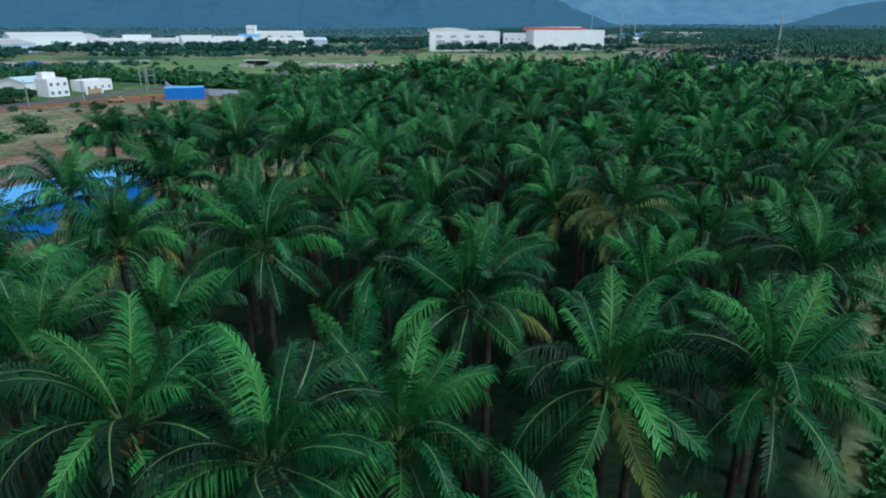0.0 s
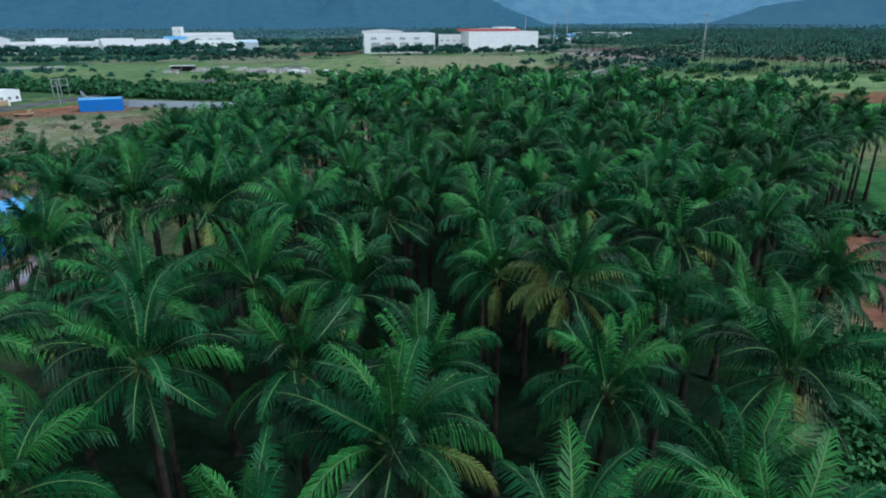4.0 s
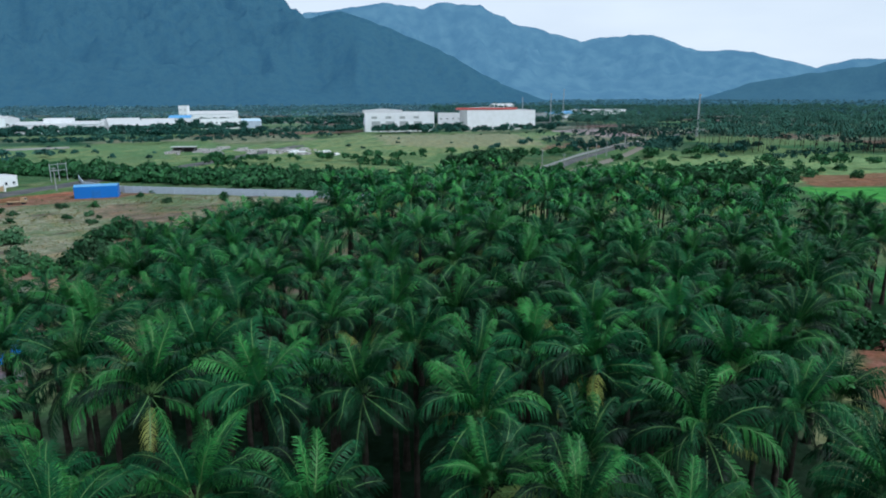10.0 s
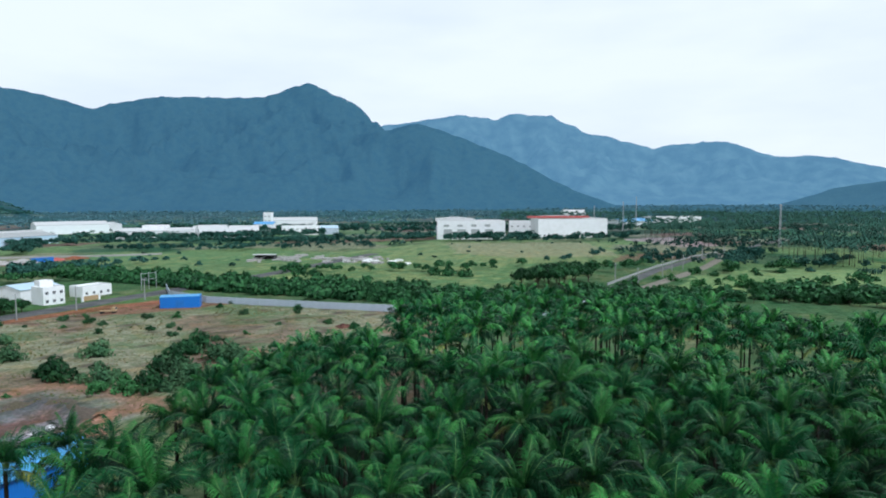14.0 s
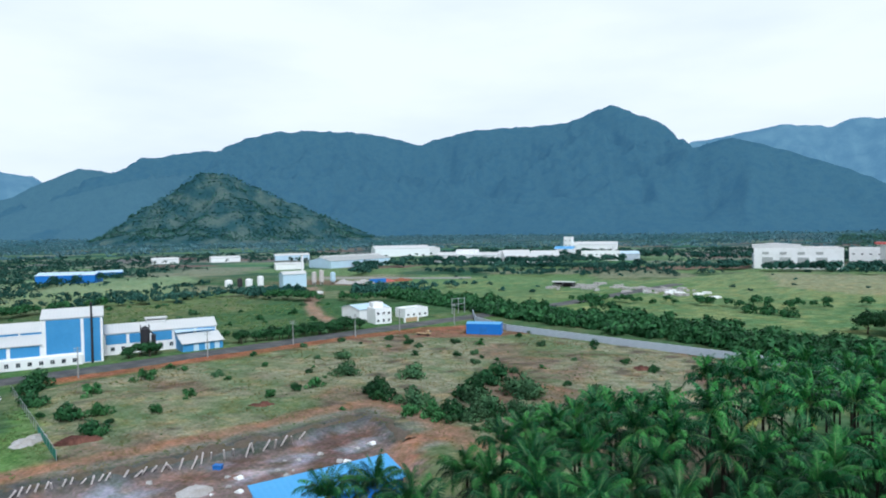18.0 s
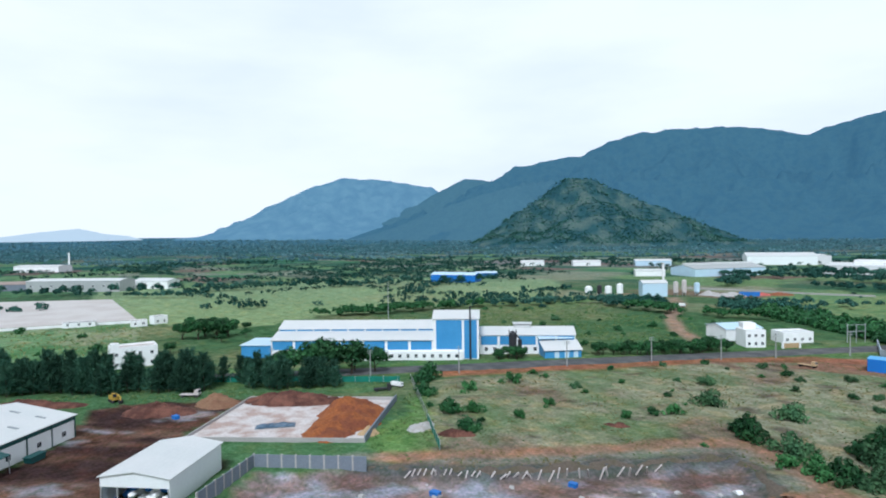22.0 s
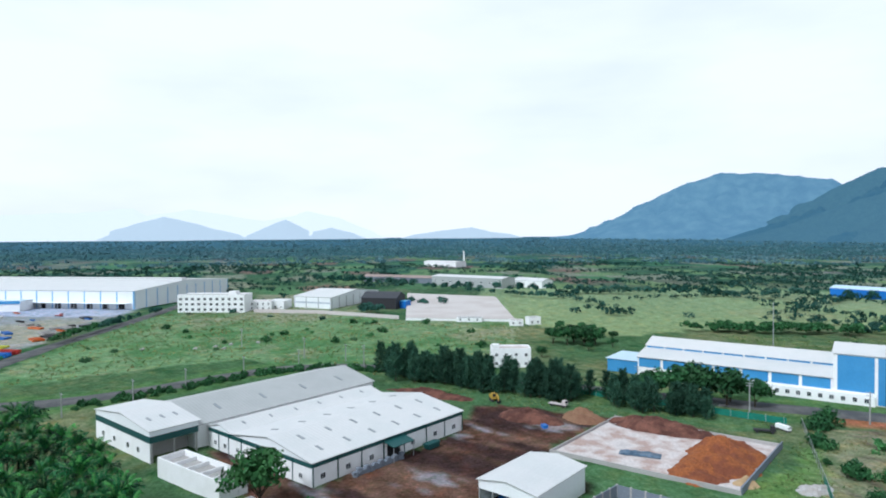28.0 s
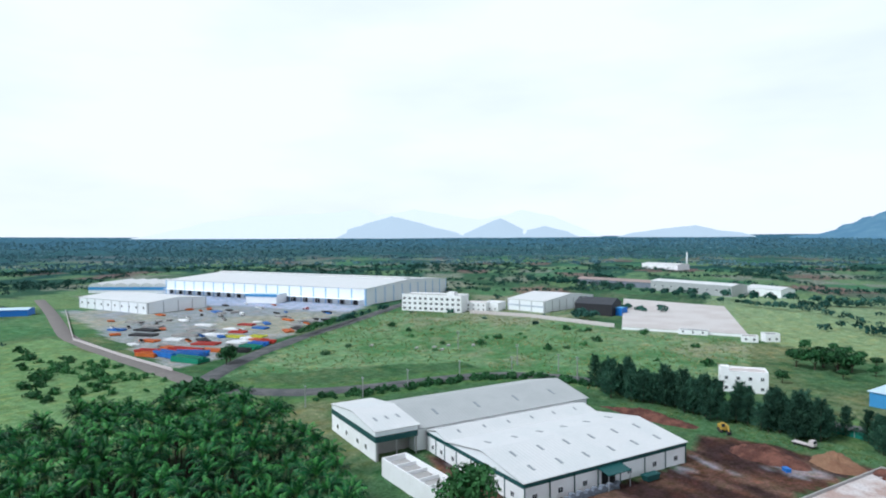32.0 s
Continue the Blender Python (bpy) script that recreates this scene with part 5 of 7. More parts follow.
# shrub thickets beside the storage road, and hedges: middle, spread, count, size
for kind, x, y, sx, sy, n, size in (("fresh_bush", -150, -222, 6, 16, 44, 1.15), ("bush", -154, -238, 6, 18, 12, 0.8), ("fresh_bush", -132, -190, 8, 10, 14, 1.0), ("bush", -146, -160, 8, 5, 16, 1.6),
                                    ("bush", 40, 228, 9, 8, 26, 2.0), ("bush", 110, 240, 18, 6, 34, 2.0), ("bush", 150, 262, 26, 10, 12, 1.4),
                                    ("fresh_bush", 92, 268, 24, 16, 46, 1.3), ("bush", 112, 300, 22, 26, 18, 1.2), ("bush", 70, 236, 22, 6, 30, 1.5), ("bush", 55, 80, 6, 6, 22, 1.0)):
    for _ in range(n):
        FAR_PLANTS[kind].append((x + sx * r_tree.standard_normal(), y + sy * r_tree.standard_normal(), -0.1, size * (0.6 + 0.6 * r_tree.random())))
for i in range(120):
    s = r_tree.random() * 4
    line = ((-160, -122), (-180, -106), (-206, -90), (-219, -72), (-216, -48))
    (x0, y0), (x1, y1) = line[int(s)], line[min(4, int(s) + 1)]
    FAR_PLANTS["bush"].append((x0 + (x1 - x0) * (s % 1) + 1.5 * r_tree.standard_normal(), y0 + (y1 - y0) * (s % 1) + 1.5 * r_tree.standard_normal(), -0.1, 0.4 + 0.5 * r_tree.random()))
# shrubs strewn over the green fields
for poly, n in ((WEST_FIELD, 70), (NORTH_FIELD, 60), ([(-200, 100), (-160, 200), (-260, 280), (-330, 240), (-330, 90)], 70)):
    lo, hi = np.min(poly, 0), np.max(poly, 0)
    for _ in range(n):
        x, y = lo + (hi - lo) * r_tree.random(2)
        if inside(np.array(x), np.array(y), poly) and off_line(np.array(x), np.array(y), ROAD_MAIN) > 26:
            plant(("fresh_bush", "grey_bush", "bush", "bush")[r_tree.integers(4)], x, y, 0.5 + 0.7 * r_tree.random(), r_tree, "shrubs on the green fields", 0, "low green shrub on rough grass")

def spread_cards(v, wider):
    """Wider leaf cards for a crown that keeps only some of them."""
    q = v.reshape(-1, 4, 3)
    mid = q.mean(1, keepdims=True)
    return (mid + (q - mid) * wider).reshape(-1, 3)


# Stands beyond 360 m take the haze-tinted leaf colour.
for kind, spots in FAR_PLANTS.items():
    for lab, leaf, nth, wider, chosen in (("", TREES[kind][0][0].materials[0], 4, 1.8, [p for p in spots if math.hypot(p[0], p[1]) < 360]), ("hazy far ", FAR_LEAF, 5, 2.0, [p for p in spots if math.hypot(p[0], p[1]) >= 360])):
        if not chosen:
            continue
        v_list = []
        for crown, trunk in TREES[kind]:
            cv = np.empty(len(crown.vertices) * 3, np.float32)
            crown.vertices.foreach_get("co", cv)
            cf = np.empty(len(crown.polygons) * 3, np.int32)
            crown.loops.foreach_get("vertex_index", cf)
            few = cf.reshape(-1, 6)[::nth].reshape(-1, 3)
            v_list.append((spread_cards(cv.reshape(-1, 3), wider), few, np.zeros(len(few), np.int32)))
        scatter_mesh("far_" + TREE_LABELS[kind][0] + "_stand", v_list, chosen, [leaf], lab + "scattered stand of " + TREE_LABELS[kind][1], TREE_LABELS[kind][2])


# grass tufts: joined
def tuft(seed, h):
    r = np.random.default_rng(seed)
    v, f = [], []
    for _ in range(7):
        a, b = r.random() * 6.28, r.random() * 6.28
        o = np.array([math.cos(b), math.sin(b), 0]) * 0.35 * r.random()
        s = np.array([math.cos(a), math.sin(a), 0]) * 0.16
        k = len(v)
        v += [o - s, o + s, o + np.array([0.3 * math.cos(b), 0.3 * math.sin(b), h * (0.5 + 0.6 * r.random())])]
        f.append((k, k + 1, k + 2))
    return np.array(v), np.array(f), np.zeros(7, np.int32)


TUFTS = [tuft(i, 0.45 + 0.1 * i) for i in range(5)]
DRY = mat("dry_grass_blades", (0.24, 0.20, 0.09), 0.95, 0.3, 0.3, 9, 0.0, other=(0.16, 0.17, 0.06), island=0.35, spec=0.05)
for name, poly, n, size, m, lab in (("dry_grass", DRY_FIELD, 16000, 0.42, DRY, "dry straw-coloured grass tufts on the field"), ("green_grass", DRY_FIELD, 3800, 0.5, GRASS, "green grass tufts on the dry field"),
                                    ("field_grass", WEST_FIELD, 9000, 0.9, GRASS, "rough green grass of the western field"), ("field_dry_grass", WEST_FIELD, 6000, 0.8, DRY, "dry grass among the green field"),
                                    ("verge_grass", [(-122, 44), (-150, 62), (-162, 72), (-112, 56), (-106, 40)], 2500, 0.6, GRASS, "fresh green grass beside the slab"),
                                    ("bank_grass", [(-180, -14), (-198, -40), (-192, 20), (-176, 66), (-164, 62), (-172, 24)], 4000, 0.6, GRASS, "fresh green grass along the road bank"),
                                    ("factory_grass", [(-200, 110), (-168, 190), (-230, 240), (-300, 240), (-310, 90)], 7000, 0.9, GRASS, "rough green grass behind the factory")):
    lo, hi = np.min(poly, 0), np.max(poly, 0)
    pts = lo + (hi - lo) * r_far.random((n, 2))
    pts = pts[inside(pts[:, 0], pts[:, 1], poly)]
    pts = pts[fbm(pts[:, 0] / 8, pts[:, 1] / 8, 3, 200 + n % 97) > 0.46]
    scatter_mesh(name, TUFTS, [(x, y, -0.05, size * (0.6 + 0.8 * r_far.random())) for x, y in pts], [m], lab, "grass")

lush = [p for p in np.array((16, -5)) + np.array((36, 68)) * r_far.random((5200, 2)) if inside(np.array(p[0]), np.array(p[1]), CLEARING)]
scatter_mesh("undergrowth", [leaf_clumps(700 + i, 26, 1.0, 1.2, -0.5, 0.34, 5) for i in range(4)], [(x, y, -0.1, 0.6 + 0.8 * r_far.random()) for x, y in lush], [LEAF_BRIGHT], "lush bright green undergrowth in a clearing of the grove", "undergrowth")


# ---- buildings ----
def hall(name, label, at, length, width, eave, ridge_up, wall, roof, category="warehouse", over=0.5, group=""):
    """A gabled hall along local x: four walls, two roof slopes with an edge, gable ends. Returns the thing."""
    b = thing(name, label, category, at, group)
    L, W = length / 2, width / 2
    for y in (-W, W):
        part("side_wall", Geo().box(-L, y - 0.12, -0.3, L, y + 0.12, eave), wall, b)
    for x in (-L, L):
        part("gable_wall", Geo().add([(x + s, y, z) for s in (-0.12, 0.12) for y, z in ((-W + 0.12, -0.3), (W - 0.12, -0.3), (W - 0.12, eave), (0, eave + ridge_up * (1 - 0.12 / W)), (-W + 0.12, eave))],
                                    [(4, 3, 2, 1, 0), (5, 6, 7, 8, 9)] + [(i, (i + 1) % 5, (i + 1) % 5 + 5, i + 5) for i in range(5)]), wall, b)
    for s in (-1, 1):
        part("roof", Geo().add([(x, y, z + t) for t in (0.02, 0.16) for x in (-L - over, L + over) for y, z in ((0, eave + ridge_up), (s * (W + over), eave - ridge_up * over / W))],
                               [(0, 1, 3, 2), (6, 7, 5, 4), (0, 4, 5, 1), (2, 3, 7, 6), (1, 5, 7, 3), (0, 2, 6, 4)]), roof, b)
    return b


def block(name, label, at, sx, sy, h, wall, category="building", parapet=0.6, roof=None, group=""):
    """A flat-roofed block with a parapet."""
    b = thing(name, label, category, at, group)
    x, y = sx / 2, sy / 2
    part("wall", Geo().box(-x, -y, -0.3, x, -y + 0.25, h + parapet).box(-x, y - 0.25, -0.3, x, y, h + parapet).box(-x, -y + 0.25, -0.3, -x + 0.25, y - 0.25, h + parapet).box(x - 0.25, -y + 0.25, -0.3, x, y - 0.25, h + parapet), wall, b)
    part("roof", Geo().box(-x + 0.25, -y + 0.25, h - 0.25, x - 0.25, y - 0.25, h), roof or CONCRETE, b)
    return b


def between(p, q, z=0.0):
    """The pose of a thing whose local x runs from p to q, at their middle, and the distance."""
    d = Vector(q) - Vector(p)
    return pose((p[0] + q[0]) / 2, (p[1] + q[1]) / 2, z, 0, 0, math.degrees(math.atan2(d.y, d.x))), d.length


WIN_FRAME = {}


def window(parent, x, y, z, w, h, turn, label=""):
    """A window on a wall that faces local -y before it is turned: a frame with a sill, and a recessed pane."""
    key = (round(w, 2), round(h, 2))
    if key not in WIN_FRAME:
        f = Geo().box(-w / 2, -0.08, 0, -w / 2 + 0.07, 0.02, h).box(w / 2 - 0.07, -0.08, 0, w / 2, 0.02, h).box(-w / 2, -0.08, h - 0.07, w / 2, 0.02, h)
        f.box(-w / 2 - 0.1, -0.16, -0.08, w / 2 + 0.1, 0.02, 0).box(-0.03, -0.06, 0, 0.03, 0.02, h - 0.07)
        WIN_FRAME[key] = f.mesh("window", WALL), Geo().box(-w / 2 + 0.07, -0.03, 0, w / 2 - 0.07, 0.0, h - 0.07).mesh("pane", GLASS)
    win = part("window", WIN_FRAME[key][0], None, parent, label, pose(x, y, z, 0, 0, turn))
    part("pane", WIN_FRAME[key][1], None, win)
    return win


def front(p, q, back=0.0):
    """Pose at the middle of a front p-q, local x along it and +y into the building, and the length."""
    at, ln = between(p, q)
    return at @ pose(0, back, 0), ln


def skylights(b, x0, x1, n, y, z, tilt, size=(0.6, 2.2)):
    me = Geo().box(-size[0] / 2, -size[1] / 2, 0, size[0] / 2, size[1] / 2, 0.07).mesh("skylight", SKYLIGHT)
    for i in range(n):
        part("skylight", me, None, b, "", pose(x0 + (x1 - x0) * i / max(1, n - 1), y, z + 0.17, tilt))


def pitched(b, x0, x1, y0, y1, e0, top, e1, roof, over=0.35, split=0.5):
    """Two roof slopes along x, between y0 and y1."""
    ym = y0 + (y1 - y0) * split
    for ya, za, yb, zb in ((y0 - over, e0, ym, top), (ym, top, y1 + over, e1)):
        part("roof", Geo().add([(x, y, z + t) for t in (0.03, 0.17) for x in (x0 - over, x1 + over) for y, z in ((ya, za), (yb, zb))],
                               [(0, 1, 3, 2), (6, 7, 5, 4), (0, 4, 5, 1), (2, 3, 7, 6), (1, 5, 7, 3), (0, 2, 6, 4)]), roof, b)


def gable(b, x, pts, wall, name="gable_wall"):
    """An upright wall across local x with the outline pts of (y, z)."""
    n = len(pts)
    part(name, Geo().add([(x + s, y, z) for s in (-0.12, 0.12) for y, z in pts], [tuple(range(n - 1, -1, -1)), tuple(range(n, 2 * n))] + [(i, (i + 1) % n, (i + 1) % n + n, i + n) for i in range(n)]), wall, b)


# -- white warehouse with the green band
at, _ = between((-115, -36), (-154, -12))
wh = thing("warehouse", "large white warehouse with grey roof and dark green wall band", "warehouse", at @ pose(-22.9, 0, 0))
part("front_wall", Geo().box(0, 0, -0.3, 20, 0.24, 3.7).box(24, 0, -0.3, 45.8, 0.24, 3.7).box(20, 0, 3.0, 24, 0.24, 3.7), WALL, wh)
part("wall_band", Geo().box(-0.03, -0.05, 3.7, 45.83, 0.24, 4.5), GREEN_BAND, wh, "dark green metal band")
part("gutter", Geo().box(-0.1, -0.35, 4.5, 45.9, -0.06, 4.66), GREEN_BAND, wh)
gable(wh, 0.12, [(0.25, -0.3), (37.5, -0.3), (37.5, 3.6), (0.25, 3.6)], WALL, "side_wall")
gable(wh, 0.10, [(0.25, 3.6), (37.5, 3.6), (37.5, 4.5), (0.25, 4.5)], GREEN_BAND, "wall_band")
gable(wh, 0.12, [(0.25, 4.5), (27.8, 4.5), (14, 6.7)], WALL_SHEET)
gable(wh, 0.12, [(28, 4.5), (37.4, 4.5), (32.6, 5.7)], WALL_SHEET)
gable(wh, 45.7, [(0.25, -0.3), (37.5, -0.3), (37.5, 4.5), (32.6, 5.7), (28, 4.5), (14, 6.7), (0.25, 4.5)], WALL_SHEET)
pitched(wh, 0, 45.8, 0, 28, 4.6, 6.85, 4.6, ROOF_WHITE)
pitched(wh, 0, 45.8, 28.3, 37.6, 4.65, 5.85, 4.65, ROOF_WHITE, 0.2)
pitched(wh, -3, 52, 38, 64, 5.2, 8.2, 5.2, ROOF_GREY)
gable(wh, 51.9, [(38, -0.3), (64, -0.3), (64, 5.2), (51, 8.1), (38, 5.2)], GREEN_BAND)
gable(wh, -2.9, [(38, -0.3), (64, -0.3), (64, 5.2), (51, 8.1), (38, 5.2)], WALL_SHEET)
part("back_wall", Geo().box(-2.8, 63.8, -0.3, 51.8, 64, 5.2).box(-2.8, 38, -0.3, 51.8, 38.2, 5.2), WALL, wh)
for y, z, t in ((4, 5.3, 9), (10, 6.25, 9), (19, 6.1, -9)):
    skylights(wh, 5, 41, 6, y, z, t)
skylights(wh, 5, 41, 6, 31, 5.3, 14, (0.6, 1.4))
skylights(wh, 6, 44, 4, 44, 6.65, 13, (0.7, 3.0))
for x in (2.6, 9, 15.4, 28, 35.6, 42.4):
    window(wh, x, -0.01, 1.1, 1.3, 1.1, 0)
for y in (3.5, 8.5, 14, 20, 25.5, 30.5, 34.5):
    window(wh, -0.01, y, 1.1, 1.2, 1.0, -90)
pipe = Geo().box(-0.09, -0.14, -0.2, 0.09, 0, 4.5).mesh("downpipe", GREEN_BAND)
for x in (0.15, 6.3, 12.6, 18.9, 25.2, 32.5, 39, 45.6):
    part("downpipe", pipe, None, wh, "", pose(x, -0.06, 0))
for y in (6, 12, 18, 24, 29, 33):
    part("downpipe", pipe, None, wh, "", pose(-0.02, y, 0, 0, 0, -90))
part("canopy", Geo().add([(x, y, z + t) for t in (0, 0.15) for x in (18.8, 25.2) for y, z in ((-3.2, 3.3), (0.1, 4.0))],
                         [(0, 1, 3, 2), (6, 7, 5, 4), (0, 4, 5, 1), (2, 3, 7, 6), (1, 5, 7, 3), (0, 2, 6, 4)]), GREEN_BAND, wh, "dark green door canopy")
# Dark panel closes the doorway, standing for its unlit depth.
part("doorway", Geo().box(20.2, 0.3, -0.2, 23.8, 0.5, 3.0), DARK, wh, "dark panel filling the doorway as its inner shade")
part("canopy_post", Geo().bar((19, -3, -0.2), (19, -3, 3.3), 0.12), STEEL, wh)
part("canopy_post", Geo().bar((25, -3, -0.2), (25, -3, 3.3), 0.12), STEEL, wh)
# annex
gable(wh, -13.7, [(36.6, -0.3), (64.3, -0.3), (64.3, 4.3), (36.6, 4.3)], WALL, "annex_wall")
gable(wh, -13.75, [(36.5, 4.3), (64.4, 4.3), (64.4, 5.7), (36.5, 5.7)], GREEN_BAND, "annex_band")
gable(wh, -13.7, [(36.6, 5.7), (64.3, 5.7), (64.3, 6.7), (50, 8.3), (36.6, 6.7)], WALL_SHEET, "annex_gable")
part("annex_band", Geo().box(-13.6, 36.45, 4.3, -3.0, 36.7, 5.7), GREEN_BAND, wh)
part("annex_front", Geo().box(-13.6, 36.5, 5.7, -3.0, 36.74, 6.7), WALL_SHEET, wh)
part("annex_inner_wall", Geo().box(-13.5, 41, -0.3, -3.2, 41.2, 4.4).box(-13.5, 36.8, 4.2, -3.2, 41, 4.4), CONCRETE, wh, "shaded back wall of the open porch")
part("annex_back", Geo().box(-13.6, 64.1, -0.3, -3.0, 64.3, 6.7), WALL, wh)
pitched(wh, -13.8, -2.6, 36.6, 64.3, 6.75, 8.4, 6.75, ROOF_WHITE, 0.3)
for x in (-13.3, -8.5, -3.4):
    part("porch_post", Geo().bar((x, 36.6, -0.2), (x, 36.6, 4.3), 0.28), CONCRETE, wh)
for y in (42, 47, 54, 60):
    window(wh, -13.83, y, 1.4, 1.4, 1.2, -90)
skylights(wh, -11, -5, 3, 43, 7.5, 6.5)

# -- water tanks of the warehouse
at, ln = between((-116, -68.5), (-106, -50))
tank = thing("water_tank", "white open-topped concrete water tank with partitions", "tank", at)
part("wall", Geo().box(-ln / 2, 0, -0.3, ln / 2, 0.3, 4).box(-ln / 2, 5.7, -0.3, ln / 2, 6, 4).box(-ln / 2, 0.3, -0.3, -ln / 2 + 0.3, 5.7, 4).box(ln / 2 - 0.3, 0.3, -0.3, ln / 2, 5.7, 4), WALL, tank)
part("floor_slab", Geo().box(-ln / 2 + 0.3, 0.3, 2.6, ln / 2 - 0.3, 5.7, 2.8), CONCRETE, tank, "stained grey slab")
for x in (-6, -1.5, 3, 7):
    part("partition", Geo().box(x, 0.3, 2.8, x + 0.2, 5.7, 3.6), WALL, tank)
# Second, smaller tank, built as a walled box.
tank2 = block("pump_house", "small white flat-topped water tank", pose(-101.5, -42, 0, 0, 0, 60), 6, 4.5, 1.9, WALL, "building", 0.35, DARK_EARTH)
blocks = thing("block_stack", "grey stack of concrete blocks along the warehouse wall", "blocks", wh.matrix_world @ pose(15, -2.2, 0))
r_small = np.random.default_rng(77)
for i in range(14):
    for k in range(2 + i % 2):
        part("block", Geo().box(-0.48, -0.45, 0, 0.48, 0.45, 0.52), BLOCK, blocks, "", pose(-6 + i * 1.0 + 0.08 * r_small.standard_normal(), 0.15 * r_small.standard_normal(), 0.52 * k - 0.1, 0, 0, 6 * r_small.standard_normal()))
skip = thing("waste_skip", "dark green metal waste skip on the yard", "skip", wh.matrix_world @ pose(31, -3, 0))
part("body", Geo().prism([(-1.6, 0.2), (1.6, 0.2), (2.0, 1.3), (-2.0, 1.3)], -0.8, 0.8), GREEN_BAND, skip)
part("rim", Geo().box(-2.1, -0.88, 1.3, 2.1, 0.88, 1.42), GREEN_BAND, skip)

# -- open shed with sacks
at, ln = between((-111.2, -3.9), (-105.1, 6.2))
shed = thing("open_shed", "white gabled steel shed with an open front", "shed", at)
part("side_wall", Geo().box(ln / 2 - 0.1, 0, -0.3, ln / 2, 17, 4.8), WALL_SHEET, shed)
part("side_wall", Geo().box(-ln / 2, 0, -0.3, -ln / 2 + 0.1, 17, 4.8), WALL_SHEET, shed)
part("back_wall", Geo().box(-ln / 2 + 0.1, 16.9, -0.3, ln / 2 - 0.1, 17, 4.8), WALL_SHEET, shed)
part("front_gable", Geo().prism([(-ln / 2, 3.3), (ln / 2, 3.3), (ln / 2, 4.8), (0, 5.75), (-ln / 2, 4.8)], -0.1, 0.05), WALL_SHEET, shed)
for s in (-1, 1):
    part("roof", Geo().prism([(0, 5.8), (s * (ln / 2 + 0.3), 4.82), (s * (ln / 2 + 0.3), 4.95), (0, 5.95)][::s], -0.4, 17.4), ROOF_WHITE, shed)
for x in (-ln / 2 + 0.15, -ln / 4, ln / 2 - 0.25):
    part("post", Geo().bar((x, 0, -0.2), (x, 0, 3.3), 0.22), STEEL, shed)
for i in range(26):
    bm = bmesh.new()
    bmesh.ops.create_icosphere(bm, subdivisions=2, radius=1)
    for v in bm.verts:
        v.co *= 1 + 0.16 * noise.noise(v.co * 1.7 + Vector((i * 3.0, 0, 0)))
    me = bpy.data.meshes.new("sack")
    bm.to_mesh(me)
    bm.free()
    me.materials.append((WALL, TARP, ROOF_RED)[i % 5 // 2 if i % 5 < 4 else 0])
    me.shade_smooth()
    ob = new("sack", me)
    ob.matrix_world = at @ pose(-4.6 + 9.2 * r_small.random(), 1.0 + 4.5 * r_small.random(), 0.55 + 0.6 * (i % 3), 0, 0, 90 * r_small.random()) @ Matrix.Diagonal((0.85, 0.65, 0.5, 1))
    tagged(ob, ("white bulging sack inside the open shed", "blue bulging sack inside the open shed", "red bulging sack inside the open shed")[i % 5 // 2 if i % 5 < 4 else 0], "sack", "sacks in the shed")

# -- blue factory
U0, U1 = Vector((-193.6, 89.2)), Vector((-186.4, 102.9))
at, _ = between(U0, U1)
fac = thing("blue_factory", "long blue and white factory with a tall tower hall", "factory", at @ pose(-7.75, 0, 0))


def panels(b, x0, x1, y, z0, z1, n, gap=0.9):
    """White wall with blue sheet panels between white piers."""
    step = (x1 - x0) / n
    for i in range(n):
        part("blue_panel", Geo().box(x0 + i * step + gap / 2, y - 0.06, z0, x0 + (i + 1) * step - gap / 2, y + 0.02, z1), BLUE, b)


def hall_body(b, x0, x1, y0, y1, e0, top, e1, wall, roof, name="wall"):
    part(name, Geo().box(x0, y0, -0.3, x1, y0 + 0.25, e0), wall, b)
    part(name, Geo().box(x0, y1 - 0.25, -0.3, x1, y1, e1), wall, b)
    for x in (x0 + 0.12, x1 - 0.12):
        gable(b, x, [(y0 + 0.25, -0.3), (y1 - 0.25, -0.3), (y1 - 0.25, e1), ((y0 + y1) / 2, top - 0.1), (y0 + 0.25, e0)], wall)
    pitched(b, x0, x1, y0, y1, e0, top, e1, roof)


hall_body(fac, 0, 15.5, 0, 17, 13.6, 15.6, 13.6, WALL, ROOF_WHITE, "tower_wall")
panels(fac, 0.6, 10.2, -0.02, 3.4, 13.3, 1)
panels(fac, 10.2, 15.2, -0.02, 0.3, 13.3, 1, 0.7)
part("blue_panel", Geo().box(15.47, 0.9, 6.5, 15.56, 16, 13.3), BLUE, fac)
part("lean_to_wall", Geo().box(-56, 0, -0.3, -0.1, 0.25, 6.6), WALL, fac)
panels(fac, -56, -0.1, -0.02, 3.3, 6.3, 7)
part("lean_to_roof", Geo().add([(x, y, z + t) for t in (0, 0.15) for x in (-56.5, 0) for y, z in ((-0.5, 6.55), (9, 8.3))], [(0, 1, 3, 2), (6, 7, 5, 4), (0, 4, 5, 1), (2, 3, 7, 6), (1, 5, 7, 3), (0, 2, 6, 4)]), ROOF_WHITE, fac)
gable(fac, -56, [(0.2, -0.3), (9, -0.3), (9, 8.3), (0.2, 6.55)], BLUE)
hall_body(fac, -56, 0, 9, 23, 9.0, 11.2, 9.0, WALL, ROOF_WHITE, "upper_wall")
panels(fac, -56, 0, 8.98, 8.45, 8.95, 9, 0.6)
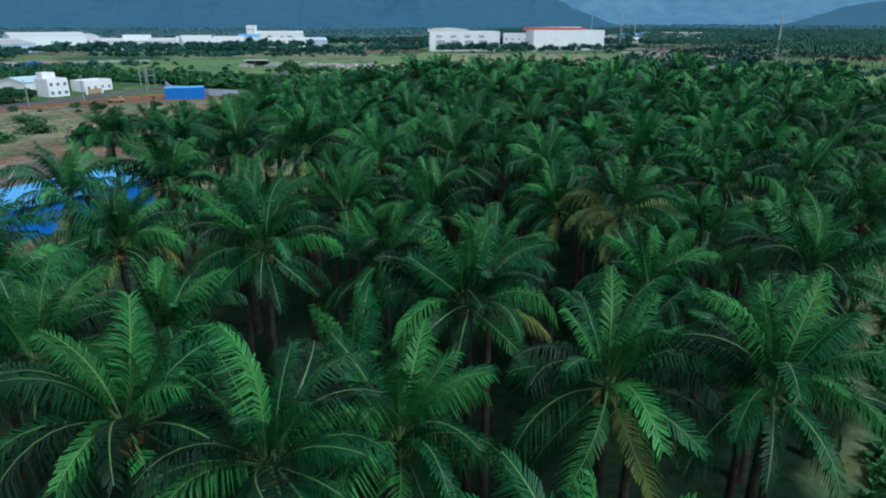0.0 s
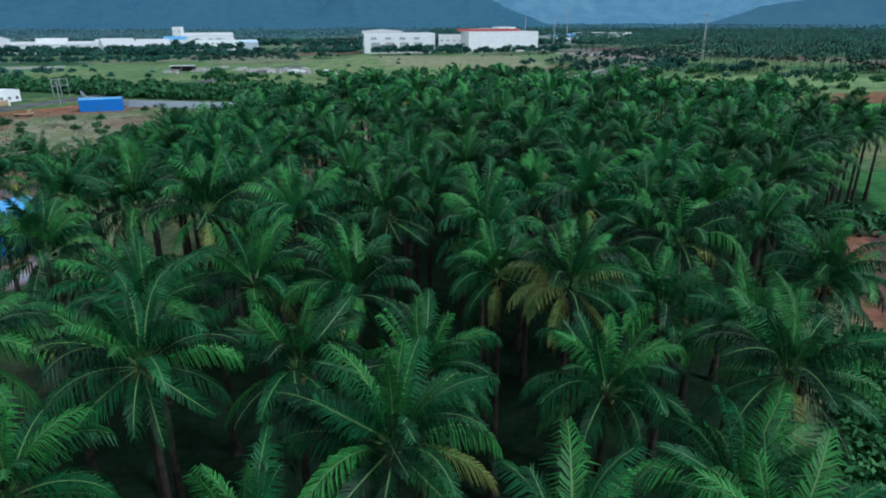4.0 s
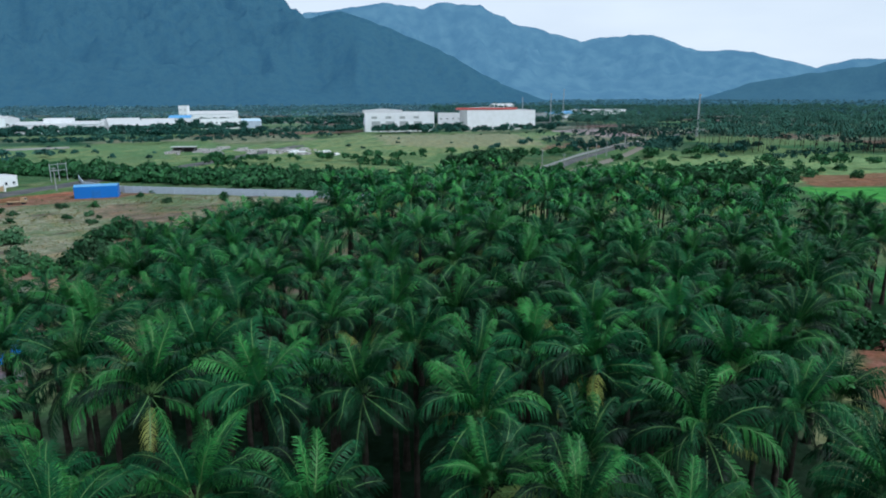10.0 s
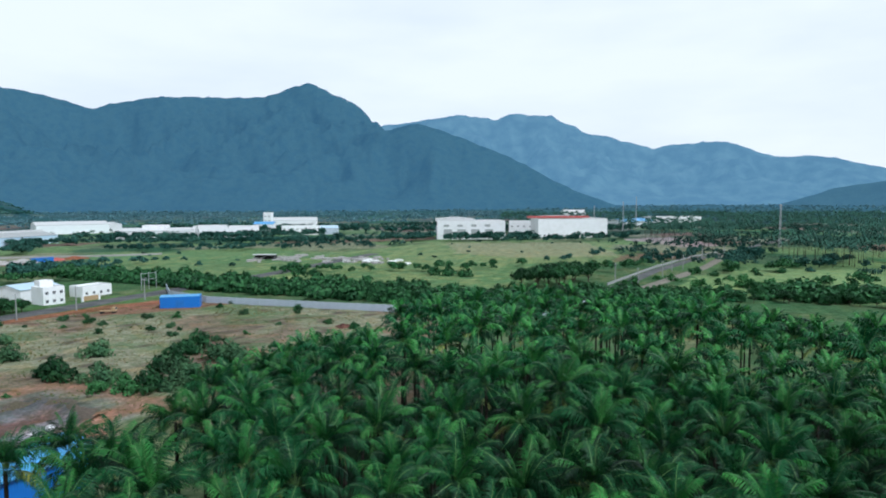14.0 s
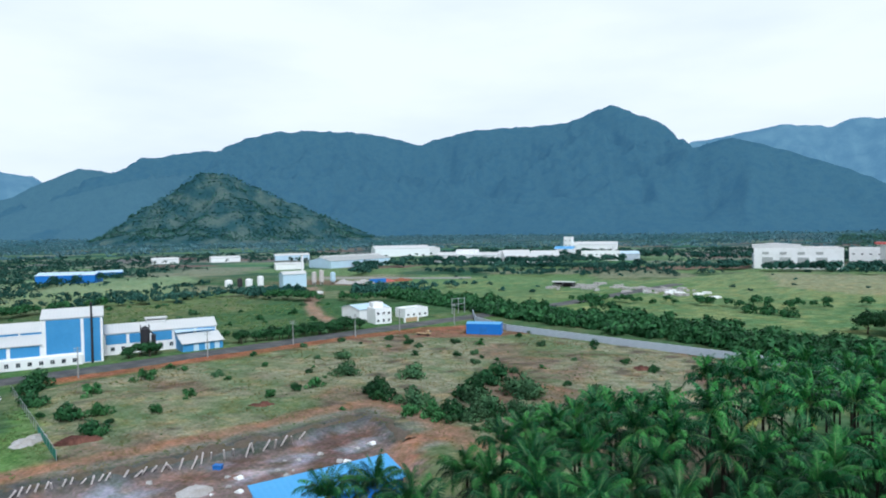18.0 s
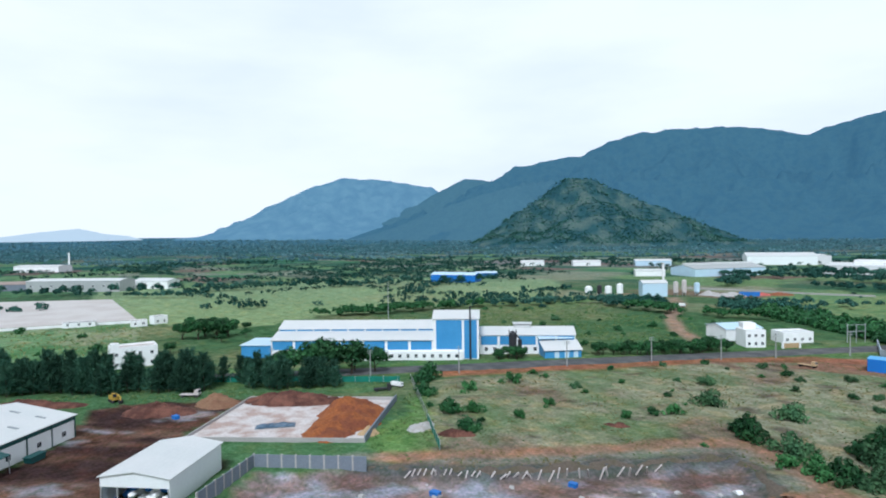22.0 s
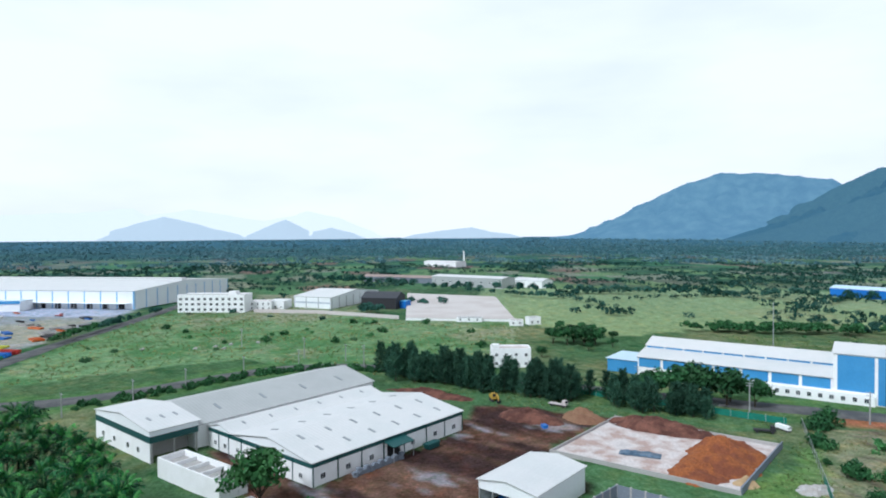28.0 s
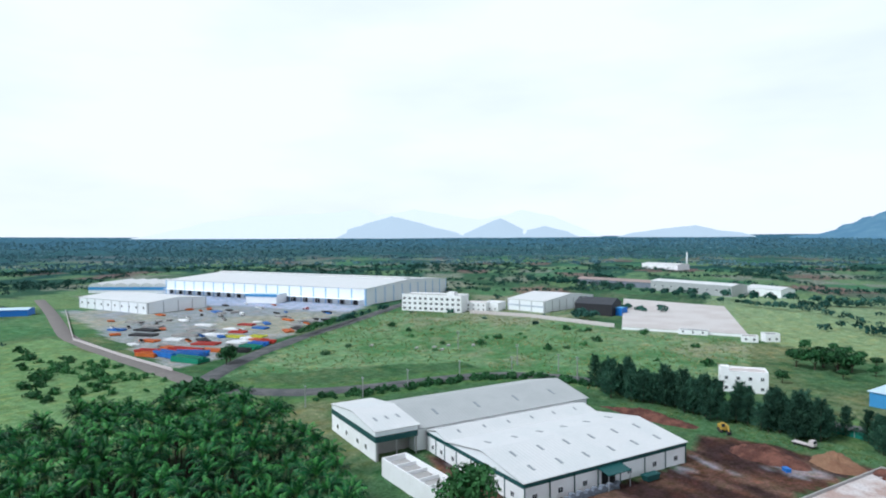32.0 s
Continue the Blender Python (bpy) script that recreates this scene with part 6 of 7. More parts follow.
part("base_wall", Geo().box(-24, -1.6, -0.3, 10, -1.35, 2.9).box(-24, -1.35, 2.7, 10, 0, 2.9).box(-24, -1.35, -0.3, -23.75, 0, 2.7).box(9.75, -1.35, -0.3, 10, 0, 2.7), WALL, fac)
for i in range(12):
    window(fac, -22.2 + i * 2.75, -1.61, 0.9, 1.15, 1.25, 0)
part("porch", Geo().box(-31, -3, 2.4, -25, 0, 2.7).bar((-30.7, -2.8, -0.2), (-30.7, -2.8, 2.4), 0.3).bar((-25.3, -2.8, -0.2), (-25.3, -2.8, 2.4), 0.3), CONCRETE, fac)
hall_body(fac, 15.6, 49, 9, 21, 6.6, 8.8, 6.6, WALL, ROOF_WHITE, "wing_wall")
panels(fac, 15.7, 49, 8.97, 3.3, 6.3, 5)
for x in (18, 21, 25, 28, 32, 35, 39, 42, 46):
    window(fac, x, 8.98, 1.2, 1.2, 1.3, 0)
part("roof_vent", Geo().box(28, 13.5, 8.5, 34, 17.5, 9.4).box(27.6, 13.1, 9.9, 34.4, 17.9, 10.05).bar((28.2, 13.7, 9.3), (28.2, 13.7, 9.9), 0.2).bar((33.8, 17.3, 9.3), (33.8, 17.3, 9.9), 0.2), ROOF_WHITE, fac)
part("side_roof", Geo().box(-68, 2, 4.4, -56.2, 18, 4.6), ROOF_PALE, fac, "pale blue flat side roof")
part("side_wall", Geo().box(-67.5, 2.4, -0.3, -56.3, 2.6, 4.4).box(-67.5, 2.6, -0.3, -67.3, 17.6, 4.4), BLUE, fac)
at, ln = between((-177, 123), (-173, 135))
low = thing("pump_shed", "small blue shed with pale sloping roofs", "shed", at)
part("wall", Geo().box(-ln / 2, 0, -0.3, ln / 2, 0.2, 2.7).box(-ln / 2, 9, -0.3, ln / 2, 9.2, 6).box(ln / 2 - 0.2, 0.2, -0.3, ln / 2, 9, 2.9), BLUE, low)
gable(low, -ln / 2 + 0.1, [(0.2, -0.3), (9, -0.3), (9, 6), (0.2, 2.7)], BLUE)
part("roof", Geo().add([(x, y, z + t) for t in (0, 0.14) for x in (-ln / 2 - 0.4, ln / 2 + 0.4) for y, z in ((-0.6, 2.6), (6.2, 4.9))], [(0, 1, 3, 2), (6, 7, 5, 4), (0, 4, 5, 1), (2, 3, 7, 6), (1, 5, 7, 3), (0, 2, 6, 4)]), ROOF_WHITE, low)
part("upper_roof", Geo().add([(x, y, z + t) for t in (0, 0.14) for x in (-ln / 2 - 0.6, ln / 2 - 1) for y, z in ((5.4, 5.6), (10, 6.6))], [(0, 1, 3, 2), (6, 7, 5, 4), (0, 4, 5, 1), (2, 3, 7, 6), (1, 5, 7, 3), (0, 2, 6, 4)]), ROOF_PALE, low)
for x in (-3, 0.5, 3.6):
    part("door", Geo().box(x, -0.06, 0, x + 1.6, 0.02, 2.2), ROOF_PALE, low)
M = fac.matrix_world
chim = solid("chimney", Geo().tube([(0, 0, -0.2), (0, 0, 9), (0, 0, 18)], [0.34, 0.3, 0.28], 12), BLACK_STEEL, "thin black steel chimney in front of the tower hall", "chimney", M @ pose(12.6, -0.9, 0))
silo = thing("dust_silo", "dark rusty steel silo with a frame", "silo", M @ pose(27, 3, 0))
part("vessel", Geo().tube([(0, 0, 3), (0, 0, 3.4), (0, 0, 8.2), (0, 0, 9)], [0.4, 1.3, 1.3, 0.5], 14), BLACK_STEEL, silo)
for x, y in ((-1.2, -1.2), (1.2, -1.2), (1.2, 1.2), (-1.2, 1.2)):
    part("leg", Geo().bar((x, y, -0.2), (x, y, 9.5), 0.18), BLACK_STEEL, silo)
part("cyclone", Geo().tube([(2.4, 0, 1.5), (2.4, 0, 4), (2.4, 0, 6.2)], [0.2, 0.7, 0.7], 12), BLACK_STEEL, silo)
part("duct", Geo().bar((0, 0, 9.2), (2.4, 0, 6.3), 0.4), BLACK_STEEL, silo)
solid("light_mast", Geo().tube([(0, 0, -0.2), (0, 0, 12), (0, 0, 24)], [0.16, 0.12, 0.08], 8), STEEL, "tall pale light mast behind the factory", "mast", M @ pose(-20, 32, 0))

# -- house group by the road
def small_house(name, label, p, q, depth, h, roof=None, rows=1, n=3, parapet=0.5, category="house"):
    at, ln = front(p, q, depth / 2)
    b = block(name, label, at, ln, depth, h, WALL, category, parapet, roof or PALE_CONCRETE)
    for k in range(rows):
        for i in range(n):
            window(b, -ln / 2 + ln * (i + 0.5) / n, -depth / 2 - 0.01, (h / rows) * k + 0.9, 1.1, 1.1, 0)
    return b


small_house("office_house", "white two-storey flat-roofed office by the road", (-159.5, 197), (-156.5, 203.5), 8, 5.8, ROOF_WHITE, 2, 3)
small_house("gate_house", "white flat-roofed house with square windows", (-159, 216), (-155, 227), 8, 3.6, ROOF_WHITE, 1, 4)
at, ln = front((-173, 202), (-169, 216), 7)
hall("small_hall", "small hall with a pale blue sheet roof", at @ pose(0, -1, 0), ln, 14, 4.6, 1.4, WALL, ROOF_PALE, "hall")
small_house("stair_tower", "white stair tower above the office roof", (-164, 201), (-162, 205), 4, 7.6, None, 1, 1)
gate = thing("yard_gate", "brown steel gate between white piers", "gate", between((-152, 206), (-150, 213))[0])
part("gate_leaf", Geo().box(-3, 0, 0.2, 3, 0.12, 1.9), SAND, gate)
part("pier", Geo().box(-3.6, -0.3, -0.2, -3.05, 0.4, 2.4), WALL, gate)
part("pier", Geo().box(3.05, -0.3, -0.2, 3.6, 0.4, 2.4), WALL, gate)
gantry = thing("steel_gantry", "grey steel transformer gantry with cross beams", "gantry", pose(-148, 240, 0, 0, 0, 70))
for x in (-3, 0.5, 4):
    part("mast", Geo().bar((x, 0, -0.2), (x, 0, 7), 0.22), STEEL, gantry)
for z in (4.2, 6.6):
    part("beam", Geo().bar((-3.2, 0, z), (4.2, 0, z), 0.18), STEEL, gantry)

# -- bright blue shed and compound wall
at, ln = front((-116.2, 196), (-104.7, 200.4), 2.8)
bs = hall("blue_shed", "bright blue sheet-metal shed on the dry field", at, ln, 5.6, 3.7, 0.35, SHED_BLUE, ROOF_BLUE, "shed", 0.15)
part("door", Geo().box(-1.3, -2.98, -0.1, 1.3, -2.9, 2.6), TARP, bs)


def long_wall(name, line, h, material, label, step=3.0, pier=None, thick=0.2):
    """A wall of panels between piers, each panel and pier a part."""
    w = thing(name, label, "wall", pose(0, 0, 0), kind="structure")
    for (x0, y0), (x1, y1) in zip(line, line[1:]):
        d = math.hypot(x1 - x0, y1 - y0)
        n = max(1, int(d / step))
        a = math.degrees(math.atan2(y1 - y0, x1 - x0))
        pm = Geo().box(0.14, -thick / 2, -0.4, d / n - 0.14, thick / 2, h).mesh("panel", material)
        qm = Geo().box(-0.16, -0.16, -0.4, 0.16, 0.16, h + 0.12).mesh("pier", pier or material)
        for i in range(n):
            x, y = x0 + (x1 - x0) * i / n, y0 + (y1 - y0) * i / n
            part("panel", pm, None, w, "", pose(x, y, 0, 0, 0, a))
            part("pier", qm, None, w, "", pose(x, y, 0, 0, 0, a))
    return w


long_wall("compound_wall", [(-140, 240), (-128, 222), (-107, 210), (-56, 201), (-18, 195), (8, 191), (26, 215)], 2.2, COMPOUND, "long grey-blue plastered compound wall with piers")
long_wall("road_wall", [(40, 270), (75, 345), (110, 408), (147, 462)], 1.1, POLE, "low grey-blue wall along the northern road", 4)
long_wall("block_wall", [(-104, 10), (-118, 20.5), (-107.5, 39)], 2.4, BLOCK, "dark grey block wall with pale posts round the cutting", 2.4, CONCRETE)
long_wall("white_wall", [(-374, -170), (-372, -128), (-352, -72)], 2.2, PALE_CONCRETE, "white plastered boundary wall of the far works", 5)

# -- posts, poles and fence
post_mesh = Geo().box(-0.12, -0.12, -1.3, 0.12, 0.12, 1.5).mesh("concrete_post", PALE_CONCRETE)
FOOT = [(-104, 44.5), (-101, 51), (-96.5, 57.5), (-93, 66), (-90, 77), (-85.5, 88)]
for i in range(32):
    s = (i + 0.3 * r_small.random()) / 32 * (len(FOOT) - 1)
    (x0, y0), (x1, y1) = FOOT[int(s)], FOOT[int(s) + 1]
    ob = new("concrete_post", post_mesh)
    ob.matrix_world = pose(x0 + (x1 - x0) * (s % 1) + 0.8 + 0.4 * r_small.standard_normal(), y0 + (y1 - y0) * (s % 1), -0.75, 0, 30 + 9 * r_small.standard_normal(), 90 * (r_small.random() < 0.75) - 35 + 14 * r_small.standard_normal())
    tagged(ob, "white concrete fence post leaning on the cut bank", "post", "leaning fence posts")


def utility_pole(x, y, h, turn, label="grey concrete electricity pole with cross arms", arms=2):
    p = thing("utility_pole", label, "pole", pose(x, y, 0, 0, 0, turn), "poles by the road")
    part("shaft", Geo().tube([(0, 0, -0.3), (0, 0, h / 2), (0, 0, h)], [0.2, 0.16, 0.12], 8), POLE, p)
    for k in range(arms):
        part("cross_arm", Geo().box(-0.9, -0.06, h - 0.35 - 0.7 * k, 0.9, 0.06, h - 0.23 - 0.7 * k), STEEL, p)
    return p


for x, y in ((-178, 62), (-171, 88), (-163, 122), (-156, 150), (-148, 172), (-142, 190), (-133, 214), (-196, 36), (-210, -18), (-222, -56), (-236, -84), (-256, -120)):
    utility_pole(x, y, 8.2, 70)
for x, y in ((-151, -119), (-168, -110), (-184, -103), (-205, -94), (-220, -80), (-232, -66)):
    utility_pole(x, y, 6.5, 60, "slim concrete fence pole behind the warehouse", 1)
for x, y in ((52, 268), (70, 305), (88, 340), (108, 378), (130, 410), (150, 440), (46, 290), (80, 330), (120, 420)):
    utility_pole(x, y, 7.5, 30, "grey street pole beside the northern road", 1)
for x, y, h in ((201, 508, 32), (150, 820, 40), (118, 720, 34)):
    m = thing("radio_mast", "tall slender grey steel lattice mast", "mast", pose(x, y, 0))
    for a in range(3):
        c, s = math.cos(a * 2.094), math.sin(a * 2.094)
        part("leg", Geo().bar((c * 1.0, s * 1.0, -0.3), (c * 0.3, s * 0.3, h), 0.28), STEEL, m)
    for z in range(0, h - 3, 4):
        for a in range(3):
            w0, w1 = 1 - 0.7 * z / h, 1 - 0.7 * (z + 4) / h
            part("brace", Geo().bar((math.cos(a * 2.094) * w0, math.sin(a * 2.094) * w0, z), (math.cos(a * 2.094 + 2.094) * w1, math.sin(a * 2.094 + 2.094) * w1, z + 4), 0.14), STEEL, m)
    part("head", Geo().box(-0.7, -0.7, h - 0.5, 0.7, 0.7, h + 0.6), STEEL, m)
fence = thing("net_fence", "green shade-net fence on white posts", "fence", pose(0, 0, 0))
for i in range(20):
    s = i / 19
    x, y = -168 + 57 * s, 71 - 16 * s
    part("post", Geo().bar((x, y, -0.3), (x, y, 2.1), 0.09), STEEL, fence)
part("rail", Geo().bar((-168, 71, 1.95), (-111, 55, 1.95), 0.05), STEEL, fence)
part("net", Geo().add([(-130, 60.33, 0.0), (-111, 55, 0.0), (-111, 55, 1.7), (-130, 60.33, 1.7), (-130, 60.3, 0.0), (-111, 54.97, 0.0), (-111, 54.97, 1.7), (-130, 60.3, 1.7)], [(0, 1, 2, 3), (7, 6, 5, 4), (3, 2, 6, 7)]), GREEN_NET, fence)
net2 = thing("net_screen", "long green shade-net screen beside the road", "fence", between((-196, 14), (-168, 68))[0])
part("net", Geo().box(-28, -0.03, 0, 30, 0.03, 1.7), GREEN_NET, net2)
for i in range(15):
    part("post", Geo().bar((-28 + i * 4.1, 0, -0.3), (-28 + i * 4.1, 0, 1.9), 0.1), STEEL, net2)

# -- blue-roofed hut in the cutting
at, ln = between((-65.5, 59), (-57.5, 77.5))
hut = thing("blue_roof_hut", "long hut with a bright blue sheet roof beside the palms", "hut", at @ pose(0, 0, -1.0))
part("wall", Geo().box(-ln / 2, -5.2, -0.6, ln / 2, -5.0, 3.7).box(-ln / 2, 0.3, -0.6, ln / 2, 0.5, 4.9).box(-ln / 2, -5.0, -0.6, -ln / 2 + 0.2, 0.3, 4.2).box(ln / 2 - 0.2, -5.0, -0.6, ln / 2, 0.3, 4.2), SHED_BLUE, hut)
part("roof", Geo().add([(x, y, z + t) for t in (0, 0.14) for x in (-ln / 2 - 0.5, ln / 2 + 0.5) for y, z in ((-5.9, 3.85), (0.9, 5.1))], [(0, 1, 3, 2), (6, 7, 5, 4), (0, 4, 5, 1), (2, 3, 7, 6), (1, 5, 7, 3), (0, 2, 6, 4)]), ROOF_BLUE, hut)
beam = solid("concrete_beam", Geo().box(-9, -0.6, 0, 9, 0.6, 0.5), CONCRETE, "grey concrete beam lying in the cutting", "beam", pose(-71, 52, -1.5, 0, 0, 62))


# ---- earth works ----
def mound(name, label, x, y, rx, ry, h, material, turn=0, seed=0, z=0.0, category="earth heap"):
    """A heap with slumped sides and a rough surface."""
    n, m = 54, 22
    v, f = [], []
    for j in range(m + 1):
        q = j / m
        for i in range(n):
            a = 2 * math.pi * i / n
            w = 1 + 0.25 * noise.noise(Vector((math.cos(a) * 1.3, math.sin(a) * 1.3, seed))) + 0.10 * noise.noise(Vector((math.cos(a) * 5, math.sin(a) * 5, seed)))
            px, py = math.cos(a) * rx * q * w, math.sin(a) * ry * q * w
            hz = h * max(0, (1 - q**1.7)) * (1 + 0.55 * noise.noise(Vector((px * 0.22, py * 0.22, seed + 5)))) + (0.5 * noise.noise(Vector((px * 0.5, py * 0.5, seed))) + 0.42 * noise.noise(Vector((px * 1.1, py * 1.1, seed))) + 0.25 * noise.noise(Vector((px * 2.6, py * 2.6, seed)))) * min(1, h) * (1 - q**3)
            v.append((px, py, hz - 0.25 * q))
    for j in range(m):
        for i in range(n):
            k = (i + 1) % n
            f.append((j * n + i, (j + 1) * n + i, (j + 1) * n + k, j * n + k))
    return solid(name, Geo().add(v, f), material, label, category, pose(x, y, z, 0, 0, turn), smooth=True)


pit = thing("concrete_pit", "pale concrete yard slab with low walls and heaped earth", "slab", pose(0, 0, 0), kind="structure")
part("slab", Geo().add([(x, y, z) for z in (-0.2, 0.12) for x, y in PIT], [(3, 2, 1, 0), (4, 5, 6, 7), (0, 1, 5, 4), (1, 2, 6, 5), (2, 3, 7, 6), (3, 0, 4, 7)][::-1]), SLAB, pit)
for (x0, y0), (x1, y1), hh in ((PIT[0], PIT[1], 0.9), (PIT[1], PIT[2], 1.5), (PIT[2], PIT[3], 0.9), (PIT[3], PIT[0], 0.7)):
    a, d = between((x0, y0), (x1, y1))
    part("kerb_wall", Geo().box(-d / 2, -0.15, -0.2, d / 2, 0.15, hh), CONCRETE if hh < 1 else BLOCK, pit, "", a)
mound("earth_heap", "large heap of orange-red earth on the pale slab", -143, 46.5, 8.6, 8.8, 3.8, ORANGE_EARTH, 30, 3)
mound("earth_heap", "rounded orange-red earth heap in the middle of the slab", -136, 42.5, 7.5, 8.5, 3.0, ORANGE_EARTH, 35, 53)
mound("earth_heap", "lower orange-red earth heap spreading over the slab", -131.5, 38.5, 6.6, 7.6, 2.0, ORANGE_EARTH, 40, 13)
mound("earth_heap", "dark brown earth bank along the slab's edge", -161, 36, 6.0, 15, 2.2, DARK_EARTH, -28, 5)
mound("sand_heap", "small heap of pale sand on orange earth", -127.5, 45.5, 2.4, 3.0, 1.2, SAND, 20, 7)
mound("earth_heap", "dark red-brown earth heap on the yard", -166, 4, 9.5, 6.0, 2.2, DARK_EARTH, 62, 9)
mound("earth_heap", "light brown earth heap beside the slab", -167, 18, 6.5, 5, 2.3, mat("brown_earth", (0.24, 0.14, 0.085), 0.95, 0.3, 0.3, 9, 0.6, other=(0.17, 0.09, 0.055)), 50, 11)
mound("earth_heap", "dark red earth bank behind the warehouse", -187, -26, 15, 4.0, 1.5, DARK_EARTH, 68, 15)
mound("sand_heap", "yellow-brown sand heap beside the open shed", -104, -9, 4, 3, 1.7, SAND, 40, 17)
mound("gravel_heap", "grey gravel heap beside the slab wall", -126, 57, 3, 4, 1.0, RUBBLE, 30, 19)
mound("gravel_heap", "grey gravel heap in the cutting", -92, 40, 3, 2.4, 0.8, RUBBLE, 0, 21, -1.6)
mound("gravel_heap", "pale rubble heap in the cutting", -83, 62, 3.4, 2.2, 0.9, RUBBLE, 60, 23, -1.6)
mound("earth_heap", "dark soil heap with dry brush on the field", -108, 96, 3.2, 1.8, 0.7, DARK_EARTH, 40, 25)
mound("earth_heap", "dark brush heap on the dry field", -46, 172, 3.5, 2.4, 0.9, DARK_EARTH, 10, 27)
mound("earth_heap", "dark brush heap beside the net fence", -118, 62, 4.5, 2.2, 1.1, DARK_EARTH, 60, 29)
verts, faces = [], []
steps = 90
for i in range(steps):
    u = i / (steps - 1) * (len(BANK) - 1.001)
    (x0, y0), (x1, y1) = BANK[int(u)], BANK[int(u) + 1]
    d = math.hypot(x1 - x0, y1 - y0)
    nx, ny = -(y1 - y0) / d, (x1 - x0) / d
    for j in range(9):
        o = (j - 4) * (0.40 + 0.16 * noise.noise(Vector((u * 2.1, 5.0, 0))))
        p = Vector((x0 + (x1 - x0) * (u % 1) + nx * (o + 0.6), y0 + (y1 - y0) * (u % 1) + ny * (o + 0.6), 0))
        top = 0.8 * max(0, 1 - abs(j - 4) / 4.2) * (0.55 + 1.3 * noise.noise(p * 0.35)) + 0.35 * noise.noise(p * 1.0)
        verts.append((p.x, p.y, -0.3 + top - 0.9 * max(0, 2 - j) * 0.4))
    if i:
        faces += [(9 * i - 9 + j, 9 * i + j, 9 * i + j + 1, 9 * i - 8 + j) for j in range(8)]
solid("earth_bank", Geo().add(verts, faces), mat("grey_brown_earth", (0.13, 0.105, 0.085), 0.95, 0.4, 0.35, 8, 0.7, other=(0.085, 0.075, 0.05)), "low rough grey-brown earth bank along the cutting", "earth bank", smooth=True)
verts, faces = [], []
for i in range(15):
    for j in range(7):
        x, y = i - 7, j - 3
        edge = max(0, 1 - (abs(x) / 7.2) ** 4) * max(0, 1 - (abs(y) / 3.2) ** 4)
        verts.append((x * 0.62 + 0.25 * noise.noise(Vector((x, y, 3.0))), y * 0.55 + 0.5 * noise.noise(Vector((x * 0.35, 7.0, 0.0))), 0.03 + edge * (0.45 + 0.5 * noise.noise(Vector((x * 0.55, y * 0.6, 1.0))))))
faces = [(7 * i + j, 7 * i + 7 + j, 7 * i + 8 + j, 7 * i + 1 + j) for i in range(14) for j in range(6)]
tarp = solid("tarpaulin", Geo().add(verts, faces), mat("grey_tarpaulin", (0.06, 0.10, 0.15), 0.5, 0.35, 0.8, 8, 0.2, other=(0.11, 0.16, 0.22)), "crumpled dark blue-grey tarpaulin on the slab", "tarpaulin", pose(-141.3, 28.2, 0.13, 0, 0, 76))
for x, y, s in ((-158, 8, 0.7), (-95, 47, 0.7), (-88, 70, 0.6), (-70, 72, 0.8)):
    solid("blue_crate", Geo().box(-1.2, -0.8, -0.1, 1.2, 0.8, 1.1).box(-1.3, -0.9, 1.1, 1.3, 0.9, 1.22).box(-0.9, -0.9, 0.3, -0.7, -0.8, 1.0).box(0.7, -0.9, 0.3, 0.9, -0.8, 1.0), TARP, "blue plastic crate on bare earth", "crate",
          pose(x, y, 0 if x < -100 else -1.6, 0, 0, 40 * s) @ Matrix.Scale(s, 4))
exc = thing("excavator", "yellow tracked excavator on the grass", "excavator", pose(-182, -6, 0, 0, 0, 20) @ Matrix.Scale(0.8, 4))
part("track", Geo().prism([(-1.9, 0.1), (1.9, 0.1), (2.2, 0.45), (1.9, 0.85), (-1.9, 0.85), (-2.2, 0.45)], -1.5, -0.9), BLACK_STEEL, exc)
part("track", Geo().prism([(-1.9, 0.1), (1.9, 0.1), (2.2, 0.45), (1.9, 0.85), (-1.9, 0.85), (-2.2, 0.45)], 0.9, 1.5), BLACK_STEEL, exc)
part("body", Geo().prism([(-2.4, 0.95), (1.6, 0.95), (1.6, 1.7), (0.2, 2.1), (-2.4, 2.0)], -1.3, 1.3), YELLOW, exc)
cabin = part("cabin", Geo().prism([(0.1, 1.7), (1.6, 1.7), (1.5, 3.1), (0.2, 3.1)], -1.2, 0.0), YELLOW, exc)
part("windscreen", Geo().box(1.56, -1.1, 1.9, 1.62, -0.1, 2.95), GLASS, cabin)
part("boom", Geo().bar((1.4, 0.3, 1.6), (3.2, 0.3, 2.6), 0.42), YELLOW, exc)
part("stick", Geo().bar((3.2, 0.3, 2.6), (4.4, 0.3, 1.0), 0.34), YELLOW, exc)
part("bucket", Geo().prism([(4.0, 1.3), (4.9, 1.1), (4.7, 0.3), (3.9, 0.1)], -0.3, 0.9), BLACK_STEEL, exc)


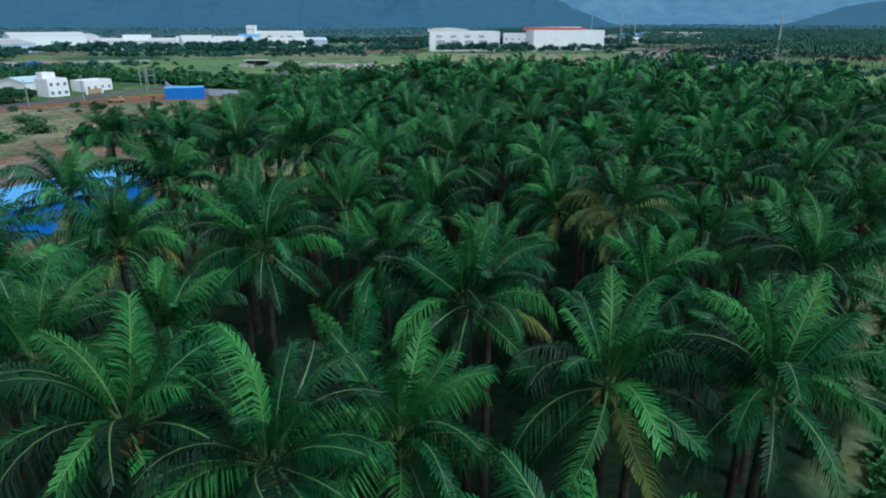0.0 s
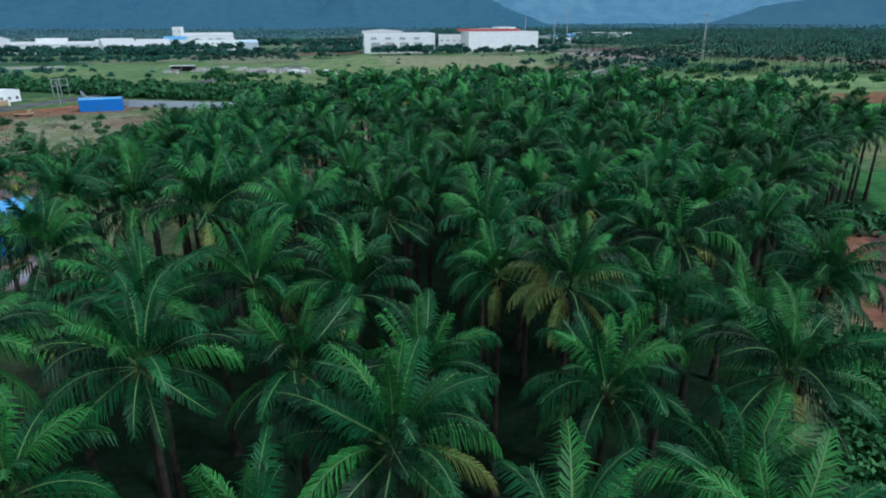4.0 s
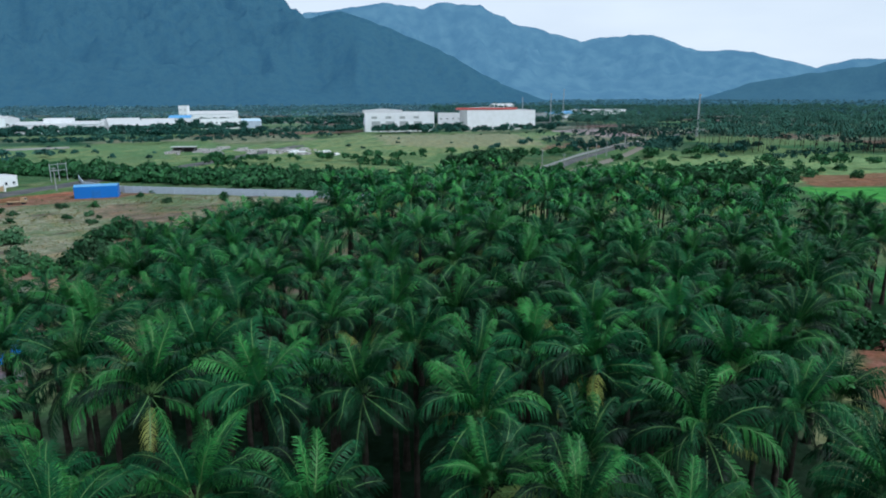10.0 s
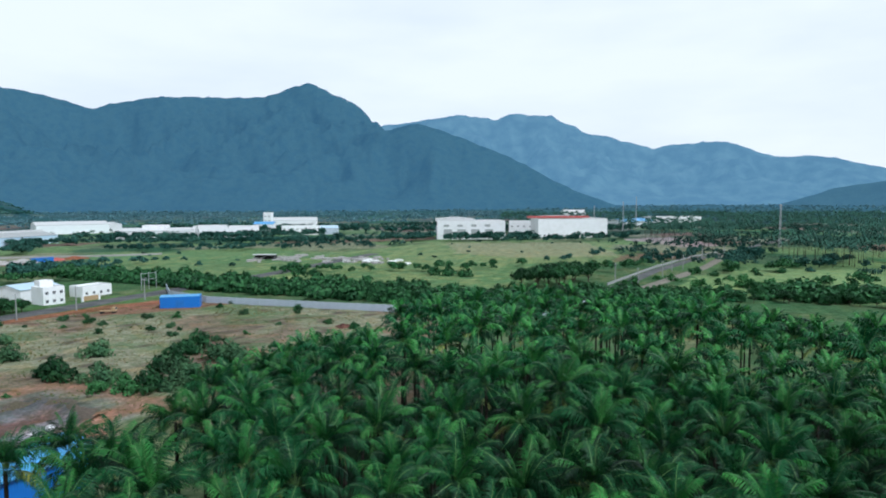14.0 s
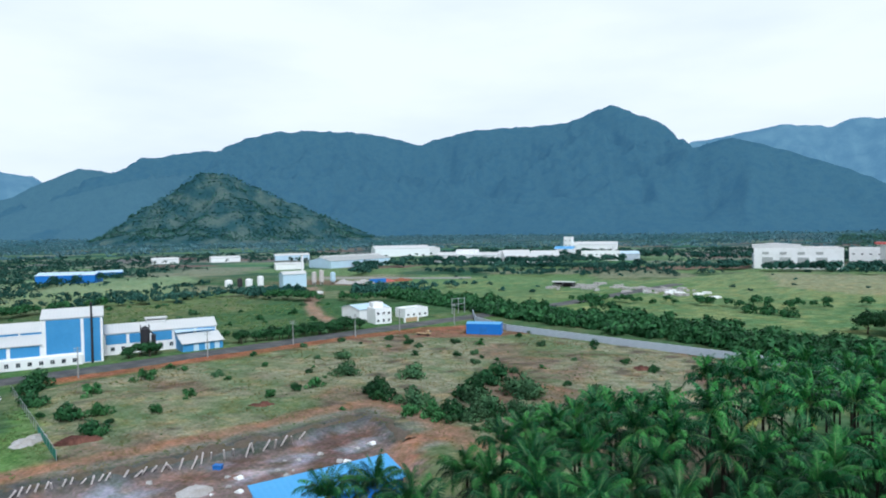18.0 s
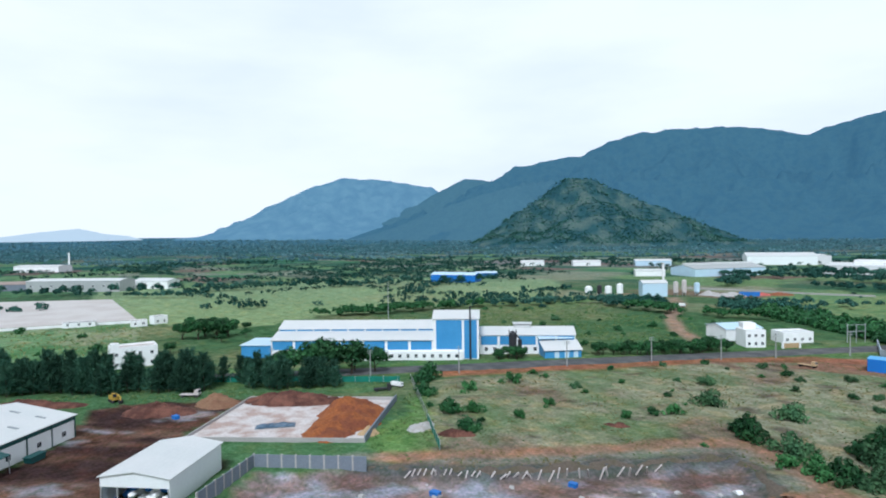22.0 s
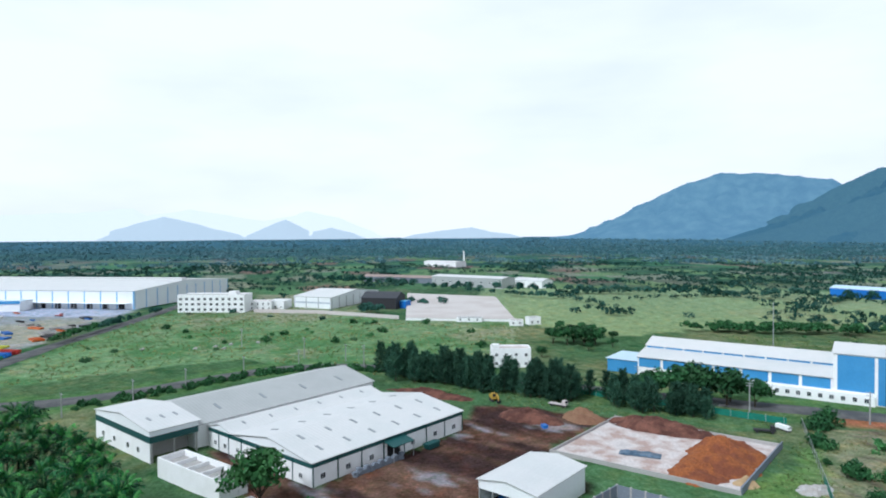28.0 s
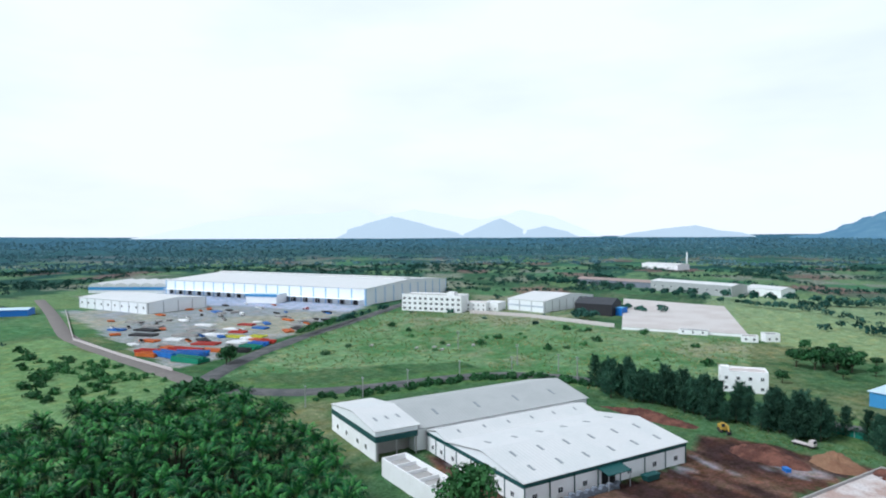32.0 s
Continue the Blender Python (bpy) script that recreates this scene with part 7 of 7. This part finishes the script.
def truck(x, y, turn, colour, label, box=True, size=0.72):
    t = thing("truck", label, "truck", pose(x, y, 0, 0, 0, turn) @ Matrix.Scale(size, 4))
    part("chassis", Geo().box(-3.6, -1.0, 0.7, 3.4, 1.0, 1.0), BLACK_STEEL, t)
    cab = part("cab", Geo().prism([(2.0, 1.0), (3.7, 1.0), (3.7, 1.9), (3.3, 2.8), (2.0, 2.8)], -1.1, 1.1), colour, t)
    part("windscreen", Geo().prism([(3.64, 1.95), (3.72, 1.95), (3.34, 2.7), (3.26, 2.7)], -0.95, 0.95), GLASS, cab)
    part("load_bed", Geo().box(-3.7, -1.15, 1.0, 1.8, 1.15, 1.2 if not box else 2.9), colour, t)
    wheel = Geo().prism([(0.5 * math.cos(k * math.pi / 7), 0.5 * math.sin(k * math.pi / 7)) for k in range(14)], -0.15, 0.15)
    me = wheel.mesh("wheel", BLACK_STEEL)
    for wx in (-2.6, 2.6):
        for wy in (-0.95, 0.95):
            part("wheel", me, None, t, "", pose(wx, wy, 0.5))
    return t


truck(-178, 12, 60, PALE_CONCRETE, "pale pick-up truck parked on the grass", False)
truck(-163, 65, 30, WALL, "small white van parked near the net fence", True, 0.5)
# Tractor near the fence, drawn with the lorry model.
truck(-161, 60, 80, BLACK_STEEL, "dark open lorry standing in for a tractor", False, 0.65)
truck(-262, 268, 30, WALL, "white lorry on the red earth track")
truck(-343, -281, 80, ROOF_RED, "brown-red open lorry on the works apron", False)
truck(-300, -297, 60, WALL, "white lorry parked in the storage yard")
truck(-128, 186, 10, SAND, "pale wreck of a small lorry on red earth", False)


# ---- western works ----
def works_hall(name, label, p, q, depth, eave, top, wall, roof, pitch=12.0, strip=None, win=0, group="", monitor=False):
    """A big hall: front p-q towards the flight, its wall divided by upright strips."""
    at, ln = front(p, q)
    b = thing(name, label, "industrial hall", at, group)
    hall_body(b, -ln / 2, ln / 2, 0, depth, eave, top, eave, wall, roof)
    if strip:
        me = Geo().box(-0.35, -0.1, 0, 0.35, 0.02, eave - 0.3).mesh("wall_strip", strip)
        for i in range(int(ln / pitch) + 1):
            part("wall_strip", me, None, b, "", pose(-ln / 2 + 0.5 + i * (ln - 1) / int(ln / pitch), 0, 0))
        ms = Geo().box(-0.3, -0.1, 0, 0.3, 0.02, eave).mesh("wall_strip", strip)
        for i in range(int(depth / pitch) + 1):
            for sx, tn in ((ln / 2, 90), (-ln / 2, -90)):
                part("wall_strip", ms, None, b, "", pose(sx, 0.6 + i * (depth - 1.2) / int(depth / pitch), 0, 0, 0, tn))
    for i in range(win):
        window(b, -ln / 2 + ln * (i + 0.5) / win, -0.02, eave * 0.45, 1.8, 1.4, 0)
    if monitor:
        part("roof_monitor", Geo().prism([(-ln / 2 + 2, 0), (ln / 2 - 2, 0), (ln / 2 - 2, 1.6), (-ln / 2 + 2, 1.6)], depth / 2 - 3, depth / 2 + 3), ROOF_WHITE, b, "", pose(0, 0, top - 0.2))
    return b


big = works_hall("works_hall", "huge white works hall with blue wall strips and a shallow roof", (-387, -479), (-382, -258), 122, 12, 15.5, WALL_SHEET, ROOF_WHITE, 12, ROOF_BLUE, monitor=True)
part("lower_canopy", Geo().box(-108, -5, 4.0, 108, -0.1, 4.3), WALL_SHEET, big)
for i in range(18):
    part("canopy_post", Geo().bar((-107 + i * 12.6, -4.8, -0.2), (-107 + i * 12.6, -4.8, 4.0), 0.3), STEEL, big)
    part("dock_door", Geo().box(-105 + i * 12, -0.12, 0, -100.5 + i * 12, 0.02, 3.6), DARK, big)
pent = works_hall("gate_block", "blue and white gate block in front of the works hall", (-358, -352), (-364, -327), 16, 6.2, 6.8, WALL, ROOF_PALE)
part("blue_fascia", Geo().box(-13.2, -0.4, 5.0, 13.2, -0.06, 6.9), BLUE, pent)
works_hall("low_works_hall", "low white works hall with a loading canopy", (-282, -439), (-277, -358), 46, 7.5, 9.6, WALL_SHEET, ROOF_WHITE, 10, STEEL, 10)
arch = thing("arched_hall", "white hall with arched roofs and a blue band", "industrial hall", front((-357, -545), (-387, -479))[0])
for i in range(6):
    part("arched_roof", Geo().prism([(math.cos(math.pi * k / 8) * 6.1, 5.6 + math.sin(math.pi * k / 8) * 3.4) for k in range(9)], 0, 60), ROOF_WHITE, arch, "", pose(-30 + 12.2 * i, 0, 0))
part("wall", Geo().box(-36.4, 0.3, -0.3, 37, 0.6, 5.6).box(36.4, 0.6, -0.3, 36.8, 60, 5.6), WALL_SHEET, arch)
part("blue_band", Geo().box(-36.6, 0.1, 2.6, 37.1, 0.3, 5.4), BLUE, arch)
works_hall("blue_roof_shed", "small shed with a bright blue roof by the road bend", (-222, -441), (-238, -423), 12, 4, 5, SHED_BLUE, ROOF_PALE)
at, ln = front((-369, -219), (-373, -176), 7)
office = block("office_block", "white three-storey office block with rows of windows", at, ln, 14, 10.4, WALL, "office", 0.9)
for k in range(3):
    for i in range(11):
        window(office, -ln / 2 + ln * (i + 0.5) / 11, -7.01, 1.2 + 3.3 * k, 1.9, 1.5, 0)
part("roof_house", Geo().box(10, -3, 10.4, 15, 3, 13), WALL, office)
small_house("office_annex", "white flat-roofed annex beside the office block", (-384, -178), (-386, -164), 10, 5.5, None, 2, 4)
b = works_hall("curved_hall", "white hall with a shallow curved roof and dark base", (-404, -156), (-396, -127), 62, 7.4, 10.4, WALL_SHEET, ROOF_WHITE, 8, STEEL)
part("dark_band", Geo().box(-15, -0.12, 3.2, 15, -0.02, 4.2), COMPOUND, b)
small_house("white_works_house", "white low works house behind the boundary wall", (-392, -170), (-392, -158), 14, 5, ROOF_WHITE, 1, 3)
b = works_hall("dark_hall", "dark weathered hall with black sheet roof", (-400, -108), (-398, -84), 20, 7, 10.5, BLACK_STEEL, mat("black_roof_sheet", (0.05, 0.055, 0.065), 0.6, 0.2, 0.3, 8, 0.2))
works_hall("blue_lean_to", "bright blue lean-to beside the dark hall", (-404, -83), (-403, -79), 8, 4.6, 5, SHED_BLUE, ROOF_BLUE)
slab = thing("white_roof_hall", "very large low building with a flat white roof", "industrial hall", pose(0, 0, 0))
SLAB = [(-347, -67), (-348, -6), (-472, -25), (-495, -97)]
part("wall", Geo().add([(x, y, z) for z in (-0.3, 1.3) for x, y in SLAB], [(0, 1, 5, 4), (1, 2, 6, 5), (2, 3, 7, 6), (3, 0, 4, 7)]), WALL, slab)
part("roof", Geo().add([(x, y, z) for z in (1.3, 1.6) for x, y in SLAB], [(3, 2, 1, 0), (4, 5, 6, 7), (0, 1, 5, 4), (1, 2, 6, 5), (2, 3, 7, 6), (3, 0, 4, 7)]), mat("white_membrane", (0.56, 0.53, 0.51), 0.8, 0.12, 0.05, 20, 0.1, other=(0.47, 0.43, 0.41)), slab)
small_house("guard_hut", "small white guard hut at the slab's corner", (-332, -8), (-333, -1), 5, 2.6, DARK_EARTH, 1, 2, 0.4)
small_house("guard_hut", "small white hut with a dark roof", (-336, 2), (-339, 8), 5, 3.6, BLACK_STEEL, 1, 2, 0.4)
small_house("low_store", "low dark-roofed store at the edge of the white roof", (-344, -38), (-344, -24), 5, 2.2, BLACK_STEEL, 1, 3, 0.2)
wb = small_house("white_block", "white two-storey plastered block among the trees", (-227, -10), (-229, 4), 8, 6.4, None, 2, 4, 0.5)
part("stair_tower", Geo().box(-6.9, -3.9, 6.4, -4.4, -0.9, 8.2), WALL, wb)
works_hall("long_grey_hall", "long pale grey hall with square openings", (-596, -94), (-558, -25), 22, 8.5, 10, ROOF_GREY, ROOF_WHITE, 9, None, 9)
works_hall("long_brown_hall", "long low hall with brown roof in the plain", (-640, -175), (-612, -96), 16, 5.2, 7.2, BLOCK, mat("brown_roof", (0.30, 0.24, 0.22), 0.8, 0.2, 0.1, 12, 0.1))
works_hall("white_store", "cluster of white store halls on red earth", (-584, -16), (-563, 10), 16, 6.2, 8.4, WALL, ROOF_WHITE)
works_hall("far_white_works", "far white works with a slim chimney", (-956, -167), (-922, -113), 24, 7.5, 9, WALL, ROOF_WHITE)
solid("white_chimney", Geo().tube([(0, 0, -0.3), (0, 0, 12), (0, 0, 24)], [1.3, 1.1, 0.9], 12), WALL, "tall white chimney in the plain", "chimney", pose(-955, -105, 0))
works_hall("far_blue_shed", "long blue sheds among dark trees", (-512, 224), (-481, 252), 16, 6, 8, SHED_BLUE, ROOF_PALE)
works_hall("far_blue_shed", "small blue shed among dark trees", (-533, 280), (-524, 298), 12, 4, 5.4, SHED_BLUE, ROOF_PALE)
works_hall("far_hangar", "large white hangar with a rounded roof", (-533, 643), (-483, 698), 40, 10.5, 14, WALL_SHEET, ROOF_WHITE)
works_hall("pale_roof_hall", "wide hall with pale grey-blue roofs", (-422, 445), (-410, 521), 36, 7, 10.2, ROOF_PALE, ROOF_GREY, monitor=True)
works_hall("pale_roof_hall", "long narrow hall with a white roof", (-595, 528), (-572, 563), 14, 6, 8, ROOF_PALE, ROOF_WHITE)
for p, q, d, e, t in (((-640, 470), (-625, 500), 14, 5, 7), ((-460, 410), (-445, 432), 12, 5, 6.5), ((-680, 420), (-668, 446), 12, 5, 7)):
    works_hall("small_far_hall", "small white-roofed hall in the plain", p, q, d, e, t, WALL, ROOF_WHITE)
# batching plant
plant_base = works_hall("plant_hall", "pale blue plant hall with white roof", (-314, 288), (-307, 302), 10, 8.6, 10.4, ROOF_PALE, ROOF_WHITE)
for x, y, h, rr, c, lab in ((-322, 276, 8, 2.0, WALL, "white"), (-326, 270, 6.5, 2.2, WALL, "white"), (-330, 266, 7, 1.6, BLACK_STEEL, "black"), (-336, 262, 6, 2.4, WALL, "white"), (-306, 308, 9, 1.6, PALE_CONCRETE, "grey"), (-304, 313, 10, 1.5, PALE_CONCRETE, "grey"), (-302, 322, 8, 1.8, ROOF_PALE, "pale blue")):
    s = thing("plant_silo", f"{lab} steel silo of the batching plant", "silo", pose(x, y, 0))
    part("vessel", Geo().tube([(0, 0, 1.2), (0, 0, 2.4), (0, 0, h), (0, 0, h + 0.8)], [0.3, rr, rr, 0.3], 14), c, s)
    for a in range(4):
        part("leg", Geo().bar((rr * 0.8 * math.cos(a * 1.57), rr * 0.8 * math.sin(a * 1.57), -0.2), (rr * 0.8 * math.cos(a * 1.57), rr * 0.8 * math.sin(a * 1.57), 2.5), 0.25), STEEL, s)
solid("plant_tower", Geo().tube([(0, 0, -0.3), (0, 0, 19), (0, 0, 20)], [0.8, 0.7, 1.6], 10), WALL, "slim white water tower of the plant", "tower", pose(-334, 324, 0))
for x, y, rx, ry, h, m, lab in ((-290, 338, 12, 7, 2.2, RUBBLE, "pale gravel heap of the plant"), (-284, 356, 9, 6, 1.8, ROOF_RED, "red-brown sand heap of the plant"), (-278, 368, 10, 6, 1.6, RED_EARTH, "red earth heap of the plant"), (-300, 332, 7, 5, 2.6, RUBBLE, "grey gravel heap of the plant")):
    mound("gravel_heap", lab, x, y, rx, ry, h, m, 60, rx)
solid("blue_container", Geo().box(-6, -1.2, 0, 6, 1.2, 2.6).box(-6.05, -1.25, 2.5, 6.05, 1.25, 2.66), TARP, "blue freight container on the plant yard", "container", pose(-283, 347, 0, 0, 0, 60))
long_wall("plant_fence", [(-345, 352), (-310, 372), (-270, 386), (-240, 404)], 1.1, CONCRETE, "low grey boundary wall of the plant yard", 5)

# -- storage yard
r_yard = np.random.default_rng(4)
COLOURS = {"blue": TARP, "red": mat("red_paint", (0.42, 0.04, 0.03), 0.6, 0.2, 0.6, 8, 0.0), "orange": mat("orange_paint", (0.55, 0.14, 0.03), 0.6, 0.2, 0.6, 8, 0.0), "green": mat("green_paint", (0.02, 0.22, 0.13), 0.6, 0.2, 0.6, 8, 0.0),
           "white": WALL, "grey": CONCRETE, "yellow": mat("lime_paint", (0.55, 0.55, 0.05), 0.6, 0.2, 0.6, 8, 0.0), "dark": BLACK_STEEL}


def pipe_stack(x, y, ln, rows, layers, colour, turn):
    """Crates in layers on bearers."""
    s = thing("crate_stack", f"stack of {colour} crates in the storage yard", "crates", pose(x, y, 0, 0, 0, turn), "stacks in the storage yard")
    me = Geo().box(-ln / 2, -0.75, 0, ln / 2, 0.75, 0.72).box(-ln / 2 - 0.05, -0.8, 0.62, ln / 2 + 0.05, 0.8, 0.72).mesh("crate", COLOURS[colour])
    part("bearer", Geo().box(-ln / 2, -0.8, -0.1, -ln / 2 + 0.3, 1.7 * rows - 0.8, 0.15).box(ln / 2 - 0.3, -0.8, -0.1, ln / 2, 1.7 * rows - 0.8, 0.15), BARK, s)
    for i in range(rows):
        for k in range(layers - (i % 2 if layers > 1 else 0)):
            part("crate", me, None, s, "", pose(0.3 * r_yard.standard_normal(), 1.7 * i, 0.15 + 0.74 * k))


for x, y, ln, rows, layers, c in ((-180, -206, 15, 4, 3, "green"), (-186, -214, 15, 5, 3, "blue"), (-184, -224, 14, 3, 3, "blue"), (-181, -232, 10, 3, 2, "orange"), (-186, -238, 11, 4, 2, "red"), (-196, -226, 16, 3, 2, "red"),
                                  (-202, -216, 12, 3, 1, "orange"), (-212, -232, 12, 4, 1, "red"), (-206, -204, 9, 3, 2, "dark"), (-214, -206, 10, 3, 2, "green"), (-222, -208, 9, 3, 2, "blue"), (-228, -210, 9, 3, 2, "red"),
                                  (-232, -218, 10, 3, 1, "orange"), (-222, -222, 9, 4, 1, "white"), (-240, -226, 8, 3, 1, "yellow"), (-234, -236, 9, 3, 1, "yellow"), (-246, -246, 9, 3, 1, "red"), (-232, -250, 12, 4, 1, "white"),
                                  (-226, -262, 14, 3, 1, "grey"), (-240, -268, 14, 4, 1, "grey"), (-252, -256, 10, 3, 1, "white"), (-214, -256, 10, 3, 1, "white"), (-206, -264, 9, 3, 1, "orange"), (-216, -282, 14, 4, 1, "dark"),
                                  (-228, -296, 14, 4, 1, "dark"), (-240, -306, 12, 3, 1, "grey"), (-222, -312, 9, 3, 1, "blue"), (-262, -246, 9, 3, 1, "blue"), (-268, -262, 9, 3, 1, "red"), (-256, -282, 12, 3, 1, "white"), (-246, -330, 12, 3, 1, "grey")):
    pipe_stack(x, y, ln, rows, layers, c, 98 + 8 * r_yard.standard_normal())
long_wall("yard_fence", [(-262, -422), (-192, -300), (-176, -240), (-166, -196)], 1.5, PALE_CONCRETE, "low pale concrete yard fence", 6)
for _ in range(70):
    x, y = -190 - 170 * r_yard.random(), -205 - 150 * r_yard.random()
    if inside(np.array(x), np.array(y), STORAGE):
        pipe_stack(x, y, 3 + 7 * r_yard.random(), 1 + r_yard.integers(3), 1, ("grey", "white", "dark", "grey", "white", "blue", "orange")[r_yard.integers(7)], 60 + 8 * r_yard.standard_normal())


# ---- northern works ----
def storey_block(name, label, p, q, depth, h, floors, cols, group="", roof=None):
    at, ln = front(p, q, depth / 2)
    b = block(name, label, at, ln, depth, h, WALL, "factory", 0.9, roof)
    for k in range(floors if floors < 4 else 1):
        for i in range(cols):
            window(b, -ln / 2 + ln * (i + 0.5) / cols, -depth / 2 - 0.01, (h / floors) * k + 1.3, 1.9, 1.2, 0)
    return b


f1 = storey_block("north_factory", "large white factory block with recessed grey bays", (-74, 590), (-10, 598), 40, 16.5, 1, 5)
for i in range(4):
    part("grey_bay", Geo().box(-26 + i * 13, -20.3, 1.0, -18 + i * 13, -20.0, 9.5), ROOF_GREY, f1)
    part("upper_bay", Geo().box(-26 + i * 13, -20.3, 12.0, -21 + i * 13, -20.0, 14.0), ROOF_GREY, f1)
part("roof_hall", Geo().prism([(-34, 16.5), (4, 16.5), (4, 19.0), (-15, 20.5), (-34, 19.0)], 4, 18), ROOF_WHITE, f1)
part("dark_side", Geo().box(-33.5, -19, 0, -32.1, 10, 12), COMPOUND, f1)
f2 = storey_block("north_factory", "long white factory block with a row of small windows", (22, 630), (90, 640), 46, 17.5, 4, 16)
part("red_roof_edge", Geo().box(-40, 8, 18.4, 24, 16, 20.4), ROOF_RED, f2)
part("roof_hall", Geo().prism([(-38, 18), (22, 18), (22, 20), (-8, 21), (-38, 20)], 17, 22), ROOF_WHITE, f2)
part("flag_mast", Geo().bar((30, 10, 17), (30, 10, 31), 0.5), STEEL, f2)
storey_block("factory_annex", "white annex between the factory blocks", (-8, 690), (25, 688), 20, 13.5, 2, 5)
works_hall("long_white_works", "long white works with stepped roofs", (-385, 566), (-318, 584), 34, 8, 10.5, WALL, ROOF_WHITE, 12, None, 12)
storey_block("works_tower", "white stepped works building", (-366, 580), (-345, 586), 16, 12.5, 2, 4)
storey_block("teal_block", "teal-green clad works block", (-324, 600), (-312, 602), 12, 11, 1, 1).children[0].data.materials[0] = mat("teal_sheet", (0.02, 0.24, 0.27), 0.6, 0.1, 0.2, 10, 0.1)
works_hall("white_roof_works", "white works with wide pitched roofs", (-303, 575), (-280, 590), 46, 6.5, 13, WALL, ROOF_WHITE)
works_hall("white_roof_works", "white works with a broad sloping roof", (-282, 592), (-256, 604), 40, 6.5, 12, WALL, ROOF_WHITE, 10, None, 6)
storey_block("windowed_works", "white works with rows of windows and a blue end", (-251, 654), (-214, 670), 22, 9, 2, 9)
works_hall("blue_end_hall", "pale roofed hall with a dark blue end", (-214, 672), (-196, 680), 26, 7, 9.5, COMPOUND, ROOF_PALE)
works_hall("roof_strip_hall", "far long white-roofed hall", (-372, 900), (-300, 920), 24, 9, 13, WALL, ROOF_WHITE)
storey_block("works_chimney_house", "narrow white works tower", (-374, 896), (-362, 897), 10, 20, 3, 2)
works_hall("far_left_hall", "wide white-roofed hall beyond dark trees", (-540, 690), (-487, 700), 40, 9, 12, WALL, ROOF_WHITE)
works_hall("blue_far_hall", "far hall with a bright blue roof", (-330, 760), (-306, 766), 20, 8, 11, WALL, ROOF_BLUE)
works_hall("blue_roof_works", "far works with a bright blue roof", (150, 900), (200, 940), 40, 7, 11, WALL, ROOF_BLUE)
storey_block("cream_works", "far cream-white works in two steps", (206, 980), (285, 1020), 30, 11, 2, 10)
works_hall("white_far_hall", "far white hall at the foot of the hills", (110, 1500), (160, 1515), 30, 11, 16, WALL, ROOF_WHITE)
# open shed and debris on the field
os_ = thing("open_store", "dark open store with a pale sheet roof on the field", "shed", pose(-154, 374, 0, 0, 0, 10))
part("roof", Geo().box(-7, -3, 3.0, 7, 3, 3.2), ROOF_WHITE, os_)
part("back_wall", Geo().box(-6.8, 2.6, -0.2, 6.8, 2.8, 3.0), BLACK_STEEL, os_)
for x in (-6.6, 0, 6.6):
    part("post", Geo().bar((x, -2.7, -0.2), (x, -2.7, 3.0), 0.2), STEEL, os_)
for i in range(46):
    x, y = -160 + 90 * r_yard.random(), 352 + 50 * r_yard.random()
    s = 0.6 + 1.3 * r_yard.random()
    heap = thing("rubble_pile", "pale heap of building rubble on the field", "rubble", pose(x, y, 0, 0, 0, 90 * r_yard.random()), "rubble on the northern field")
    for k in range(4):
        a, b = r_yard.standard_normal(2) * 1.4
        part("slab", Geo().box(a - s, b - s * 0.6, -0.1, a + s, b + s * 0.6, 0.5 + 0.8 * r_yard.random()), (CONCRETE, RUBBLE, RUBBLE)[i % 3], heap)
for i in range(12):
    x, y = -100 + 45 * r_yard.random(), 350 + 28 * r_yard.random()
    s = 1.0 + r_yard.random()
    heap = thing("rubble_pile", "white heap of broken slabs on the field", "rubble", pose(x, y, 0, 0, 0, 90 * r_yard.random()), "rubble on the northern field")
    part("slab", Geo().box(-s * 2, -s, -0.1, s, s * 0.7, 1.0), WALL, heap)
    part("slab", Geo().box(-s, -s * 1.3, -0.1, s * 1.7, s * 0.4, 0.6), WALL, heap)
for x, y in ((-256, -132), (-262, -128), (-252, -126), (-268, -118), (-250, -138), (-246, -160)):
    heap = thing("rubble_pile", "white heap of broken slabs on the green field", "rubble", pose(x, y, 0, 0, 0, 30 * r_yard.random()), "rubble on the western field")
    part("slab", Geo().box(-1.3, -0.5, -0.1, 1.2, 0.5, 0.5), CONCRETE, heap)
    part("slab", Geo().box(-0.6, -0.9, -0.1, 0.9, 0.7, 0.35), CONCRETE, heap)
# small rubble in the cutting
for i in range(60):
    s = r_yard.random()
    x, y = -102 + 40 * s + 8 * r_yard.standard_normal(), 36 + 50 * s + 7 * r_yard.standard_normal()
    if inside(np.array(x), np.array(y), CUTTING):
        k = 0.25 + 0.5 * r_yard.random()
        solid("stone", Geo().prism([(-k, 0), (k, 0), (k * 0.8, k * 0.5), (k * 0.1, k * 0.8), (-k * 0.8, k * 0.45)], -k * 0.7, k * 0.7), (RUBBLE, WALL, CONCRETE)[i % 3], "pale lump of rubble on the bare cutting", "stone", pose(x, y, -1.65, 0, 0, 360 * r_yard.random()), "rubble in the cutting")
